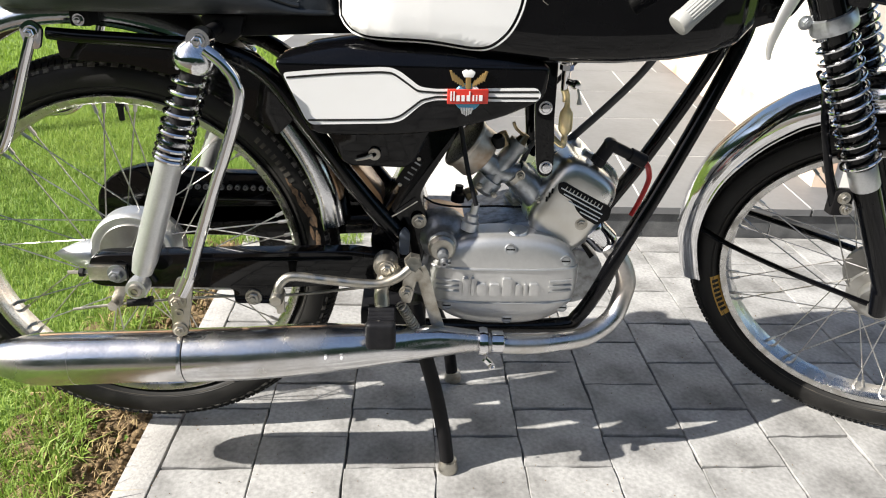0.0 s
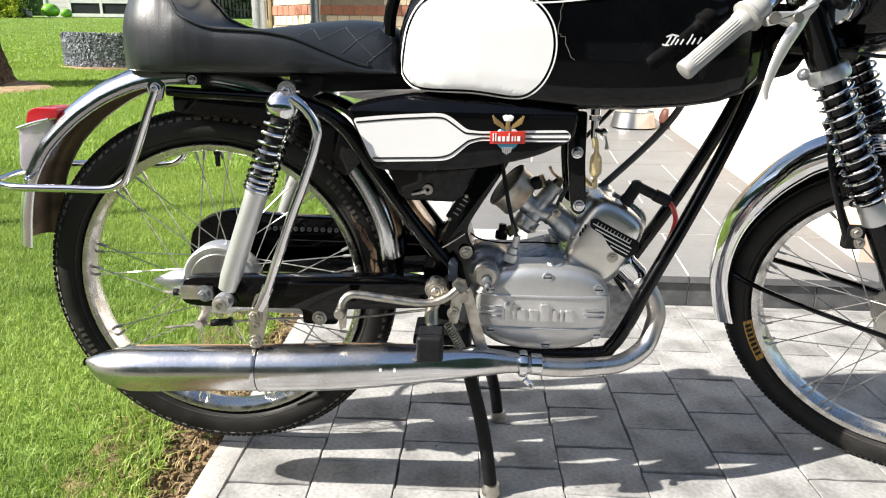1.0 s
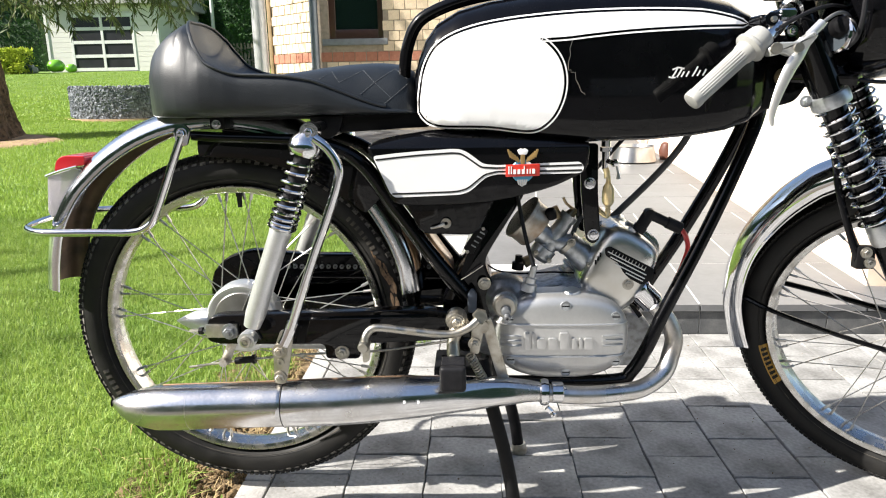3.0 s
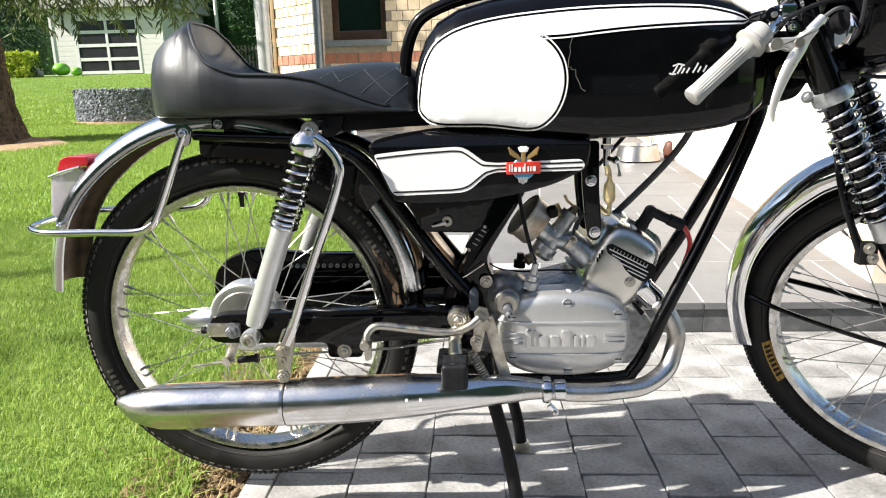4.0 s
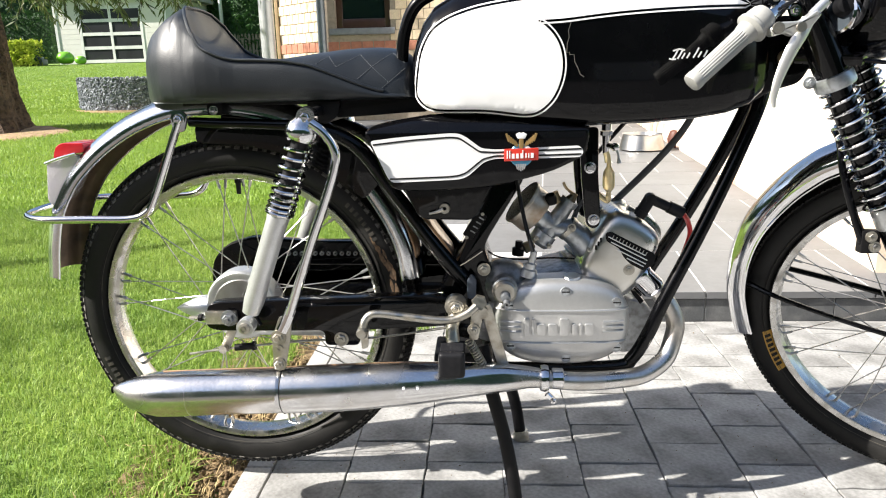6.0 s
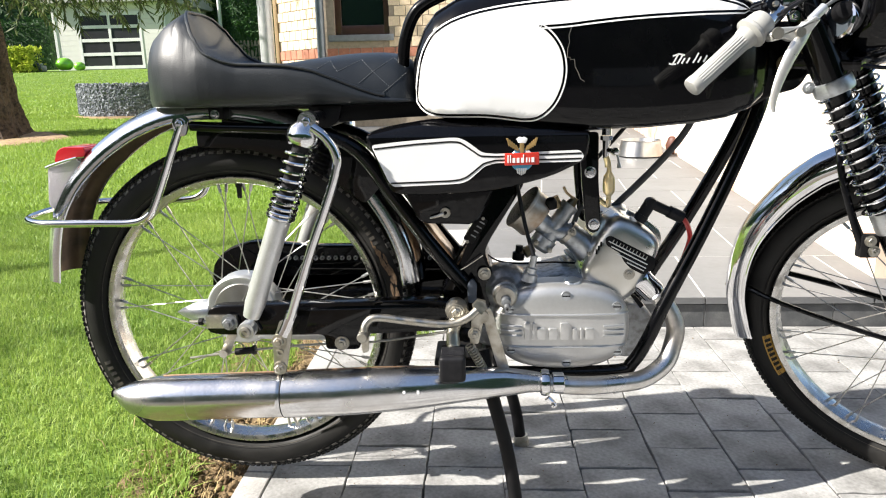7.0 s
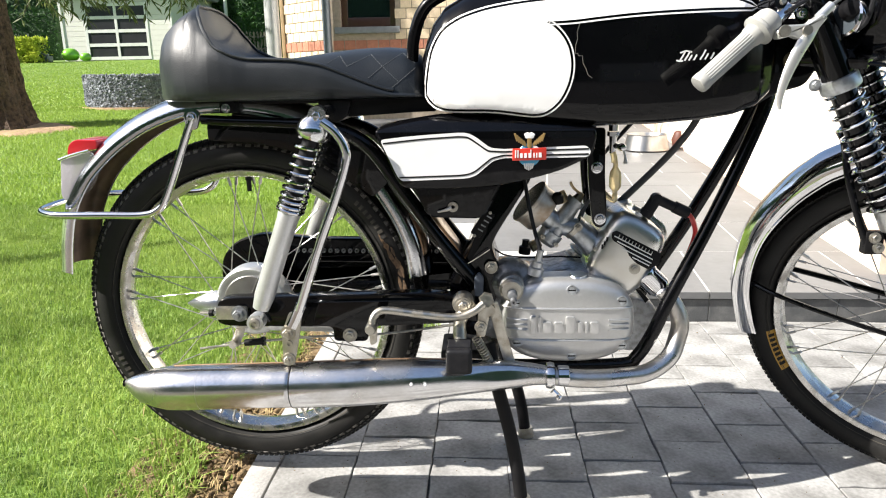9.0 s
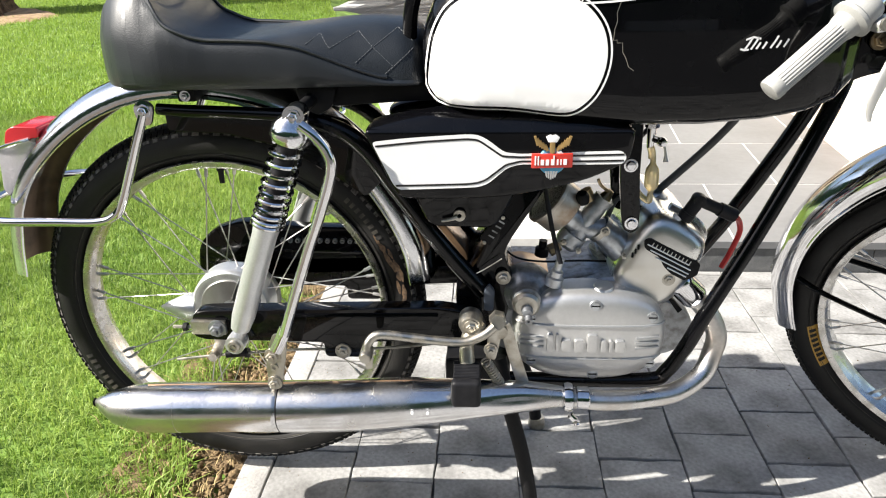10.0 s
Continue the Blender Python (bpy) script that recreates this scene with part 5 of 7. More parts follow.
# drum on the near side of the rear hub
part("brake_plate", join(lathe([(0, -0.0445), (0.050, -0.0440), (0.053, -0.0455), (0.0585, -0.0455), (0.0615, -0.042), (0.0625, -0.033), (0.0625, -0.01), (0, -0.01)], (RX + 0.004, YC, RZ + 0.018), seg=48), tube([(RX + 0.004, YC - 0.0448, RZ + 0.03), (RX + 0.024, YC - 0.0452, RZ + 0.068)], 0.0014, 6, 1)), SATIN, rear, "chromed brake drum cover")
part("drum_face", join(lathe([(0.013, -0.0462), (0.046, -0.0462), (0.047, -0.0452), (0.047, -0.043), (0.013, -0.043)], (RX + 0.004, YC, RZ + 0.018), seg=48, closed=True), tube([(RX + 0.006, YC - 0.0470, RZ + 0.030), (RX + 0.020, YC - 0.0470, RZ + 0.060)], 0.0010, 6, 1)), DRUM, rear, "turned grey drum face")
# chain case on the far side
CH = mir(-0.072)
case = part("chain_case", plate(rounded([(-0.095, 0.345), (-0.088, 0.395), (-0.060, 0.425), (-0.01, 0.440), (0.10, 0.430), (0.36, 0.428), (0.40, 0.40), (0.40, 0.362), (0.30, 0.352), (-0.06, 0.330)], 0.016), CH - 0.014, CH + 0.012, 0.006, 3), BLACK, moped, "black chain case on the far side")
part("chain", join(*[lathe([(0.002, -0.003), (0.0042, -0.003), (0.0042, 0.003), (0.002, 0.003)], (0.06 + 0.0125 * k, CH - 0.018, 0.408 - 0.0001 * k), (0, 1, 0), 8, True) for k in range(22)]), OILY, case, "oily drive chain")
part("case_line", tube([(0.02, CH - 0.0155, 0.388), (0.36, CH - 0.0155, 0.384)], 0.0022, 6, 1), BLACK, case)
part("stand_strut", tube([(0.232, CH + 0.02, 0.53), (0.20, CH + 0.02, 0.43)], 0.006, 8, 1), BLACK, moped)


# ---- rear shock absorbers
def shock(y, near):
    a, b = Vector((0.167, y, 0.671)), Vector((0.047, y, 0.347))
    d = (b - a).normalized()
    s = part("shock_absorber", join(lathe([(0, 0.152), (0.0165, 0.152), (0.0175, 0.158), (0.0165, 0.168), (0.0160, 0.30), (0.013, 0.322), (0, 0.322)], a, d, 28),
                                    lathe([(0, -0.011), (0.0135, -0.011), (0.0142, 0.0), (0.0135, 0.011), (0, 0.011)], b, (0, 1, 0), 24)), SATIN, moped, "rear shock absorber with satin alloy lower tube and chrome spring", angle=40)
    part("shock_cap", join(lathe([(0, -0.006), (0.012, -0.004), (0.0165, 0.006), (0.0225, 0.013), (0.0258, 0.020), (0.0262, 0.030), (0.0225, 0.036), (0, 0.036)], a, d, 28), lathe([(0, -0.013), (0.0135, -0.013), (0.015, 0.0), (0.0135, 0.013), (0, 0.013)], a, (0, 1, 0), 24)), GUARD, s, "hazy chrome upper cap")
    part("shock_spring", coil(a + d * 0.037, a + d * 0.153, 0.0195, 0.0031, 10.2, squeeze=1.35), CHROME, s, "chrome coil spring")
    part("shock_sleeve", lathe([(0, 0.03), (0.0125, 0.03), (0.0125, 0.153), (0, 0.153)], a, d, 20), RUBBER_SOFT, s, "black inner sleeve")
    sgn_ = -1 if near else 1
    part("shock_bolt", bolt(a + Vector((0, sgn_ * 0.013, 0)), 0.0062, (0, sgn_, 0)), CHROME, s)
    part("shock_bolt", join(lathe([(0.005, 0.005), (0.0085, 0.004), (0.0092, 0.0), (0.005, 0.0)], b + Vector((0, sgn_ * 0.011, 0)), (0, sgn_, 0), 20, True), bolt(b + Vector((0, sgn_ * 0.010, 0)), 0.0065, (0, sgn_, 0), 0.004, False)), STEEL, s)
    return s


shock(-0.125, True)
shock(mir(-0.125), False)
part("shock_mount", join(plate(rounded([(0.150, 0.690), (0.158, 0.664), (0.178, 0.654), (0.197, 0.664), (0.205, 0.690)], 0.006), -0.062, mir(-0.062), 0.003), tube([(0.170, -0.118, 0.675), (0.170, mir(-0.118), 0.675)], 0.008, 14, 1)), BLACK_DULL, moped)
# silencer stay: bent chrome rod and a flat strap
part("silencer_stay", join(tube([(0.176, -0.142, 0.662), (0.192, -0.145, 0.650), (0.206, -0.145, 0.628), (0.208, -0.145, 0.604), (0.188, -0.145, 0.545), (0.165, -0.145, 0.487), (0.123, -0.145, 0.372)], 0.0072, 12, 5),
                           tube([(0.126, -0.145, 0.382), (0.116, -0.145, 0.360), (0.108, -0.145, 0.345)], 0.0085, 12, 3, ((0, 1, 0), 0.5))), CHROME, moped, "bent chrome stay rod")
part("stay_strap", join(plate(rounded([(0.103, 0.366), (0.124, 0.366), (0.118, 0.330), (0.106, 0.276), (0.088, 0.276), (0.089, 0.330)], 0.005), -0.136, -0.131, 0.001), bolt((0.100, -0.137, 0.332), 0.0085), bolt((0.098, -0.137, 0.287), 0.0075),
                        lathe([(0.003, 0.001), (0.006, 0.001), (0.006, -0.001), (0.003, -0.001)], (0.100, -0.137, 0.313), (0, -1, 0), 14, True)), STEEL, moped, "steel strap holding the silencer")

# ---- exhaust
MX = [-0.186, -0.183, -0.170, -0.154, -0.132, -0.11, -0.075, -0.048, 0.0, 0.092, 0.099, 0.100, 0.101, 0.184, 0.240, 0.29, 0.33, 0.40, 0.456, 0.49, 0.512]
MR = [0.003, 0.006, 0.016, 0.0255, 0.032, 0.0365, 0.0375, 0.0375, 0.0372, 0.0370, 0.0370, 0.0360, 0.0378, 0.0378, 0.0374, 0.0358, 0.0330, 0.0275, 0.0228, 0.0180, 0.0155]
MZ = [0.2370, 0.2370, 0.2330, 0.2300, 0.2295, 0.2295, 0.2305, 0.2320, 0.2340, 0.2370, 0.2372, 0.2373, 0.2373, 0.2405, 0.2435, 0.2455, 0.2465, 0.2490, 0.2505, 0.2500, 0.2480]
loops = []
stations = sorted(set(MX + [round(0.37 + 0.01 * k, 3) for k in range(13)]))
for x in stations:
    r, z = interp(MX, MR, x), interp(MX, MZ, x)
    ring = []
    for k in range(48):
        a = 2 * math.pi * k / 48
        off = abs((a - radians(160) + math.pi) % (2 * math.pi) - math.pi)
        rr = r - 0.0030 * math.exp(-((x - 0.440) / 0.050) ** 2 - (off / 0.40) ** 2)     # shallow hollow shaped in to imitate a long dark reflection
        ring.append((x, -0.125 + 0.022 * max(0, (x - 0.2) / 0.3) + rr * math.cos(a), z + rr * math.sin(a)))
    loops.append(ring)
silencer = part("silencer", rings(loops), SILENCER, moped, "long chromed silencer with a tapered tail, lightly stained", angle=50)
part("silencer_tail", lathe([(0.0, 0.001), (0.004, 0.001), (0.0065, 0.0), (0.004, -0.004), (0, -0.004)], (-0.1865, -0.125, 0.237), (-1, 0, 0), 20), BLACK_DULL, silencer)
part("silencer_seam", lathe([(0.0372, -0.0012), (0.0384, 0), (0.0372, 0.0012)], (0.1005, -0.125, 0.2373), (1, 0, 0.03), 40), BLACK_DULL, silencer)
part("silencer_seam", lathe([(0.0368, -0.0005), (0.0378, 0), (0.0368, 0.0005)], (-0.052, -0.125, 0.2316), (1, 0, 0.03), 40), STEEL, silencer)
part("silencer_top_seam", tube([(-0.10, -0.121, 0.2670), (0.09, -0.121, 0.2745), (0.25, -0.119, 0.281), (0.36, -0.112, 0.279)], 0.0014, 6, 4), BRONZE, silencer, "brown stained top seam")
part("silencer_rivet", join(*[lathe([(0, 0.002), (0.0022, 0.001), (0.0025, -0.001), (0, -0.001)], (x, -0.1565, 0.2545), (0, -1, 0.4), 8) for x in (0.296, 0.318)]), WHITE, silencer)
pipe = part("exhaust_pipe", tube([(0.505, -0.103, 0.2475), (0.575, -0.1, 0.241), (0.632, -0.09, 0.24), (0.681, -0.075, 0.242), (0.719, -0.058, 0.262), (0.734, -0.045, 0.292), (0.738, -0.040, 0.318), (0.728, -0.036, 0.345), (0.708, -0.034, 0.372)], 0.0148, 20, 8), PIPE, moped, "bent chrome exhaust pipe with heat stains")
part("pipe_clamp", join(lathe([(0.016, -0.008), (0.0205, -0.006), (0.022, 0), (0.0205, 0.006), (0.016, 0.008)], (0.518, -0.103, 0.2478), (1, 0, 0), 28), lathe([(0.0155, -0.008), (0.0165, -0.007), (0.0165, 0.009), (0.0155, 0.010)], (0.538, -0.103, 0.2477), (1, 0, 0), 28),
                        tube([(0.521, -0.120, 0.229), (0.529, -0.121, 0.221)], 0.005, 10, 1), bolt((0.530, -0.123, 0.220), 0.0055, (0.3, -1, -0.3), 0.005, False)), CHROME, pipe, "exhaust clamp with bolt")
part("pipe_flange", lathe([(0, 0.0), (0.022, 0.0), (0.0225, 0.004), (0.0205, 0.008), (0.0205, 0.034), (0.018, 0.040), (0, 0.04)], (0.678, -0.020, 0.398), (0.72, -0.05, -0.69), 24), CHROME, pipe, "finned exhaust flange nut")

# ---- engine
def oval(cx, cz, a, b, n=48, p=2.6):
    out = []
    for k in range(n):
        t = 2 * math.pi * k / n
        c, s = math.cos(t), math.sin(t)
        out.append((cx + a * abs(c) ** (2 / p) * (1 if c > 0 else -1), cz + b * abs(s) ** (2 / p) * (1 if s > 0 else -1)))
    return out


EC = (0.5465, 0.354)
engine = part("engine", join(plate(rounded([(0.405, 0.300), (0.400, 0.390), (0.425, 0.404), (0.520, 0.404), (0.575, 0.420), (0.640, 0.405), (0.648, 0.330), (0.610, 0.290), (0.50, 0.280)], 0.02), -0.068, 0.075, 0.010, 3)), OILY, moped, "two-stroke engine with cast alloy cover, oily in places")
loops = []
for f, y in ((1.0, -0.062), (1.0, -0.090), (0.985, -0.0975), (0.95, -0.1035), (0.88, -0.1085), (0.74, -0.1125), (0.5, -0.1150), (0.25, -0.1160)):
    loops.append([(x, y, z) for x, z in oval(EC[0], EC[1], 0.1025 * f, 0.0715 * f)])
cover = part("engine_cover", rings(loops), ALLOY, engine, "domed cast alloy clutch cover with raised ribs", angle=60)


def cover_y(x, z):
    c, s = abs((x - EC[0]) / 0.1025), abs((z - EC[1]) / 0.0715)
    r = (c ** 2.6 + s ** 2.6) ** (1 / 2.6)
    return interp([0.25, 0.5, 0.74, 0.88, 0.95, 0.985, 1.0], [-0.1160, -0.1150, -0.1125, -0.1085, -0.1035, -0.0975, -0.090], r)


for zz in (0.3785, 0.3255):
    half = 0.1025 * (1 - (abs(zz - EC[1]) / 0.0715) ** 2.6) ** (1 / 2.6) * 0.985
    part("cover_rib", tube([(x, cover_y(x, zz) - 0.0006, zz) for x in np.linspace(EC[0] - half, EC[0] + half, 30)], 0.0019, 8, 1), ALLOY, cover)
for sx in (-1, 1):
    for zz in (0.3600, 0.3520, 0.3440):
        x0, x1 = (0.4545, 0.4855) if sx < 0 else (0.6065, 0.6375)
        part("cover_bar", tube([(x, cover_y(x, zz) - 0.0012, zz) for x in np.linspace(x0, x1, 10)], 0.0019, 8, 1), ALLOY, cover)
# raised mark as plain blocks
for k, (w_, h0, h1) in enumerate(((0.008, 0.338, 0.367), (0.004, 0.340, 0.367), (0.013, 0.340, 0.358), (0.013, 0.340, 0.358), (0.013, 0.340, 0.367), (0.007, 0.340, 0.358), (0.004, 0.340, 0.358), (0.013, 0.340, 0.358))):
    x0 = 0.4895 + (0, 0.0115, 0.019, 0.036, 0.053, 0.071, 0.082, 0.0895)[k]
    part("raised_mark", plate(rounded([(x0, h0), (x0 + w_, h0), (x0 + w_, h1), (x0, h1)], 0.003), cover_y(x0 + w_ / 2, 0.35) - 0.0058, -0.11, 0.0009, 2), ALLOY, cover)
for x, z in ((0.551, 0.4085), (0.6265, 0.390), (0.468, 0.386), (0.470, 0.319), (0.5535, 0.2985), (0.629, 0.3145)):
    yy = cover_y(x, z)
    sc = part("cover_screw", join(lathe([(0.0064, 0.001), (0.0076, 0.001), (0.0076, -0.010), (0.0064, -0.010)], (x, yy - 0.0005, z), (0, -1, 0), 20, True), lathe([(0, 0.0018), (0.0055, 0.0014), (0.0062, 0.0), (0.0062, -0.006), (0, -0.006)], (x, yy, z), (0, -1, 0), 18)), CARB, cover, "slotted screw")
    part("slot", box(x - 0.0055, x + 0.0055, yy - 0.0022, yy, z - 0.0009, z + 0.0009), BLACK_DULL, sc, smooth=False)
part("oil_plug", lathe([(0, 0.004), (0.012, 0.004), (0.0135, 0.002), (0.0135, -0.004), (0, -0.004)], (0.563, -0.088, 0.424), (0, -0.2, 1), 20), SATIN, cover, "filler plug")
CL = Vector((EC[0], -0.10, EC[1])) - ORIGIN[cover.name]
cover.matrix_basis = Matrix.Translation((-0.0033, 0, -0.012)) @ Matrix.Translation(CL) @ Matrix.Diagonal((1.045, 1, 1.0, 1)) @ Matrix.Translation(-CL)
# sprocket boss and starter shaft on the crankcase
boss = part("shaft_boss", lathe([(0.038, 0.0), (0.037, 0.012), (0.033, 0.022), (0.024, 0.028), (0.020, 0.034), (0.0195, 0.046), (0.016, 0.048), (0, 0.048)], (0.447, -0.060, 0.411), (0, -1, 0), 36), OILY, engine, "oily round boss")
part("shaft_ring", lathe([(0.0, 0.012), (0.015, 0.012), (0.0185, 0.008), (0.0195, -0.004), (0, -0.004)], (0.446, -0.104, 0.408), (0, -1, 0), 28), STEEL, boss, "bright ring nut")
part("shaft_end", join(lathe([(0, 0.010), (0.0065, 0.009), (0.0080, 0.004), (0.0080, -0.004), (0, -0.004)], (0.447, -0.117, 0.403), (0, -1, -0.1), 20), lathe([(0.002, 0.008), (0.0048, 0.008), (0.0056, 0.0), (0.002, 0.0)], (0.4485, -0.126, 0.396), (0, -1, -0.2), 16, True)), OILY, boss, "oily shaft end")
boss.matrix_basis = Matrix.Translation((0.008, 0, -0.012))
part("crankcase_top", join(plate(rounded([(0.455, 0.385), (0.452, 0.399), (0.48, 0.404), (0.51, 0.408), (0.57, 0.418), (0.60, 0.422), (0.60, 0.385)], 0.010), -0.050, 0.050, 0.006, 2)), OILY, engine)
part("crankcase_brown", plate(rounded([(0.430, 0.392), (0.432, 0.412), (0.452, 0.415), (0.495, 0.404), (0.505, 0.392)], 0.008), -0.030, 0.030, 0.004), BRONZE, engine, "brown stained casting")
part("cable_knob", join(lathe([(0, 0.0), (0.010, 0.0), (0.010, 0.012), (0.006, 0.014), (0.006, 0.024), (0, 0.024)], (0.478, -0.03, 0.434), (0.1, 0, 1), 14)), BLACK_DULL, engine)
part("clutch_pillar", join(lathe([(0, 0.0), (0.013, 0.0), (0.012, 0.012), (0.009, 0.014), (0.009, 0.022), (0.0055, 0.024), (0.0055, 0.042), (0, 0.044)], (0.492, -0.080, 0.412), (0.22, 0, 1), 20)), SATIN, engine, "bright cable adjuster")
part("clutch_cable", tube([(0.473, -0.055, 0.575), (0.478, -0.058, 0.545), (0.488, -0.070, 0.495), (0.500, -0.079, 0.452)], 0.0032, 8, 6), RUBBER_SOFT, moped, "black control cable")
part("ignition_wire", tube([(0.425, -0.04, 0.447), (0.445, -0.045, 0.436), (0.48, -0.045, 0.431), (0.53, -0.045, 0.433), (0.57, -0.04, 0.430)], 0.0016, 6, 6), BLACK_DULL, engine)
part("shift_block", join(plate(rounded([(0.396, 0.384), (0.409, 0.384), (0.4105, 0.414), (0.403, 0.424), (0.3955, 0.414)], 0.004), -0.108, -0.098, 0.002)), BOOT, engine, "blue-grey rubber cable boot")

# cylinder shroud with grille
shape = rounded([(0.572, 0.424), (0.597, 0.480), (0.616, 0.508), (0.632, 0.516), (0.652, 0.510), (0.682, 0.491), (0.700, 0.472), (0.6985, 0.452), (0.664, 0.384), (0.640, 0.366), (0.585, 0.380)], 0.014, 5)
loops = []
for f, y in ((0.97, mir(-0.07)), (1.0, mir(-0.06)), (1.0, -0.046), (0.985, -0.058), (0.95, -0.067), (0.88, -0.0740), (0.76, -0.0785), (0.6, -0.0810), (0.3, -0.0825)):
    loops.append([(0.637 + (x - 0.637) * f, y, 0.447 + (z - 0.447) * f) for x, z in shape])
shroud = part("cylinder_shroud", rings(loops), SHEET, engine, "brushed alloy cylinder shroud", angle=50)
lip = smooth2([(0.652, 0.512), (0.684, 0.4935), (0.702, 0.474), (0.7005, 0.452), (0.688, 0.425)], 4, False)
part("shroud_rim", tube([(x + 0.001, -0.030, z) for x, z in lip], 0.0052, 8, 1), SHEET, shroud)
gr = [(0.611, 0.481), (0.619, 0.4845), (0.689, 0.4475), (0.6865, 0.430), (0.670, 0.4215), (0.650, 0.4325), (0.640, 0.443), (0.6325, 0.457), (0.612, 0.4695)]
grille = part("grille", plate(rounded(gr, 0.004), -0.0835, -0.070, 0.0006), BLACK_DULL, shroud, "black cooling grille")
for k in range(4):
    o = k * 0.0085
    x0, z0 = 0.615 + 0.0045 * k + (0.004 if k > 1 else 0) + (0.012 if k > 2 else 0), 0.4765 - o - (0.003 if k > 1 else 0) - (0.006 if k > 2 else 0)
    ln = 0.066 - 0.002 * k if k < 2 else (0.052 if k == 2 else 0.03)
    part("grille_bar", tube([(x0, -0.0842, z0), (x0 + ln * 0.885, -0.0842, z0 - ln * 0.465)], 0.0010, 6, 1), SHEET, grille)
for k in range(11):
    x0, z0 = 0.6235 + 0.0052 * k, 0.4785 - 0.0027 * k
    part("grille_fin", tube([(x0, -0.0842, z0), (x0 - 0.0028, -0.0842, z0 - 0.0058)], 0.0008, 5, 1), SHEET, grille)
part("shroud_screw", join(bolt((0.649, -0.081, 0.4225), 0.0065, length=0.004)), STEEL, shroud)
part("shroud_slot", join(*[box(0.596 + 0.0035 * k, 0.5985 + 0.0035 * k, -0.0812, -0.079, 0.455 + 0.006 * k, 0.462 + 0.006 * k) for k in range(3)]), BLACK_DULL, shroud, smooth=False)
part("cylinder_head", join(lathe([(0, 0), (0.032, 0), (0.032, 0.012), (0.026, 0.018), (0, 0.018)], (0.632, YC, 0.494), (-0.25, 0, 1), 24)), SATIN, engine, "alloy cylinder head top")
part("barrel_fins", join(*[lathe([(0, -0.0015), (0.055, -0.0015), (0.056, 0), (0.055, 0.0015), (0, 0.0015)], (0.60 + 0.0075 * k, YC, 0.395 + 0.012 * k), (0.5, 0, 0.85), 24) for k in range(5)]), OILY, engine, "dark cylinder fins")
part("shroud_clip", plate([(0.656, 0.383), (0.666, 0.380), (0.680, 0.364), (0.674, 0.358)], -0.062, -0.05, 0.002), BLACK_DULL, engine)
part("flywheel_casing", lathe([(0, 0.0), (0.046, 0.0), (0.050, 0.006), (0.050, 0.08), (0, 0.085)], (0.664, -0.010, 0.302), (0, 1, 0), 32), OILY, engine, "dark round flywheel casing")
# engine enlarged about the camera's eye: sits deeper, looks the same from there
ENGINE_EYE = Vector((0.415, -1.147, 0.733)) - ORIGIN[moped.name]
engine.matrix_basis = Matrix.Translation(ENGINE_EYE) @ Matrix.Diagonal((1.036, 1.036, 1.036, 1)) @ Matrix.Translation(-ENGINE_EYE) @ engine.matrix_basis
# spark plug and cap
plug = part("spark_plug_cap", join(tube([(0.674, -0.02, 0.494), (0.692, -0.02, 0.525)], 0.0100, 12, 1), lathe([(0, -0.0098), (0.0085, -0.0085), (0.0100, 0.0), (0.0085, 0.0085), (0, 0.0098)], (0.6915, -0.02, 0.5240), (0, 1, 0), 14),
                                   tube([(0.690, -0.02, 0.5245), (0.738, -0.016, 0.5015)], [0.0085, 0.0080], 12, 1), tube([(0.722, -0.0175, 0.5095), (0.745, -0.0155, 0.4985)], 0.0100, 12, 1), tube([(0.676, -0.02, 0.498), (0.680, -0.02, 0.5045)], 0.0112, 12, 1)), RUBBER_SOFT, moped, "black right-angled spark plug cap")
part("plug_insulator", lathe([(0, 0.0), (0.009, 0.0), (0.009, 0.008), (0.007, 0.012), (0.007, 0.026), (0, 0.026)], (0.650, -0.02, 0.480), (0.65, 0, 0.75), 14), WHITE, plug, "white plug insulator")
part("ignition_lead", tube([(0.742, -0.012, 0.4995), (0.753, -0.004, 0.491), (0.766, 0.018, 0.474), (0.775, 0.036, 0.450), (0.767, 0.040, 0.415), (0.757, 0.038, 0.392)], 0.0042, 8, 6), RED_WIRE, moped, "red ignition lead")

# ---- carburettor and air filter
d_f = Vector((-0.76, -0.10, 0.64)).normalized()
carb = part("carburettor", join(tube([(0.603, -0.002, 0.432), (0.580, -0.002, 0.458), (0.566, -0.002, 0.470)], [0.022, 0.0215, 0.020], 18, 2), tube([(0.566, -0.002, 0.471), (0.535, -0.002, 0.478), (0.510, -0.002, 0.498)], [0.017, 0.016, 0.019], 16, 3),
                                tube([(0.520, -0.002, 0.455), (0.535, -0.002, 0.475), (0.560, -0.002, 0.512)], [0.017, 0.016, 0.013], 18, 3), tube([(0.560, -0.002, 0.512), (0.566, -0.002, 0.520)], 0.0155, 18, 1)), CARB, moped, "grey cast carburettor")
part("float_bowl", lathe([(0, 0.0), (0.015, 0.0), (0.020, 0.006), (0.020, 0.024), (0, 0.026)], (0.513, -0.004, 0.446), (0.55, 0, 0.8), 22), CARB, carb)
part("inlet_clamp", join(lathe([(0.0195, -0.004), (0.0215, -0.004), (0.0215, 0.004), (0.0195, 0.004)], (0.563, -0.002, 0.472), (0.7, 0, -0.6), 20, True), bolt((0.566, -0.026, 0.478), 0.005)), STEEL, carb)
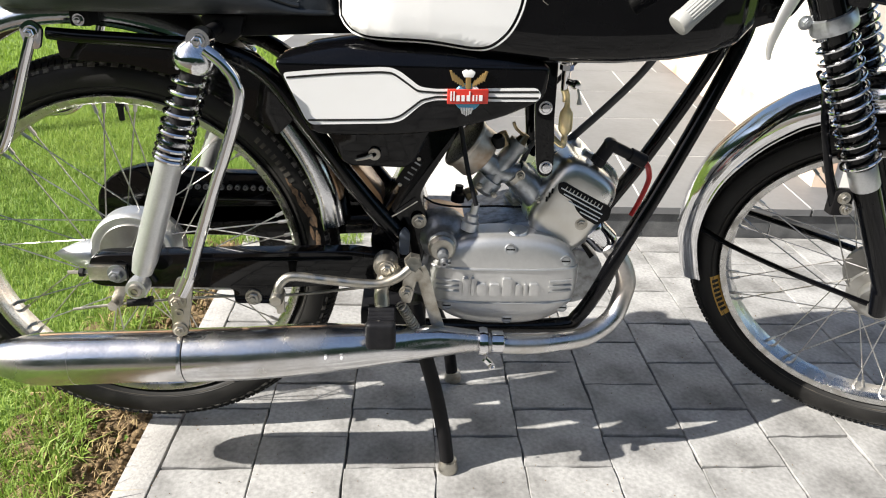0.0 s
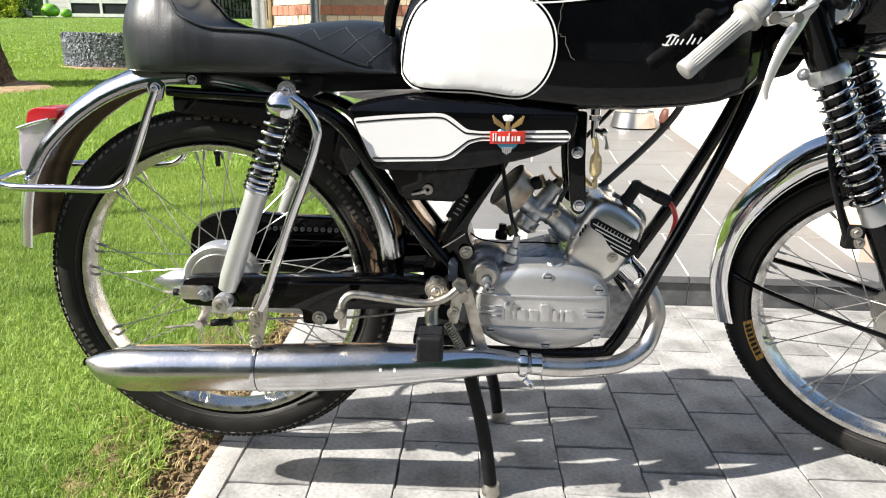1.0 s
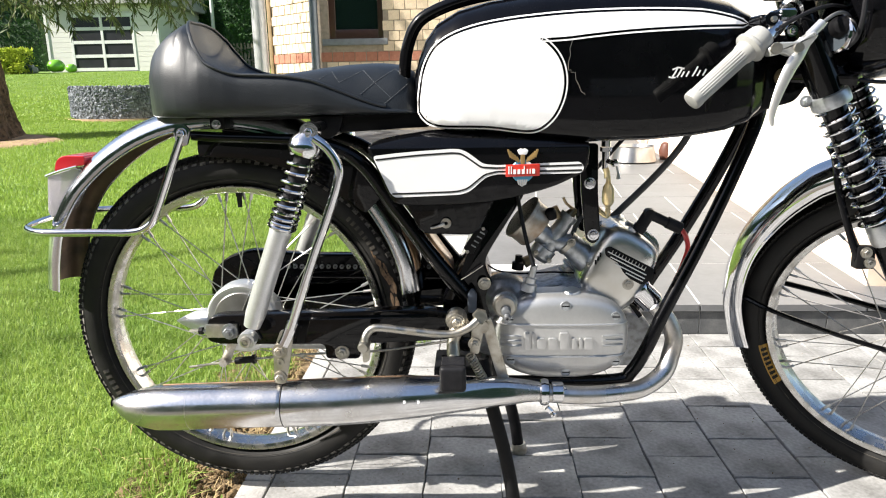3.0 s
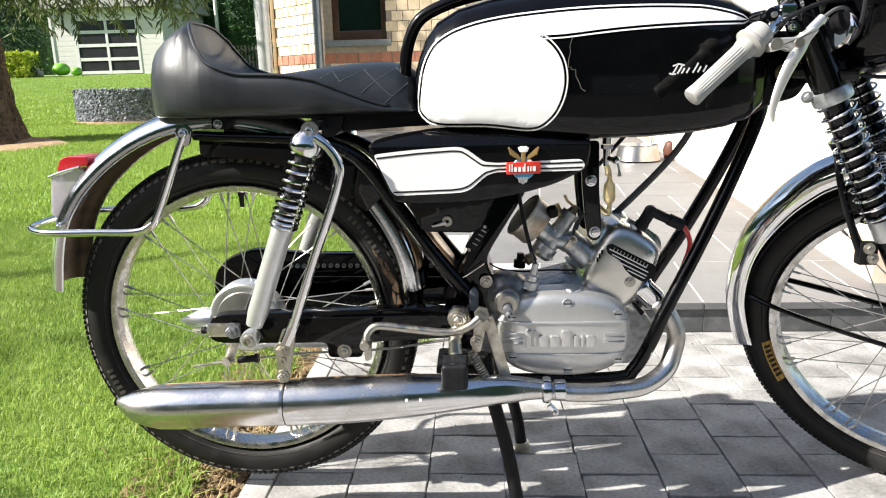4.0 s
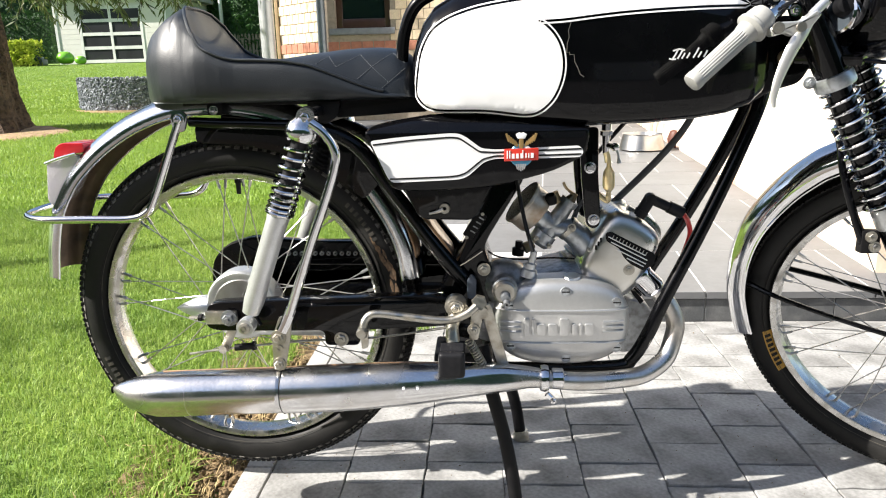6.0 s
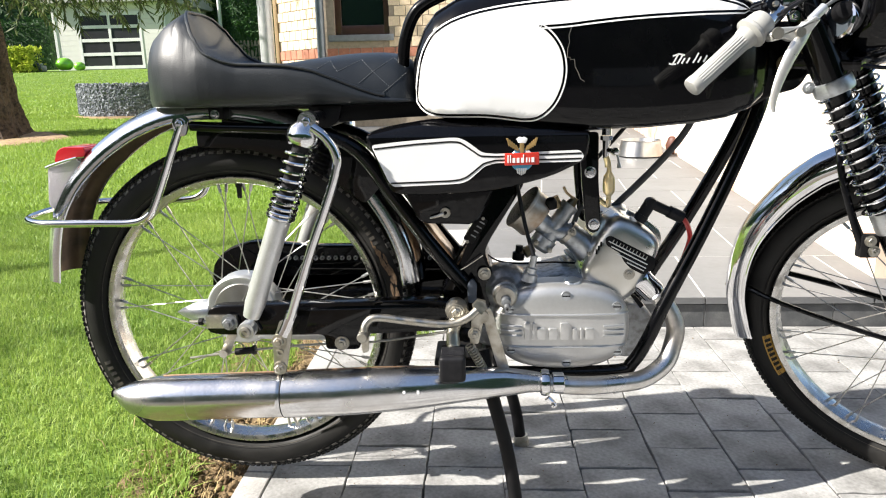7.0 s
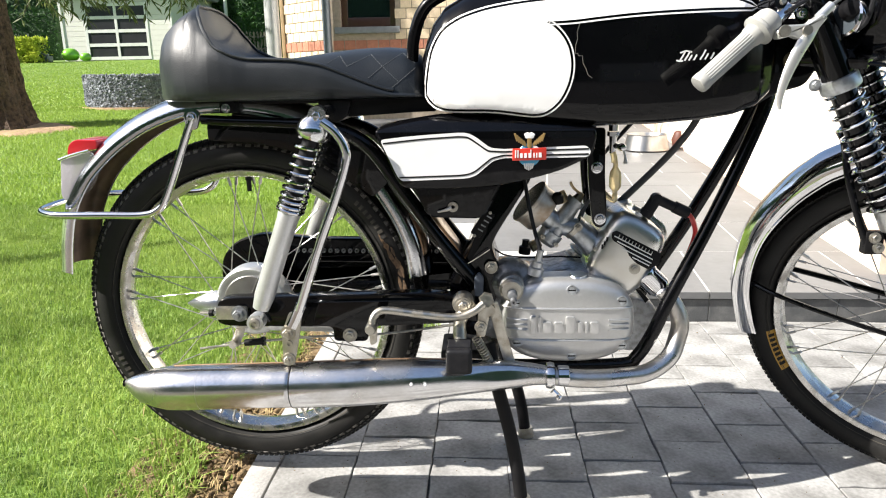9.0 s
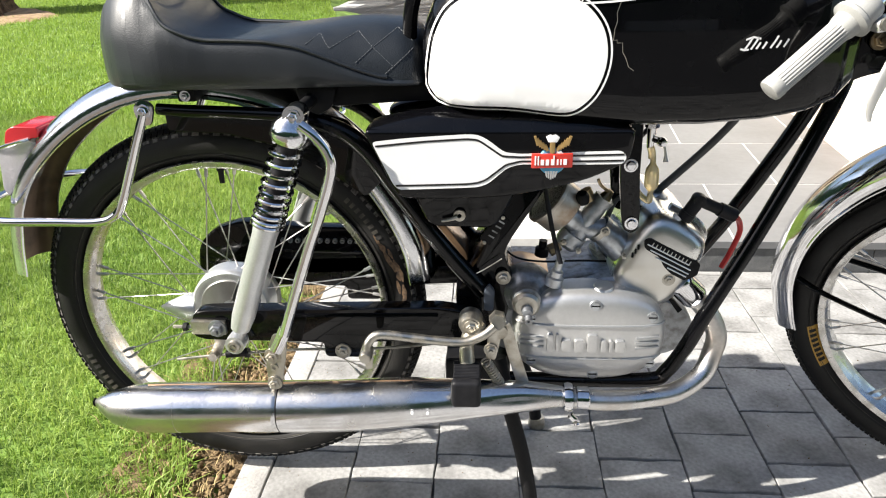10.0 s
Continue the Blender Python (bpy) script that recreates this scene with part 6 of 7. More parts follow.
part("throttle_top", join(tube([(0.566, -0.002, 0.520), (0.574, -0.002, 0.531)], [0.009, 0.005], 12, 1), tube([(0.572, -0.004, 0.529), (0.558, -0.010, 0.541), (0.553, -0.012, 0.551)], 0.0024, 8, 2), tube([(0.545, -0.002, 0.516), (0.537, -0.002, 0.532)], 0.009, 10, 1)), BRASS, carb, "brass throttle adjuster")
part("choke_knob", lathe([(0, 0.0), (0.009, 0.0), (0.010, 0.01), (0.007, 0.016), (0, 0.016)], (0.534, -0.012, 0.517), (-0.2, -0.3, 1), 12), BLACK_DULL, carb)
for q in ((0.508, -0.026, 0.462), (0.530, -0.024, 0.448), (0.595, -0.026, 0.441)):
    part("bowl_screw", bolt(q, 0.0045, washer=False), STEEL, carb)
part("fuel_stub", tube([(0.505, -0.006, 0.447), (0.490, -0.010, 0.440)], [0.008, 0.010], 10, 1), BRASS, carb)
fa = Vector((0.516, 0.010, 0.492))
filt = part("air_filter", lathe([(0.016, -0.010), (0.020, 0.0), (0.0365, 0.005), (0.0388, 0.009), (0.0385, 0.033), (0.0405, 0.0345), (0.0410, 0.037), (0.0405, 0.0395), (0.0375, 0.0405), (0.0365, 0.037)], fa, d_f, 36), FILTER, moped, "round tin air filter with a mesh face")
part("filter_mesh", lathe([(0.0372, 0.0385), (0.030, 0.0412), (0.018, 0.0428), (0.0, 0.0435)], fa, d_f, 36), MESH, filt, "dark wire mesh")
tap = part("fuel_tap", join(tube([(0.618, -0.018, 0.655), (0.618, -0.018, 0.634)], 0.0075, 12, 1), lathe([(0, 0), (0.0095, 0), (0.0095, 0.007), (0, 0.007)], (0.618, -0.018, 0.626), (0, 0, 1), 6), tube([(0.618, -0.018, 0.628), (0.618, -0.018, 0.598)], [0.0065, 0.0048], 12, 1), tube([(0.618, -0.018, 0.611), (0.630, -0.028, 0.609)], 0.0045, 10, 1)), CHROME, moped, "small chromed fuel tap")
part("tap_knob", lathe([(0, 0.007), (0.0045, 0.006), (0.0065, 0.002), (0.0065, -0.003), (0, -0.004)], (0.6305, -0.030, 0.6085), (0.3, -1, 0), 18), CHROME, tap, "round chrome knob")
part("tap_lever", tube([(0.632, -0.034, 0.606), (0.635, -0.036, 0.594), (0.636, -0.036, 0.584)], [0.0017, 0.0017, 0.0036], 10, 3), LEVER, tap, "hanging tap lever")
ff = part("fuel_filter", lathe([(0, 0.0), (0.004, 0.0), (0.004, 0.008), (0.0088, 0.014), (0.0098, 0.018), (0.0098, 0.032), (0.0088, 0.040), (0.004, 0.048), (0.0035, 0.058), (0, 0.058)], (0.625, -0.018, 0.528), (-0.02, 0, 1), 16), AMBER, moped, "amber in-line fuel filter")
part("fuel_hose", tube([(0.618, -0.018, 0.600), (0.621, -0.018, 0.592), (0.622, -0.018, 0.583)], 0.0052, 10, 3), AMBER, ff, "yellowed fuel hose")
part("fuel_hose", join(tube([(0.625, -0.018, 0.532), (0.624, -0.015, 0.520), (0.612, -0.008, 0.528), (0.606, 0.0, 0.54)], 0.0045, 8, 5)), AMBER, ff, "yellowed fuel hose")
part("fuel_line", tube([(0.604, 0.012, 0.52), (0.585, 0.012, 0.512), (0.574, 0.010, 0.488), (0.566, 0.006, 0.470)], 0.0042, 8, 6), HOSE, moped, "grey fuel line")
part("cable_far", tube([(0.600, 0.05, 0.572), (0.63, 0.055, 0.605), (0.675, 0.06, 0.655)], 0.0035, 8, 4), RUBBER_SOFT, moped)
part("horn_cable", tube([(0.610, 0.055, 0.470), (0.66, 0.060, 0.515), (0.725, 0.065, 0.580), (0.765, 0.068, 0.630), (0.79, 0.07, 0.68)], 0.0060, 12, 5, ((0, 1, 0), 0.6)), HOSE, moped, "grey sleeved cable run")

# ---- kick lever, foot rest, stand
pedal = part("kick_lever", tube([(0.236, -0.150, 0.347), (0.238, -0.146, 0.360), (0.247, -0.142, 0.370), (0.262, -0.140, 0.3715), (0.300, -0.138, 0.366), (0.345, -0.136, 0.360), (0.372, -0.134, 0.359), (0.395, -0.130, 0.367), (0.410, -0.125, 0.378)], 0.0063, 12, 6), STEEL, moped, "bent steel foot lever")
part("lever_tip", join(lathe([(0, 0.022), (0.007, 0.022), (0.0088, 0.018), (0.0088, -0.004), (0, -0.004)], (0.2355, -0.140, 0.346), (0, -1, 0), 18), plate(rounded([(0.229, 0.350), (0.243, 0.348), (0.241, 0.315), (0.231, 0.312)], 0.004), -0.138, -0.134, 0.001)), STEEL, pedal)
part("lever_boss", join(lathe([(0, 0.024), (0.011, 0.024), (0.0125, 0.020), (0.0125, 0.0), (0, 0)], (0.4145, -0.098, 0.376), (0, -1, 0.25), 6), lathe([(0, 0.02), (0.010, 0.02), (0.010, 0.0), (0, 0.0)], (0.4185, -0.098, 0.364), (0, -1, 0), 18), plate(rounded([(0.402, 0.368), (0.422, 0.366), (0.412, 0.318), (0.398, 0.320)], 0.004), -0.116, -0.108, 0.0015), bolt((0.4055, -0.117, 0.336), 0.007)), STEEL, pedal, "zinc clamp with hexagon boss")
part("stand_link", tube([(0.422, -0.112, 0.374), (0.428, -0.110, 0.360), (0.437, -0.106, 0.325), (0.453, -0.096, 0.266)], 0.0088, 10, 4, ((0, 1, 0), 0.18)), STEEL, moped, "flat steel link")
rest = part("foot_rest", join(tube([(0.386, -0.098, 0.370), (0.380, -0.106, 0.362), (0.372, -0.114, 0.342), (0.3725, -0.122, 0.318)], [0.014, 0.013, 0.010, 0.011], 14, 3), lathe([(0, 0.03), (0.014, 0.028), (0.017, 0.018), (0.017, 0.0), (0, 0.0)], (0.377, -0.088, 0.371), (0, -1, 0), 24)), STEEL, moped, "alloy foot-rest arm")
part("rest_nut", bolt((0.378, -0.118, 0.372), 0.0075, length=0.005), STEEL, rest)
rubber = part("rest_rubber", join(box(0.3555, 0.3890, -0.172, -0.122, 0.283, 0.318, 0.008, 3), box(0.3520, 0.3925, -0.177, -0.160, 0.279, 0.3205, 0.008, 4), box(0.3530, 0.3915, -0.127, -0.119, 0.281, 0.320, 0.003, 2)), RUBBER_SOFT, rest, "ribbed black foot-rest rubber")
for k in range(9):
    y = -0.1315 - 0.0036 * k
    part("rubber_rib", box(0.3545, 0.3900, y - 0.0011, y + 0.0011, 0.285, 0.3202, 0.0007, 1), RUBBER_SOFT, rubber)
stand = part("centre_stand", join(tube([(0.418, -0.062, 0.288), (0.432, -0.078, 0.220), (0.452, -0.088, 0.145), (0.466, -0.094, 0.075), (0.474, -0.097, 0.014)], 0.0115, 14, 5), tube([(0.425, mir(-0.062), 0.288), (0.440, mir(-0.075), 0.215), (0.468, mir(-0.090), 0.14), (0.485, mir(-0.10), 0.075), (0.494, mir(-0.105), 0.014)], 0.0115, 14, 5),
                                  tube([(0.425, -0.070, 0.255), (0.43, mir(-0.070), 0.255)], 0.010, 12, 1)), BLACK_DULL, moped, "black tubular centre stand")
# added out of sight behind the silencer to block sun under the frame
part("shadow_plate", box(0.335, 0.430, YC - 0.050, YC + 0.045, 0.200, 0.256, 0.006), BLACK_DULL, stand, "hidden black plate, added to close a gap in the shadow")
part("stand_foot", join(lathe([(0, 0.0), (0.016, 0.0), (0.0165, 0.006), (0.013, 0.020), (0, 0.022)], (0.476, -0.098, 0.0), (0, 0, 1), 20)), STEEL, stand, "worn metal foot")
part("stand_foot", join(lathe([(0, 0.0), (0.016, 0.0), (0.0165, 0.006), (0.013, 0.020), (0, 0.022)], (0.496, mir(-0.105), 0.0), (0, 0, 1), 20)), STEEL, stand, "worn metal foot")
part("stand_spring", coil((0.398, -0.118, 0.318), (0.421, -0.104, 0.268), 0.0065, 0.0014, 11, 6, 14), STEEL, stand, "coiled return spring")

# ---- front fork
FD = Vector((0.443, 0, -0.897)).normalized()


def fork_leg(y):
    top = STEER @ Vector((HEAD.x + 0.040, y, 0.736)) + Vector((-0.016, 0, -0.009))
    leg = part("fork_leg", tube([top, top - FD * 0.135], 0.0228, 22, 1), BLACK, moped, "black telescopic fork leg with chrome spring")
    side = STEER.to_3x3() @ Vector((-1, -0.35, 0))
    ear = top + side * 0.034 + FD * 0.002
    part("fork_clamp", join(lathe([(0.022, -0.012), (0.0272, -0.011), (0.0282, -0.006), (0.0282, 0.006), (0.0272, 0.009), (0.022, 0.010)], top, FD, 30), tube([top + side * 0.02, ear], 0.0075, 10, 1), bolt(ear + Vector((0, -0.007, 0)), 0.0062)), CARB, leg, "dull grey spring collar with clamp bolt")
    part("fork_spring", coil(top + FD * 0.012, top + FD * 0.208, 0.0243, 0.0025, 11.5, squeeze=1.0), CHROME, leg, "chrome coil spring")
    part("fork_sleeve", lathe([(0, 0.0), (0.0182, 0.0), (0.0182, 0.215), (0, 0.215)], top, FD, 24), BLACK, leg, "black inner tube")
    part("fork_collar", lathe([(0, 0.206), (0.0180, 0.206), (0.0190, 0.209), (0.0190, 0.238), (0.0175, 0.242), (0, 0.242)], top, FD, 28), SATIN, leg, "satin alloy collar")
    part("fork_slider", tube([top + FD * 0.241, top + FD * 0.42], [0.0178, 0.0170], 20, 1), BLACK, leg)
    part("fork_end", tube([top + FD * 0.40, STEER @ Vector((FX, y * 0.85 + YC * 0.15, FZ))], [0.0155, 0.0125], 14, 1), BLACK, leg)
    return leg


fork_leg(YC - 0.09)
fork_leg(YC + 0.09)
part("guard_bracket", tube([(0.972, -0.010, 0.628), (0.966, -0.045, 0.612), (0.968, -0.062, 0.568), (0.988, -0.068, 0.505), (1.003, -0.072, 0.468), (1.012, -0.073, 0.45)], [0.005, 0.0055, 0.0055, 0.006, 0.008, 0.009], 10, 4, ((0, 1, 0), 0.6)), BLACK, moped, "black mudguard bracket")
part("bracket_plate", join(box(1.000, 1.028, -0.078, -0.060, 0.444, 0.480, 0.003), bolt((1.0125, -0.079, 0.471), 0.006), bolt((1.0195, -0.079, 0.455), 0.006)), BLACK_DULL, moped)
part("bracket_bolts", join(bolt((1.0125, -0.0795, 0.471), 0.0062), bolt((1.0195, -0.0795, 0.455), 0.0062)), STEEL, moped)
part("axle_plate", join(lathe([(0, -0.056), (0.028, -0.056), (0.030, -0.05), (0.030, -0.03), (0, -0.03)], (FX, YC, FZ), seg=24), bolt((FX, YC - 0.068, FZ), 0.011, length=0.010)), DRUM, fore, "alloy axle plate")
crown_bm = join(box(HEAD.x - 0.03, HEAD.x + 0.06, YC - 0.11, YC + 0.11, 0.752, 0.768, 0.004), box(HEAD.x - 0.08, HEAD.x + 0.01, YC - 0.11, YC + 0.11, 0.868, 0.884, 0.004))
crown_bm.transform(STEER)
part("fork_crown", crown_bm, BLACK, moped)

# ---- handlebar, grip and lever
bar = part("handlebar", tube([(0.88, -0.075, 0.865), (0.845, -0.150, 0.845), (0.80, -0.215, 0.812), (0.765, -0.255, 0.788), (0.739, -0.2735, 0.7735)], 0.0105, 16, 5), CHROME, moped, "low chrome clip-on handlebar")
g0, g1 = Vector((0.735, -0.275, 0.7705)), Vector((0.665, -0.295, 0.710))
gd = (g1 - g0).normalized()
gl = (g1 - g0).length
loops = []
gu = gd.orthogonal().normalized()
gw = gd.cross(gu)
for s, r in ((-0.006, 0.0185), (-0.004, 0.0208), (0.0, 0.0212), (0.003, 0.0150), (0.010, 0.0142), (0.014, 0.0126), (0.10 * gl + 0.01, 0.0124), (0.88 * gl, 0.0120), (0.91 * gl, 0.0127), (0.98 * gl, 0.0127), (gl, 0.0118), (gl + 0.001, 0.009)):
    ribbed = 0.014 < s < 0.87 * gl
    loops.append([g0 + gd * s + (gu * math.cos(2 * math.pi * k / 88) + gw * math.sin(2 * math.pi * k / 88)) * (0.91 * r - (0.0012 if ribbed and k % 4 < 2 else 0)) for k in range(88)])
part("grip", rings(loops), GRIP, bar, "pale grey ribbed plastic handlebar grip", angle=30)
part("twist_housing", lathe([(0, -0.024), (0.014, -0.024), (0.0160, -0.020), (0.0170, -0.012), (0.0170, -0.006), (0, -0.006)], g0, gd, 32), GRIP, bar, "pale grey twist-grip housing")
lever = part("brake_lever", join(tube([(0.796, -0.283, 0.778), (0.788, -0.287, 0.763), (0.778, -0.290, 0.745), (0.769, -0.292, 0.724), (0.763, -0.293, 0.704), (0.7615, -0.293, 0.690), (0.763, -0.293, 0.680)], [0.0080, 0.0082, 0.0074, 0.0062, 0.0050, 0.0036, 0.0020], 12, 5, ((0, 1, 0), 0.5)),
                                 plate(rounded([(0.752, 0.770), (0.764, 0.7765), (0.786, 0.777), (0.803, 0.789), (0.809, 0.784), (0.797, 0.768), (0.779, 0.760), (0.770, 0.764), (0.754, 0.760)], 0.003), -0.290, -0.274, 0.003, 3)), LEVER, bar, "polished alloy brake lever")
part("lever_pivot", join(lathe([(0, 0.003), (0.0055, 0.003), (0.006, 0), (0, 0)], (0.785, -0.293, 0.770), (0, -1, 0), 18), lathe([(0, 0.003), (0.0065, 0.003), (0.007, 0), (0, 0)], (0.7595, -0.293, 0.7695), (0, -1, 0), 18)), STEEL, lever)
part("cable_stop", tube([(0.800, -0.284, 0.784), (0.815, -0.280, 0.798)], 0.0055, 12, 1), SATIN, lever)
part("brake_cable", tube([(0.814, -0.280, 0.797), (0.835, -0.265, 0.808), (0.862, -0.235, 0.812), (0.90, -0.18, 0.808), (0.945, -0.12, 0.80), (0.975, -0.08, 0.79)], 0.0023, 8, 6), HOSE, bar, "grey brake cable")
part("throttle_cable", tube([(0.775, -0.262, 0.795), (0.81, -0.25, 0.812), (0.85, -0.225, 0.822), (0.90, -0.17, 0.822), (0.95, -0.10, 0.815)], 0.0024, 8, 6), RUBBER_SOFT, bar)
switch = part("switch_block", join(box(0.757, 0.786, -0.245, -0.205, 0.790, 0.812, 0.005, 3), lathe([(0, 0.0), (0.008, 0.0), (0.008, 0.012), (0, 0.012)], (0.766, -0.246, 0.803), (0, -1, 0.2), 14)), BLACK, bar, "black handlebar switch")
part("switch_lid", box(0.778, 0.800, -0.250, -0.210, 0.800, 0.818, 0.005, 3), CHROME, switch, "chrome switch lid")
part("switch_button", lathe([(0, 0.004), (0.003, 0.004), (0.004, 0), (0, 0)], (0.768, -0.258, 0.8045), (0, -1, 0.2), 12), STEEL, switch)
dial = part("instrument", lathe([(0, 0.004), (0.022, 0.004), (0.025, 0.008), (0.028, 0.006), (0.029, 0.0), (0.027, -0.006), (0.018, -0.012), (0, -0.014)], (0.927, -0.088, 0.795), (-0.90, -0.42, 0.12), 36), CHROME, moped, "round chrome instrument")
part("dial_glass", lathe([(0, 0.0060), (0.018, 0.0056), (0.0235, 0.0050), (0.0235, 0.003), (0, 0.003)], (0.927, -0.088, 0.795), (-0.90, -0.42, 0.12), 32), MIRROR_GLASS, dial, "dark domed glass")
part("bar_clamp", join(lathe([(0.0105, -0.009), (0.015, -0.009), (0.015, 0.009), (0.0105, 0.009)], (0.815, -0.200, 0.822), (0.6, 0.7, 0.35), 18, True), bolt((0.806, -0.222, 0.793), 0.005)), CHROME, bar)
# bar group scaled about the camera's eye point to keep its outline in view
BAR_EYE = Vector((0.417, -1.149, 0.730)) - ORIGIN[moped.name]
bar.matrix_basis = Matrix.Translation(BAR_EYE) @ Matrix.Diagonal((1.13, 1.13, 1.13, 1)) @ Matrix.Translation(-BAR_EYE)
back = STEER.inverted()


def across(q):
    """The matching place on the far side of the turned steering."""
    p = back @ Vector(q)
    p.y = mir(p.y)
    return STEER @ p


far_bar = part("handlebar", tube([across(q) for q in ((0.88, -0.075, 0.865), (0.845, -0.150, 0.845), (0.80, -0.215, 0.812), (0.735, -0.290, 0.762))], 0.0105, 14, 5), CHROME, moped)
part("grip", tube([across(g0), across(g1)], 0.0155, 16, 1), GRIP, far_bar, "pale grey plastic handlebar grip")

# ---- head fairing and instrument
loops = []
for x, z0, z1, w in ((0.952, 0.735, 0.93, 0.125), (0.965, 0.728, 0.95, 0.138), (1.00, 0.728, 0.965, 0.145), (1.06, 0.735, 0.97, 0.142), (1.12, 0.75, 0.955, 0.128), (1.17, 0.775, 0.93, 0.10), (1.20, 0.80, 0.90, 0.06)):
    zc, hh = (z0 + z1) / 2, (z1 - z0) / 2
    loops.append([(x, YC - w * (1 if math.cos(a) > 0 else -1) * abs(math.cos(a)) ** 0.75, zc + hh * (1 if math.sin(a) > 0 else -1) * abs(math.sin(a)) ** 0.75) for a in [2 * math.pi * k / 32 for k in range(32)]])
fairing = part("fairing", rings(loops), BLACK, moped, "black headlamp fairing", angle=50)
part("fairing_trim", tube([(0.955, -0.09, 0.7335), (1.00, -0.095, 0.7285), (1.06, -0.093, 0.735), (1.12, -0.08, 0.75)], 0.003, 8, 4), BLACK, fairing, "black edge trim")
part("stem_cap", join(lathe([(0, 0.012), (0.010, 0.010), (0.014, 0.004), (0.015, -0.004), (0, -0.004)], (0.925, -0.098, 0.806), (-0.35, -1, 0.1), 28)), BLACK_DULL, moped, "small black cap")
part("wire_loom", tube([(0.944, -0.12, 0.840), (0.943, -0.12, 0.813), (0.939, -0.115, 0.787), (0.928, -0.10, 0.773)], 0.0035, 8, 5), RUBBER_SOFT, moped)

# ---------------------------------------------------------------- garden
def leaf_cloud(name, spots, size, ratio, material, label, category, rnd, parent=None, at=(0, 0, 0), kind=""):
    """Many small bent leaves: spots are (place, way) pairs; one mesh of leaf blades."""
    verts, faces = [], []
    for p, d in spots:
        d = Vector(d).normalized()
        s = d.orthogonal().normalized()
        s = Matrix.Rotation(rnd.uniform(0, 6.28), 3, d) @ s
        L = size * rnd.uniform(0.7, 1.3)
        W = L * ratio
        n = d.cross(s) * L * rnd.uniform(-0.12, 0.12)
        i = len(verts)
        p = Vector(p)
        verts += [p, p + d * L * 0.45 + s * W / 2 + n, p + d * L - n * 0.5, p + d * L * 0.45 - s * W / 2 + n]
        faces += [(i, i + 1, i + 2, i + 3)]
    o = Vector(at)
    me = bpy.data.meshes.new(name)
    me.from_pydata([tuple(v - o) for v in verts], [], faces)
    me.materials.append(material)
    ob = new(name, me)
    if parent:
        ob.parent = parent
    else:
        ob.location = at
        tagged(ob, label, category, "", kind)
    return ob


def tree(x, y, radius, height, crown_r, seed, label, n_twigs=420, per=26, droop=True, low=2.6):
    rnd = random.Random(seed)
    z0 = lawn_z(x, y)
    t = thing("tree", (x, y, z0), label, "tree")
    # trunk with a flared, furrowed foot
    loops = []
    HS = [-0.15, 0.0, 0.08, 0.2, 0.45, 0.9, 1.5, 2.2, 3.0, height * 0.6]
    FS = [1.65, 1.45, 1.28, 1.14, 1.05, 1.0, 0.97, 0.93, 0.8, 0.5]
    heights = [-0.15 + 0.035 * i for i in range(60)] + HS[7:]
    for h in heights:
        f = interp(HS, FS, h)
        loop = []
        for k in range(90):
            a = 2 * math.pi * k / 90
            ridge = abs(noise.noise((math.cos(a) * 7, math.sin(a) * 7, h * 1.6 + seed)))
            rr = radius * f * (1 + 0.07 * math.sin(5 * a + seed) * (1.6 if h < 0.3 else 1) + 0.04 * math.sin(11 * a + h) + 0.03 * noise.noise((math.cos(a) * 3, math.sin(a) * 3, h * 2)) + 0.22 * ridge + 0.05 * noise.noise((math.cos(a) * 22, math.sin(a) * 22, h * 9)))
            loop.append((x + rr * math.cos(a) - 0.04 * h, y + rr * math.sin(a), z0 + h))
        loops.append(loop)
    part("trunk", rings(loops), BARK, t, "furrowed brown bark")
    top = Vector((x - 0.04 * 3, y, z0 + low))
    spots = []
    limbs = []
    for i in range(9):
        a = 2 * math.pi * i / 9 + rnd.uniform(-.3, .3)
        r = crown_r * rnd.uniform(0.6, 1.0)
        e = Vector((x + r * math.cos(a), y + r * math.sin(a), z0 + height * rnd.uniform(0.7, 0.95)))
        m = top.lerp(e, 0.5) + Vector((0, 0, 0.5))
        limbs.append(tube([top, m, e], [radius * 0.38, radius * 0.2, 0.02], 8, 5))
        for j in range(n_twigs // 9):
            b = m.lerp(e, rnd.uniform(-0.3, 1.1)) + Vector((rnd.gauss(0, .55), rnd.gauss(0, .55), rnd.gauss(0, .35)))
            ln = rnd.uniform(0.5, 1.5) if droop else rnd.uniform(0.3, 0.7)
            way = Vector((rnd.gauss(0, .3), rnd.gauss(0, .3), -1 if droop else rnd.gauss(0, .5))).normalized()
            for k in range(per):
                q = b + way * ln * k / per + Vector((rnd.gauss(0, .05), rnd.gauss(0, .05), 0))
                spots.append((q, way + Vector((rnd.gauss(0, .6), rnd.gauss(0, .6), rnd.gauss(0, .25)))))
    part("limbs", join(*limbs), BARK, t)
    leaf_cloud("crown", spots, 0.085, 0.2, LEAVES, "", "", rnd, t, (x, y, z0))
    return t


GZ = lawn_z(0, 26.6)


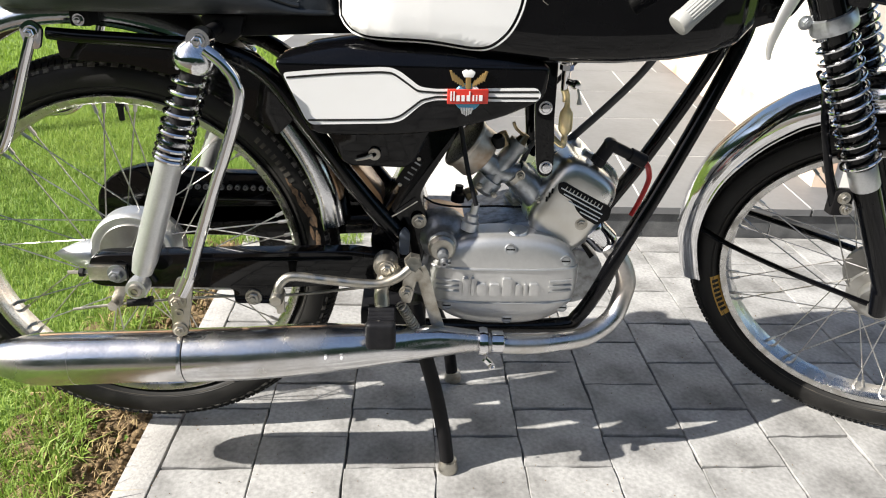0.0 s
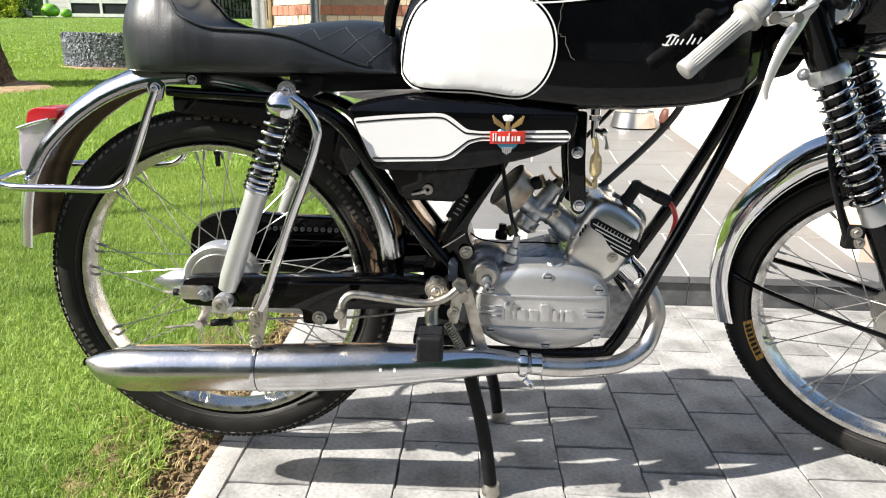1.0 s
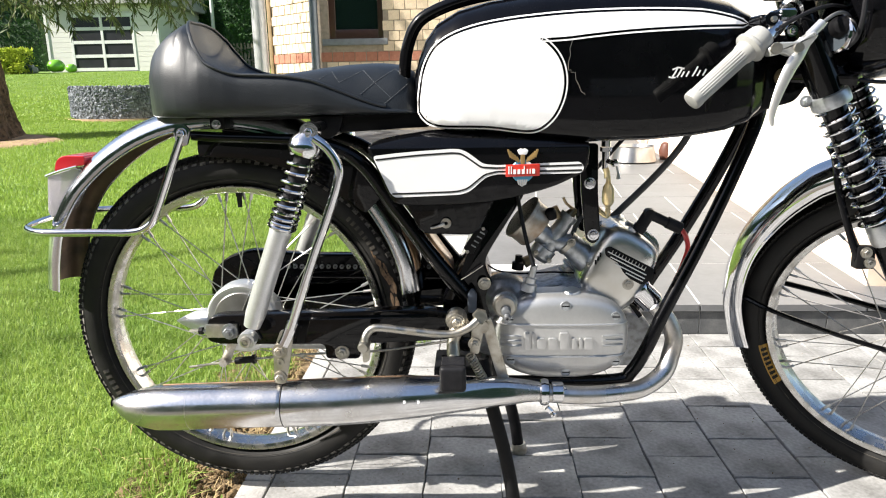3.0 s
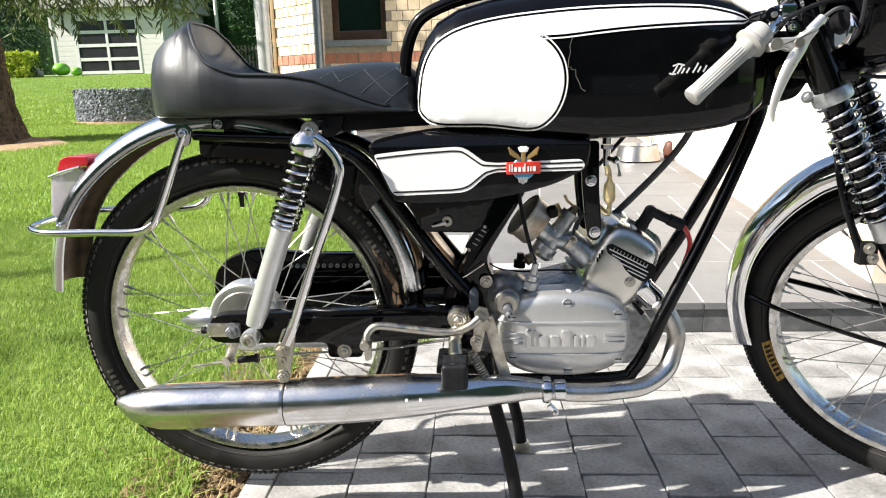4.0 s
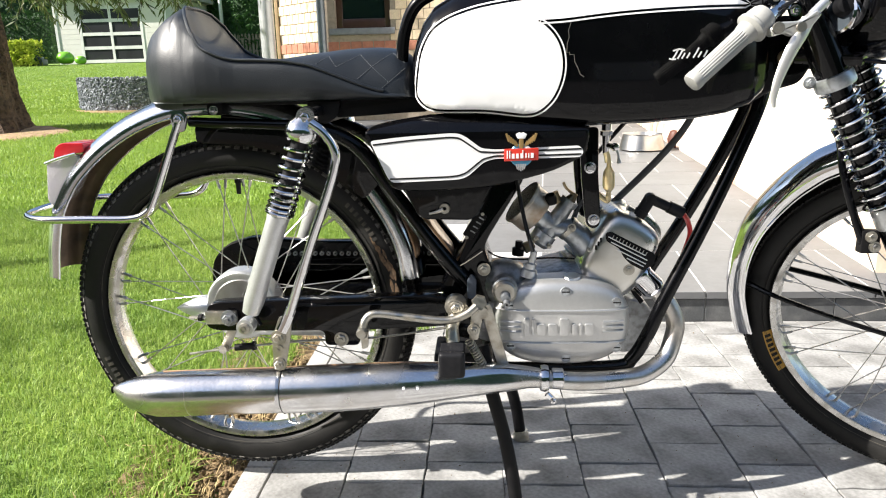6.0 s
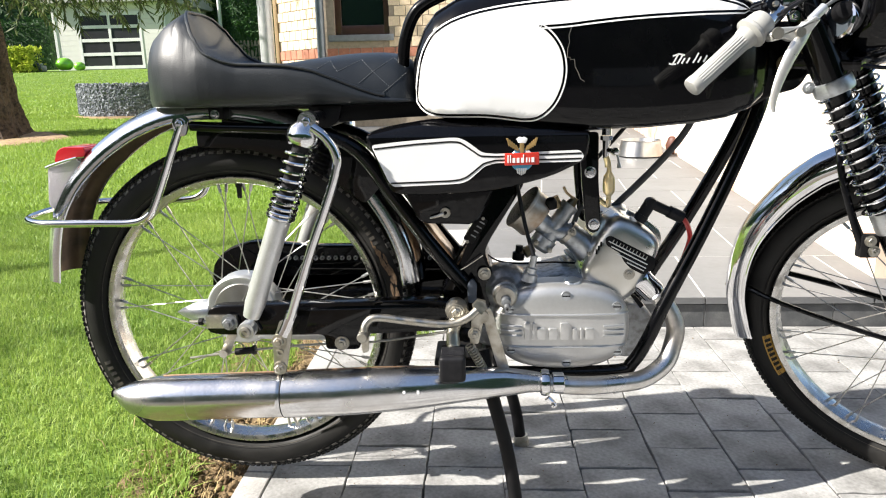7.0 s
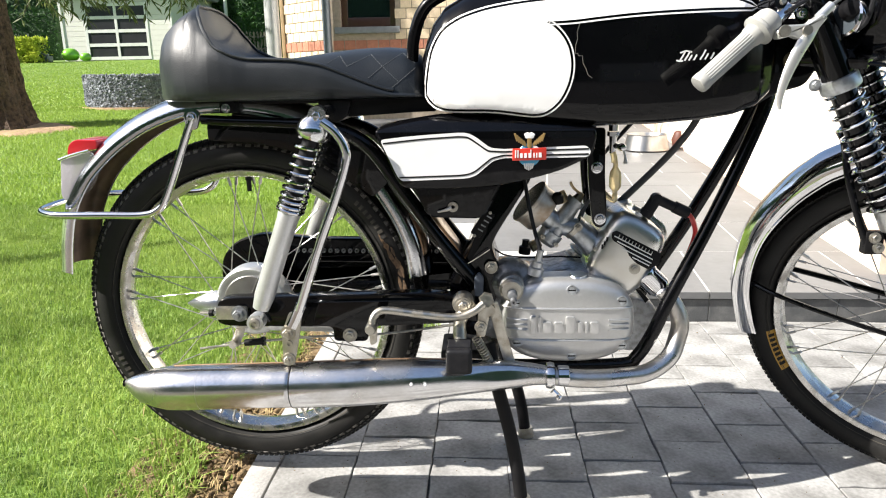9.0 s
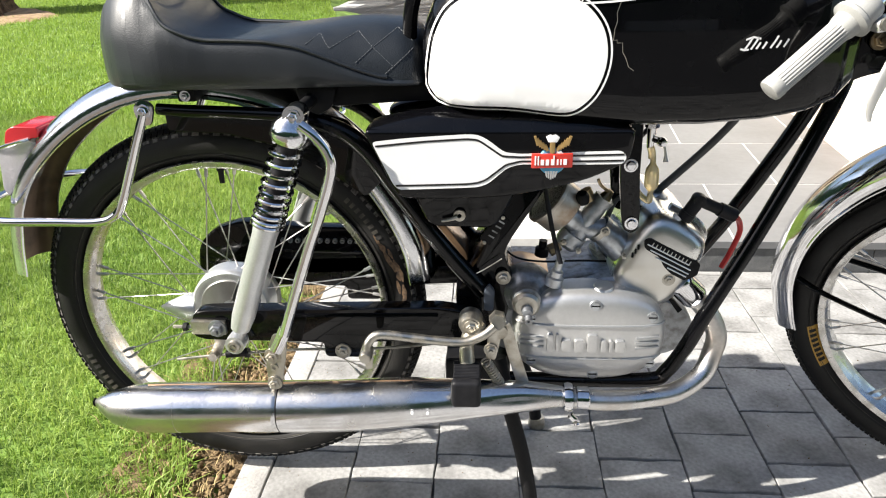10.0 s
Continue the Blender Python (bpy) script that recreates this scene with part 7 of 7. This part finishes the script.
def garage():
    """White boarded garage with a glazed sectional door, roof overhang and corner boards."""
    gx0, gx1, gy = -16.05, -11.65, 26.4
    g = thing("garage", (gx0, gy, GZ), "white weatherboarded garden garage with a dark-paned sectional door", "garage")
    n = 13
    dx0, dx1, dz = -15.12, -12.58, 2.12
    for k in range(n):
        z0, z1 = GZ - 0.05 + 0.19 * k, GZ - 0.05 + 0.19 * (k + 1)
        if z0 < GZ + dz:
            part("board", box(gx0, dx0, gy - 0.012, gy + 0.02, z0, z1 - 0.008), CLAD, g, smooth=False)
            part("board", box(dx1, gx1, gy - 0.012, gy + 0.02, z0, z1 - 0.008), CLAD, g, smooth=False)
        else:
            part("board", box(gx0, gx1, gy - 0.012, gy + 0.02, z0, z1 - 0.008), CLAD, g, smooth=False)
    part("wall", join(box(gx0 + 0.01, dx0, gy + 0.02, gy + 0.2, GZ - 0.3, GZ + 2.45), box(dx1, gx1 - 0.01, gy + 0.02, gy + 0.2, GZ - 0.3, GZ + 2.45), box(gx0, gx0 + 0.2, gy + 0.2, gy + 5, GZ - 0.3, GZ + 2.45), box(gx1 - 0.2, gx1, gy + 0.2, gy + 5, GZ - 0.3, GZ + 2.45),
                      box(dx0, dx1, gy + 0.02, gy + 0.2, GZ + dz, GZ + 2.45)), CLAD, g, smooth=False)
    part("roof", join(box(gx0 - 0.3, gx1 + 0.35, gy - 0.35, gy + 5.2, GZ + 2.46, GZ + 2.62), box(gx0 - 0.2, gx1 + 0.3, gy - 0.2, gy + 5, GZ + 2.62, GZ + 3.1)), ROOF, g, "pale flat roof", smooth=False)
    for x in (gx0 - 0.03, gx1 - 0.06):
        part("corner_trim", box(x, x + 0.1, gy - 0.04, gy - 0.0125, GZ - 0.05, GZ + 2.45), CLAD_FRAME, g, smooth=False)
    d = part("garage_door", box(dx0 + 0.1, dx1 - 0.1, gy + 0.03, gy + 0.06, GZ, GZ + dz), DARK_PANE, g, "white glazed sectional door", smooth=False)
    for x in (dx0, (dx0 + dx1) / 2 - 0.05, dx1 - 0.1):
        part("stile", box(x, x + 0.1, gy - 0.03, gy + 0.06, GZ, GZ + dz), CLAD_FRAME, d, smooth=False)
    for z in (0.06, 0.56, 1.08, 1.58, 2.06):
        part("rail", box(dx0 + 0.1, dx1 - 0.1, gy - 0.026, gy + 0.029, GZ + z - 0.06, GZ + z + 0.06), CLAD_FRAME, d, smooth=False)
    for i in range(2):
        for k in range(4):
            x0 = dx0 + 0.1 if i == 0 else (dx0 + dx1) / 2 + 0.05
            zc = (0.12, 0.62, 1.14, 1.64)[k]
            part("pane", box(x0, x0 + (dx1 - dx0) / 2 - 0.15, gy + 0.0, gy + 0.02, GZ + zc, GZ + zc + 0.40), DARK_PANE, d, smooth=False)


garage()


def apple(x, y, r):
    z = lawn_z(x, y)
    prof = []
    for k in range(21):
        a = math.pi * k / 20
        rr = r * (1 - 0.06 * math.cos(2 * a)) * math.sin(a) * (1.03 + 0.08 * math.cos(a)) + 1e-4
        prof.append((rr, r * 0.93 - r * 0.93 * math.cos(a) * (1 - 0.25 * math.exp(-(k if k < 10 else 20 - k) ** 2 / 6.0))))
    ap = single("apple_sculpture", lathe(prof, (x, y, z), (0, 0, 1), 28), APPLE, "glossy green apple garden sculpture on the lawn", "sculpture", at=(x, y, z), group="apple sculptures")
    return ap


apple(-15.38, 25.6, 0.29)
apple(-14.74, 25.5, 0.19)


def planter():
    """Round raised bed walled with stacked slate chippings."""
    cx, cy, r = -4.20, 8.75, 0.98
    z0 = lawn_z(cx, cy) - 0.09
    p = thing("planter", (cx, cy, z0), "round raised bed walled with stacked dark slate", "planter")
    part("core", lathe([(0, 0), (r - 0.03, 0), (r - 0.03, 0.46), (0, 0.46)], (cx, cy, z0), (0, 0, 1), 48), SLATE, p)
    part("gravel_foot", lathe([(r - 0.02, 0.0), (r + 0.07, 0.04), (r + 0.08, 0.0)], (cx, cy, z0 + 0.03), (0, 0, 1), 48), SAND, p, "pale gravel ring")
    rnd = random.Random(3)
    verts, faces = [], []
    for i in range(6500):
        ang = radians(rnd.uniform(150, 345))
        top = i < 700
        h = 0.455 + rnd.uniform(0, .02) if top else rnd.uniform(0.01, 0.455)
        rr = r - 0.02 - (rnd.random() ** 2 * 0.12 if top else rnd.uniform(0.0, 0.02))
        m = Matrix.LocRotScale((rr * math.cos(ang), rr * math.sin(ang), h), Euler((rnd.gauss(0, .5), rnd.gauss(0, .5), ang + rnd.gauss(0, .35))), (rnd.uniform(.010, .022), rnd.uniform(.008, .030), rnd.uniform(.012, .045)))
        k = len(verts)
        for sx, sy, sz in ((-1, -1, -1), (1, -1, -1), (1, 1, -1), (-1, 1, -1), (-1, -1, 1), (1, -1, 1), (1, 1, 1), (-1, 1, 1)):
            verts.append(tuple(m @ Vector((sx * rnd.uniform(.4, .6), sy * rnd.uniform(.4, .6), sz * rnd.uniform(.35, .6)))))
        faces += [tuple(k + j for j in f) for f in ((0, 3, 2, 1), (4, 5, 6, 7), (0, 1, 5, 4), (1, 2, 6, 5), (2, 3, 7, 6), (3, 0, 4, 7))]
    me = bpy.data.meshes.new("slate_face")
    me.from_pydata(verts, [], faces)
    me.materials.append(SLATE)
    chips = new("slate_face", me)
    chips.parent = p
    tagged(chips, kind="stuff")


planter()
tree(-4.76, 6.05, 0.27, 6.2, 3.2, 4, "old garden tree with narrow hanging leaves", 520, 26)
# a second tree of the garden, whose shade falls on the lawn beside the moped
tree(-7.6, -0.7, 0.25, 5.6, 2.2, 9, "garden tree shading the lawn", 290, 22, True, 2.4)


def twig_curtain():
    """Hanging outer twigs of the tree in front of the garage."""
    rnd = random.Random(21)
    spots, bars = [], []
    for i in range(125):
        y = rnd.uniform(6.2, 8.2)
        k = (y + 1.15) / 7.65
        x = 0.41 + k * rnd.uniform(-5.15, -2.75)
        p = Vector((x, y, 0.735 + k * rnd.uniform(0.92, 1.5)))
        way = Vector((rnd.gauss(0.25, .5), rnd.gauss(0, .4), -1)).normalized()
        ln = rnd.uniform(0.25, 0.5)
        bars.append(tube([p, p + way * ln * 0.5 + Vector((0.02, 0, 0)), p + way * ln], [0.005, 0.003, 0.001], 5, 3))
        for k in range(18):
            q = p + way * ln * k / 18
            spots.append((q, way + Vector((rnd.gauss(0, .7), rnd.gauss(0, .7), rnd.gauss(-.2, .3)))))
    t = bpy.data.objects["tree"]
    o = ORIGIN["tree"]
    leaf_cloud("hanging_leaves", spots, 0.115, 0.19, LEAVES, "", "", rnd, t, o)
    tagged(part("twig", join(*bars), BARK, t), kind="stuff")


twig_curtain()


def shrub(name, x, y, sx, sy, h, n, material, label, category, seed, leaf=0.12, ratio=0.6, z=None, core=0.93):
    """A mass of small leaves filling a rounded block."""
    rnd = random.Random(seed)
    z0 = lawn_z(x, y) if z is None else z
    spots = []
    for i in range(n):
        u, v = rnd.uniform(-1, 1), rnd.uniform(-1, 1)
        t = rnd.random()
        k = rnd.random()
        px, py, pz = u, v, t
        if k < 0.5:
            py = -1 + abs(rnd.gauss(0, .12))
        elif k < 0.75:
            pz = 1 - abs(rnd.gauss(0, .06))
        lump = 1 + 0.10 * noise.noise((x + px * sx * 1.3, y + py * sy, pz * h * 1.3))
        spots.append(((x + px * sx * lump, y + py * sy * lump, z0 + pz * h * lump), (rnd.gauss(0, 1), rnd.gauss(-.6, .8), rnd.gauss(.3, 1))))
    t = thing(name, (x, y, z0), label, category)
    leaf_cloud("foliage", spots, leaf, ratio, material, "", "", rnd, t, (x, y, z0))
    b = box(x - sx * core, x + sx * core, y - sy * core * 0.9, y + sy * core, z0 - 0.1, z0 + h * core * 1.02, min(sx, sy, h) * 0.12, 2)
    part("inner_mass", b, HEDGE, t)
    return t


shrub("bush", -16.7, 25.2, 0.55, 0.4, 0.85, 1500, BUSH, "low yellow-green garden bush", "bush", 31, 0.15, 0.55, None, 0.6)
shrub("hedge", -20.0, 29.0, 4.2, 0.8, 4.0, 4200, CONIFER, "tall clipped dark green hedge", "hedge", 32, 0.24, 0.5)
shrub("hedge", -8.6, 33.5, 4.0, 0.8, 3.9, 3600, CONIFER, "tall clipped dark green hedge", "hedge", 33, 0.24, 0.5)
shrub("conifer", -9.2, 29.2, 0.62, 0.6, 5.6, 2600, CONIFER, "slender columnar dark green conifer", "conifer", 34, 0.20, 0.4)
shrub("conifer", -11.15, 31.4, 0.7, 0.7, 5.2, 2600, CONIFER, "slender columnar dark green conifer", "conifer", 35, 0.20, 0.4)
shrub("conifer", -7.4, 27.0, 0.45, 0.45, 4.4, 2000, CONIFER, "slender columnar dark green conifer", "conifer", 36, 0.18, 0.4)
shrub("hedge", -18.25, 27.9, 1.35, 0.4, 1.95, 2600, CONIFER, "dark shaded hedge beside the garage", "hedge", 37, 0.13, 0.4)
single("flagpole", tube([(-10.4, 29.0, GZ), (-10.4, 29.0, GZ + 5.0)], 0.075, 12, 1), CLAD_FRAME, "white painted garden pole", "pole", at=(-10.4, 29.0, GZ))


def picket_fence():
    y = 28.6
    z = lawn_z(0, y)
    f = thing("picket_fence", (-9.3, y, z), "low weathered picket fence", "fence")
    for k in range(13):
        x = -10.1 + 0.15 * k
        part("picket", plate([(x, z), (x + 0.09, z), (x + 0.09, z + 0.92), (x + 0.045, z + 0.98), (x, z + 0.92)], y - 0.012, y + 0.012, 0), FENCE, f, smooth=False)
    for zz in (0.25, 0.72):
        part("rail", box(-10.15, -8.1, y + 0.013, y + 0.05, z + zz, z + zz + 0.07), FENCE, f, smooth=False)


picket_fence()
single("garden_box", join(box(-16.75, -16.2, 25.4, 25.8, lawn_z(0, 25.6), lawn_z(0, 25.6) + 0.22, 0.05, 2), box(-16.65, -16.3, 25.45, 25.75, lawn_z(0, 25.6) + 0.22, lawn_z(0, 25.6) + 0.32, 0.05, 2)), PIPE_GREY, "small dark garden machine beside the garage", "mower", at=(-16.5, 25.6, GZ))
# unseen pale slab, turned sunward to put a reflection on the tank
single("reflection_slab", wall_prism((2.9, -15.0), (5.6, -12.9), 0.2, -0.05, 0.98), PLASTER, "unseen white slab, added for a pale reflection in the tank", "wall", at=(4.2, -14.0, 0), kind="structure", smooth=False)
# woods and hedges all round; the unseen far hedges stand tall to darken reflections
shrub("unseen_hedge", 0, -16, 30, 1.0, 9.0, 7000, CONIFER, "unseen tall hedge behind the drive, added to darken reflections", "hedge", 41, 0.5, 0.5)
shrub("unseen_hedge", -26, 5, 1.0, 22, 7.0, 4000, CONIFER, "unseen tall hedge along the garden, added to darken reflections", "hedge", 42, 0.5, 0.5)
shrub("far_trees", -14, 44, 24, 2.0, 6.0, 6000, CONIFER, "distant belt of trees", "trees", 43, 0.6, 0.6)


# dog bowl and a brown pot on the porch
def bowl():
    x, y = 1.70, 4.5
    single("feeding_bowl", lathe([(0, 0.004), (0.09, 0.004), (0.15, 0.0), (0.178, 0.012), (0.150, 0.125), (0.158, 0.132), (0.148, 0.132), (0.135, 0.1), (0.10, 0.02), (0, 0.016)], (x, y, PORCH_Z), (0, 0, 1), 40), BOWL, "steel feeding bowl on the porch", "bowl", at=(x, y, PORCH_Z))
    single("pot", lathe([(0, 0.0), (0.05, 0.0), (0.065, 0.07), (0.045, 0.13), (0.03, 0.14), (0, 0.13)], (x + 0.30, y + 0.15, PORCH_Z), (0, 0, 1), 24), BROWN, "small brown pot on the porch", "pot", at=(x + 0.30, y + 0.15, PORCH_Z))


bowl()


# ---------------------------------------------------------------- lawn edge: soil, grass
def bare_edge(y):
    """How far the bare soil reaches left of the edging."""
    return 0.115 + 0.035 * math.sin(y * 9) + 0.03 * noise.noise((y * 6, 2.0, 0)) - 0.05 * max(0, y - 0.2)


def soil_strip():
    bm = bmesh.new()
    rows = []
    ny, nx = 160, 16
    for j in range(ny + 1):
        y = -0.9 + 1.7 * j / ny
        row = []
        for i in range(nx + 1):
            x = -0.0385 - 0.30 * i / nx
            z = -0.014 + 0.016 * noise.noise((x * 32, y * 32, 0)) + 0.009 * noise.noise((x * 90, y * 90, 3)) + (0.006 if i < nx - 3 else -0.02 * (i - nx + 3))
            row.append(bm.verts.new((x, y, z)))
        rows.append(row)
    for j in range(ny):
        for i in range(nx):
            bm.faces.new((rows[j][i], rows[j][i + 1], rows[j + 1][i + 1], rows[j + 1][i]))
    bmesh.ops.recalc_face_normals(bm, faces=bm.faces)
    single("soil_strip", bm, SOIL, "crumbly bare brown soil along the edging", "soil", kind="structure", angle=80)
    rnd = random.Random(8)
    bm = bmesh.new()
    for i in range(1400):
        y = rnd.uniform(-0.9, 0.55)
        x = -0.045 - rnd.random() ** 1.2 * (bare_edge(y) + 0.05)
        s = rnd.uniform(0.003, 0.010)
        m = Matrix.LocRotScale((x, y, -0.006 + rnd.uniform(0, .006)), Euler((rnd.uniform(0, 3), rnd.uniform(0, 3), rnd.uniform(0, 3))), (s, s * rnd.uniform(.6, 1.2), s * 0.7))
        bmesh.ops.create_icosphere(bm, subdivisions=1, radius=1, matrix=m)
    single("soil_crumbs", bm, SOIL, "loose crumbs of soil", "soil", kind="stuff", angle=80)


soil_strip()
def tree_soil():
    """Sandy bare patch round the foot of the old tree."""
    rnd = random.Random(14)
    bm = bmesh.new()
    cx, cy = -4.55, 5.85
    ringv = []
    mid = bm.verts.new((cx, cy, lawn_z(cx, cy) + 0.02))
    for k in range(40):
        a = 2 * math.pi * k / 40
        rr = 0.75 * (1 + 0.18 * noise.noise((math.cos(a) * 2, math.sin(a) * 2, 0)))
        x, y = cx + rr * 1.1 * math.cos(a), cy + rr * 0.75 * math.sin(a)
        ringv.append((bm.verts.new((cx + (x - cx) * 0.8, cy + (y - cy) * 0.8, lawn_z(x, y) + 0.022 + rnd.uniform(0, .01))), bm.verts.new((x, y, lawn_z(x, y) - 0.03))))
    for k in range(40):
        j = (k + 1) % 40
        bm.faces.new((mid, ringv[k][0], ringv[j][0]))
        bm.faces.new((ringv[k][0], ringv[k][1], ringv[j][1], ringv[j][0]))
    bmesh.ops.recalc_face_normals(bm, faces=bm.faces)
    single("tree_soil", bm, SAND, "bare sandy soil round the foot of the tree", "soil", kind="structure", angle=80)


tree_soil()
# unseen dark patch on the street side, added to keep lawn green out of reflections
single("unseen_earth_patch", box(-4.5, -0.0400, -2.31, -0.93, -0.09, -0.010), REFLECTED_EARTH, "unseen dark brown ground patch, added for the reflections", "soil", kind="structure", smooth=False)


def blades(name, n, where, length, width, material, label, category, seed, lean=0.6):
    """Grass blades, each a bent strip of two pieces."""
    g = np.random.default_rng(seed)
    pts = where(g, n)
    n = len(pts)
    a = g.uniform(0, 2 * np.pi, n)
    ln = length * g.uniform(0.55, 1.35, n)
    w = width * g.uniform(0.7, 1.3, n)
    bend = g.uniform(0.1, lean, n)
    dirx, diry = np.cos(a), np.sin(a)
    sx, sy = -diry * w[:] / 2, dirx * w[:] / 2
    base_z = pts[:, 2]
    P0 = pts
    mid = np.stack([P0[:, 0] + dirx * ln * bend * 0.35, P0[:, 1] + diry * ln * bend * 0.35, base_z + ln * 0.55], 1)
    tip = np.stack([P0[:, 0] + dirx * ln * bend, P0[:, 1] + diry * ln * bend, base_z + ln * (1.02 - 0.45 * bend)], 1)
    S = np.stack([sx, sy, np.zeros(n)], 1)
    V = np.stack([P0 - S, P0 + S, mid + S * 0.8, mid - S * 0.8, tip], 1).reshape(-1, 3)
    i = np.arange(n) * 5
    quads = np.stack([i, i + 1, i + 2, i + 3], 1)
    tris = np.stack([i + 3, i + 2, i + 4], 1)
    me = bpy.data.meshes.new(name)
    me.vertices.add(len(V))
    me.vertices.foreach_set("co", V.ravel().astype(np.float32))
    loops = np.concatenate([quads.ravel(), tris.ravel()])
    me.loops.add(len(loops))
    me.loops.foreach_set("vertex_index", loops.astype(np.int32))
    me.polygons.add(2 * n)
    starts = np.concatenate([np.arange(n) * 4, 4 * n + np.arange(n) * 3])
    me.polygons.foreach_set("loop_start", starts.astype(np.int32))
    me.update(calc_edges=True)
    me.materials.append(material)
    return tagged(new(name, me), label, category, kind="stuff")


def lawn_near(g, n):
    x = g.uniform(-2.4, 0.35, n)
    y = g.uniform(-0.75, 2.6, n)
    keep = np.array([(xx < -0.05 - bare_edge(yy) + g.normal(0, 0.03)) if yy < 0.75 else (xx < min(0.3, porch_left(yy)) - 0.02) for xx, yy in zip(x, y)])
    keep &= (x > -0.60 - 0.80 * (y + 1.1))
    x, y = x[keep], y[keep]
    z = np.array([lawn_z(a, b) for a, b in zip(x, y)]) - 0.004
    return np.stack([x, y, z], 1)


def lawn_mid(g, n):
    x = g.uniform(-6.2, 0.3, n)
    y = 2.6 + 5.2 * g.random(n) ** 1.3
    keep = np.array([xx < porch_left(yy) - 0.03 for xx, yy in zip(x, y)])
    keep &= (x > -0.6 - 0.78 * (y + 1.1))
    x, y = x[keep], y[keep]
    z = 0.056 * np.maximum(0, y - 2) - 0.016
    return np.stack([x, y, z], 1)


def lawn_far(g, n):
    y = 7.8 + 18 * g.random(n) ** 1.4
    x = -0.2 - y * g.uniform(0.25, 0.85, n)
    z = 0.056 * (y - 2) - 0.016
    return np.stack([x, y, z], 1)


def tuft_edge(g, n):
    y = g.uniform(-0.9, 0.75, n)
    x = np.array([-0.05 - bare_edge(v) for v in y]) - np.abs(g.normal(0, 0.05, n)) + 0.03
    return np.stack([x, y, np.full(n, -0.012)], 1)


def straw_spots(g, n):
    y = g.uniform(-0.3, 0.75, n)
    x = -0.05 - np.abs(g.normal(0, 0.10, n))
    return np.stack([x, y, np.full(n, -0.008)], 1)


blades("lawn_grass", 330000, lawn_near, 0.028, 0.0021, GRASS, "fresh green mown grass blades", "grass", 1, 0.95)
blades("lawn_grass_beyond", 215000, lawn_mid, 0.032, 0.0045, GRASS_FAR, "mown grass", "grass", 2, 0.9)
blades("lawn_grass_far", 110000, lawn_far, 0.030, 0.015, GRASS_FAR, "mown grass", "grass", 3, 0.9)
blades("edge_grass", 2600, tuft_edge, 0.05, 0.0030, GRASS, "longer grass along the bare soil", "grass", 4, 1.1)
blades("straw", 800, straw_spots, 0.035, 0.002, STRAW, "dry straw-coloured grass on the soil", "straw", 5, 1.6)

def paving_crumbs():
    """Loose grit and soil crumbs trodden onto the paving."""
    rnd = random.Random(77)
    verts, faces = [], []
    for i in range(900):
        x = rnd.uniform(0.0, 1.7) if i % 3 else abs(rnd.gauss(0, 0.18)) + 0.0
        y = rnd.uniform(-0.45, 0.80)
        s = rnd.uniform(0.0006, 0.0014) * (1.6 if rnd.random() < 0.06 else 1)
        k = len(verts)
        c = Vector((x, y, 0.0015))
        verts += [tuple(c + Vector(v) * s * rnd.uniform(.7, 1.2)) for v in ((1, 0, 0), (0, 1, 0), (-1, 0, 0), (0, -1, 0), (0, 0, 0.8), (0, 0, -1.2))]
        faces += [(k + a, k + (a + 1) % 4, k + 4) for a in range(4)] + [(k + (a + 1) % 4, k + a, k + 5) for a in range(4)]
    me = bpy.data.meshes.new("paving_grit")
    me.from_pydata(verts, [], faces)
    me.materials.append(SOIL)
    tagged(new("paving_grit", me), "loose grit and soil crumbs on the paving", "grit", kind="stuff")


paving_crumbs()

# ---------------------------------------------------------------- laid pieces last
for k in range(5):
    edging_stone(-2.31 + 0.78 * k, -2.31 + 0.78 * (k + 1))
lay_porch()
lay_bricks()
lay_pavers()
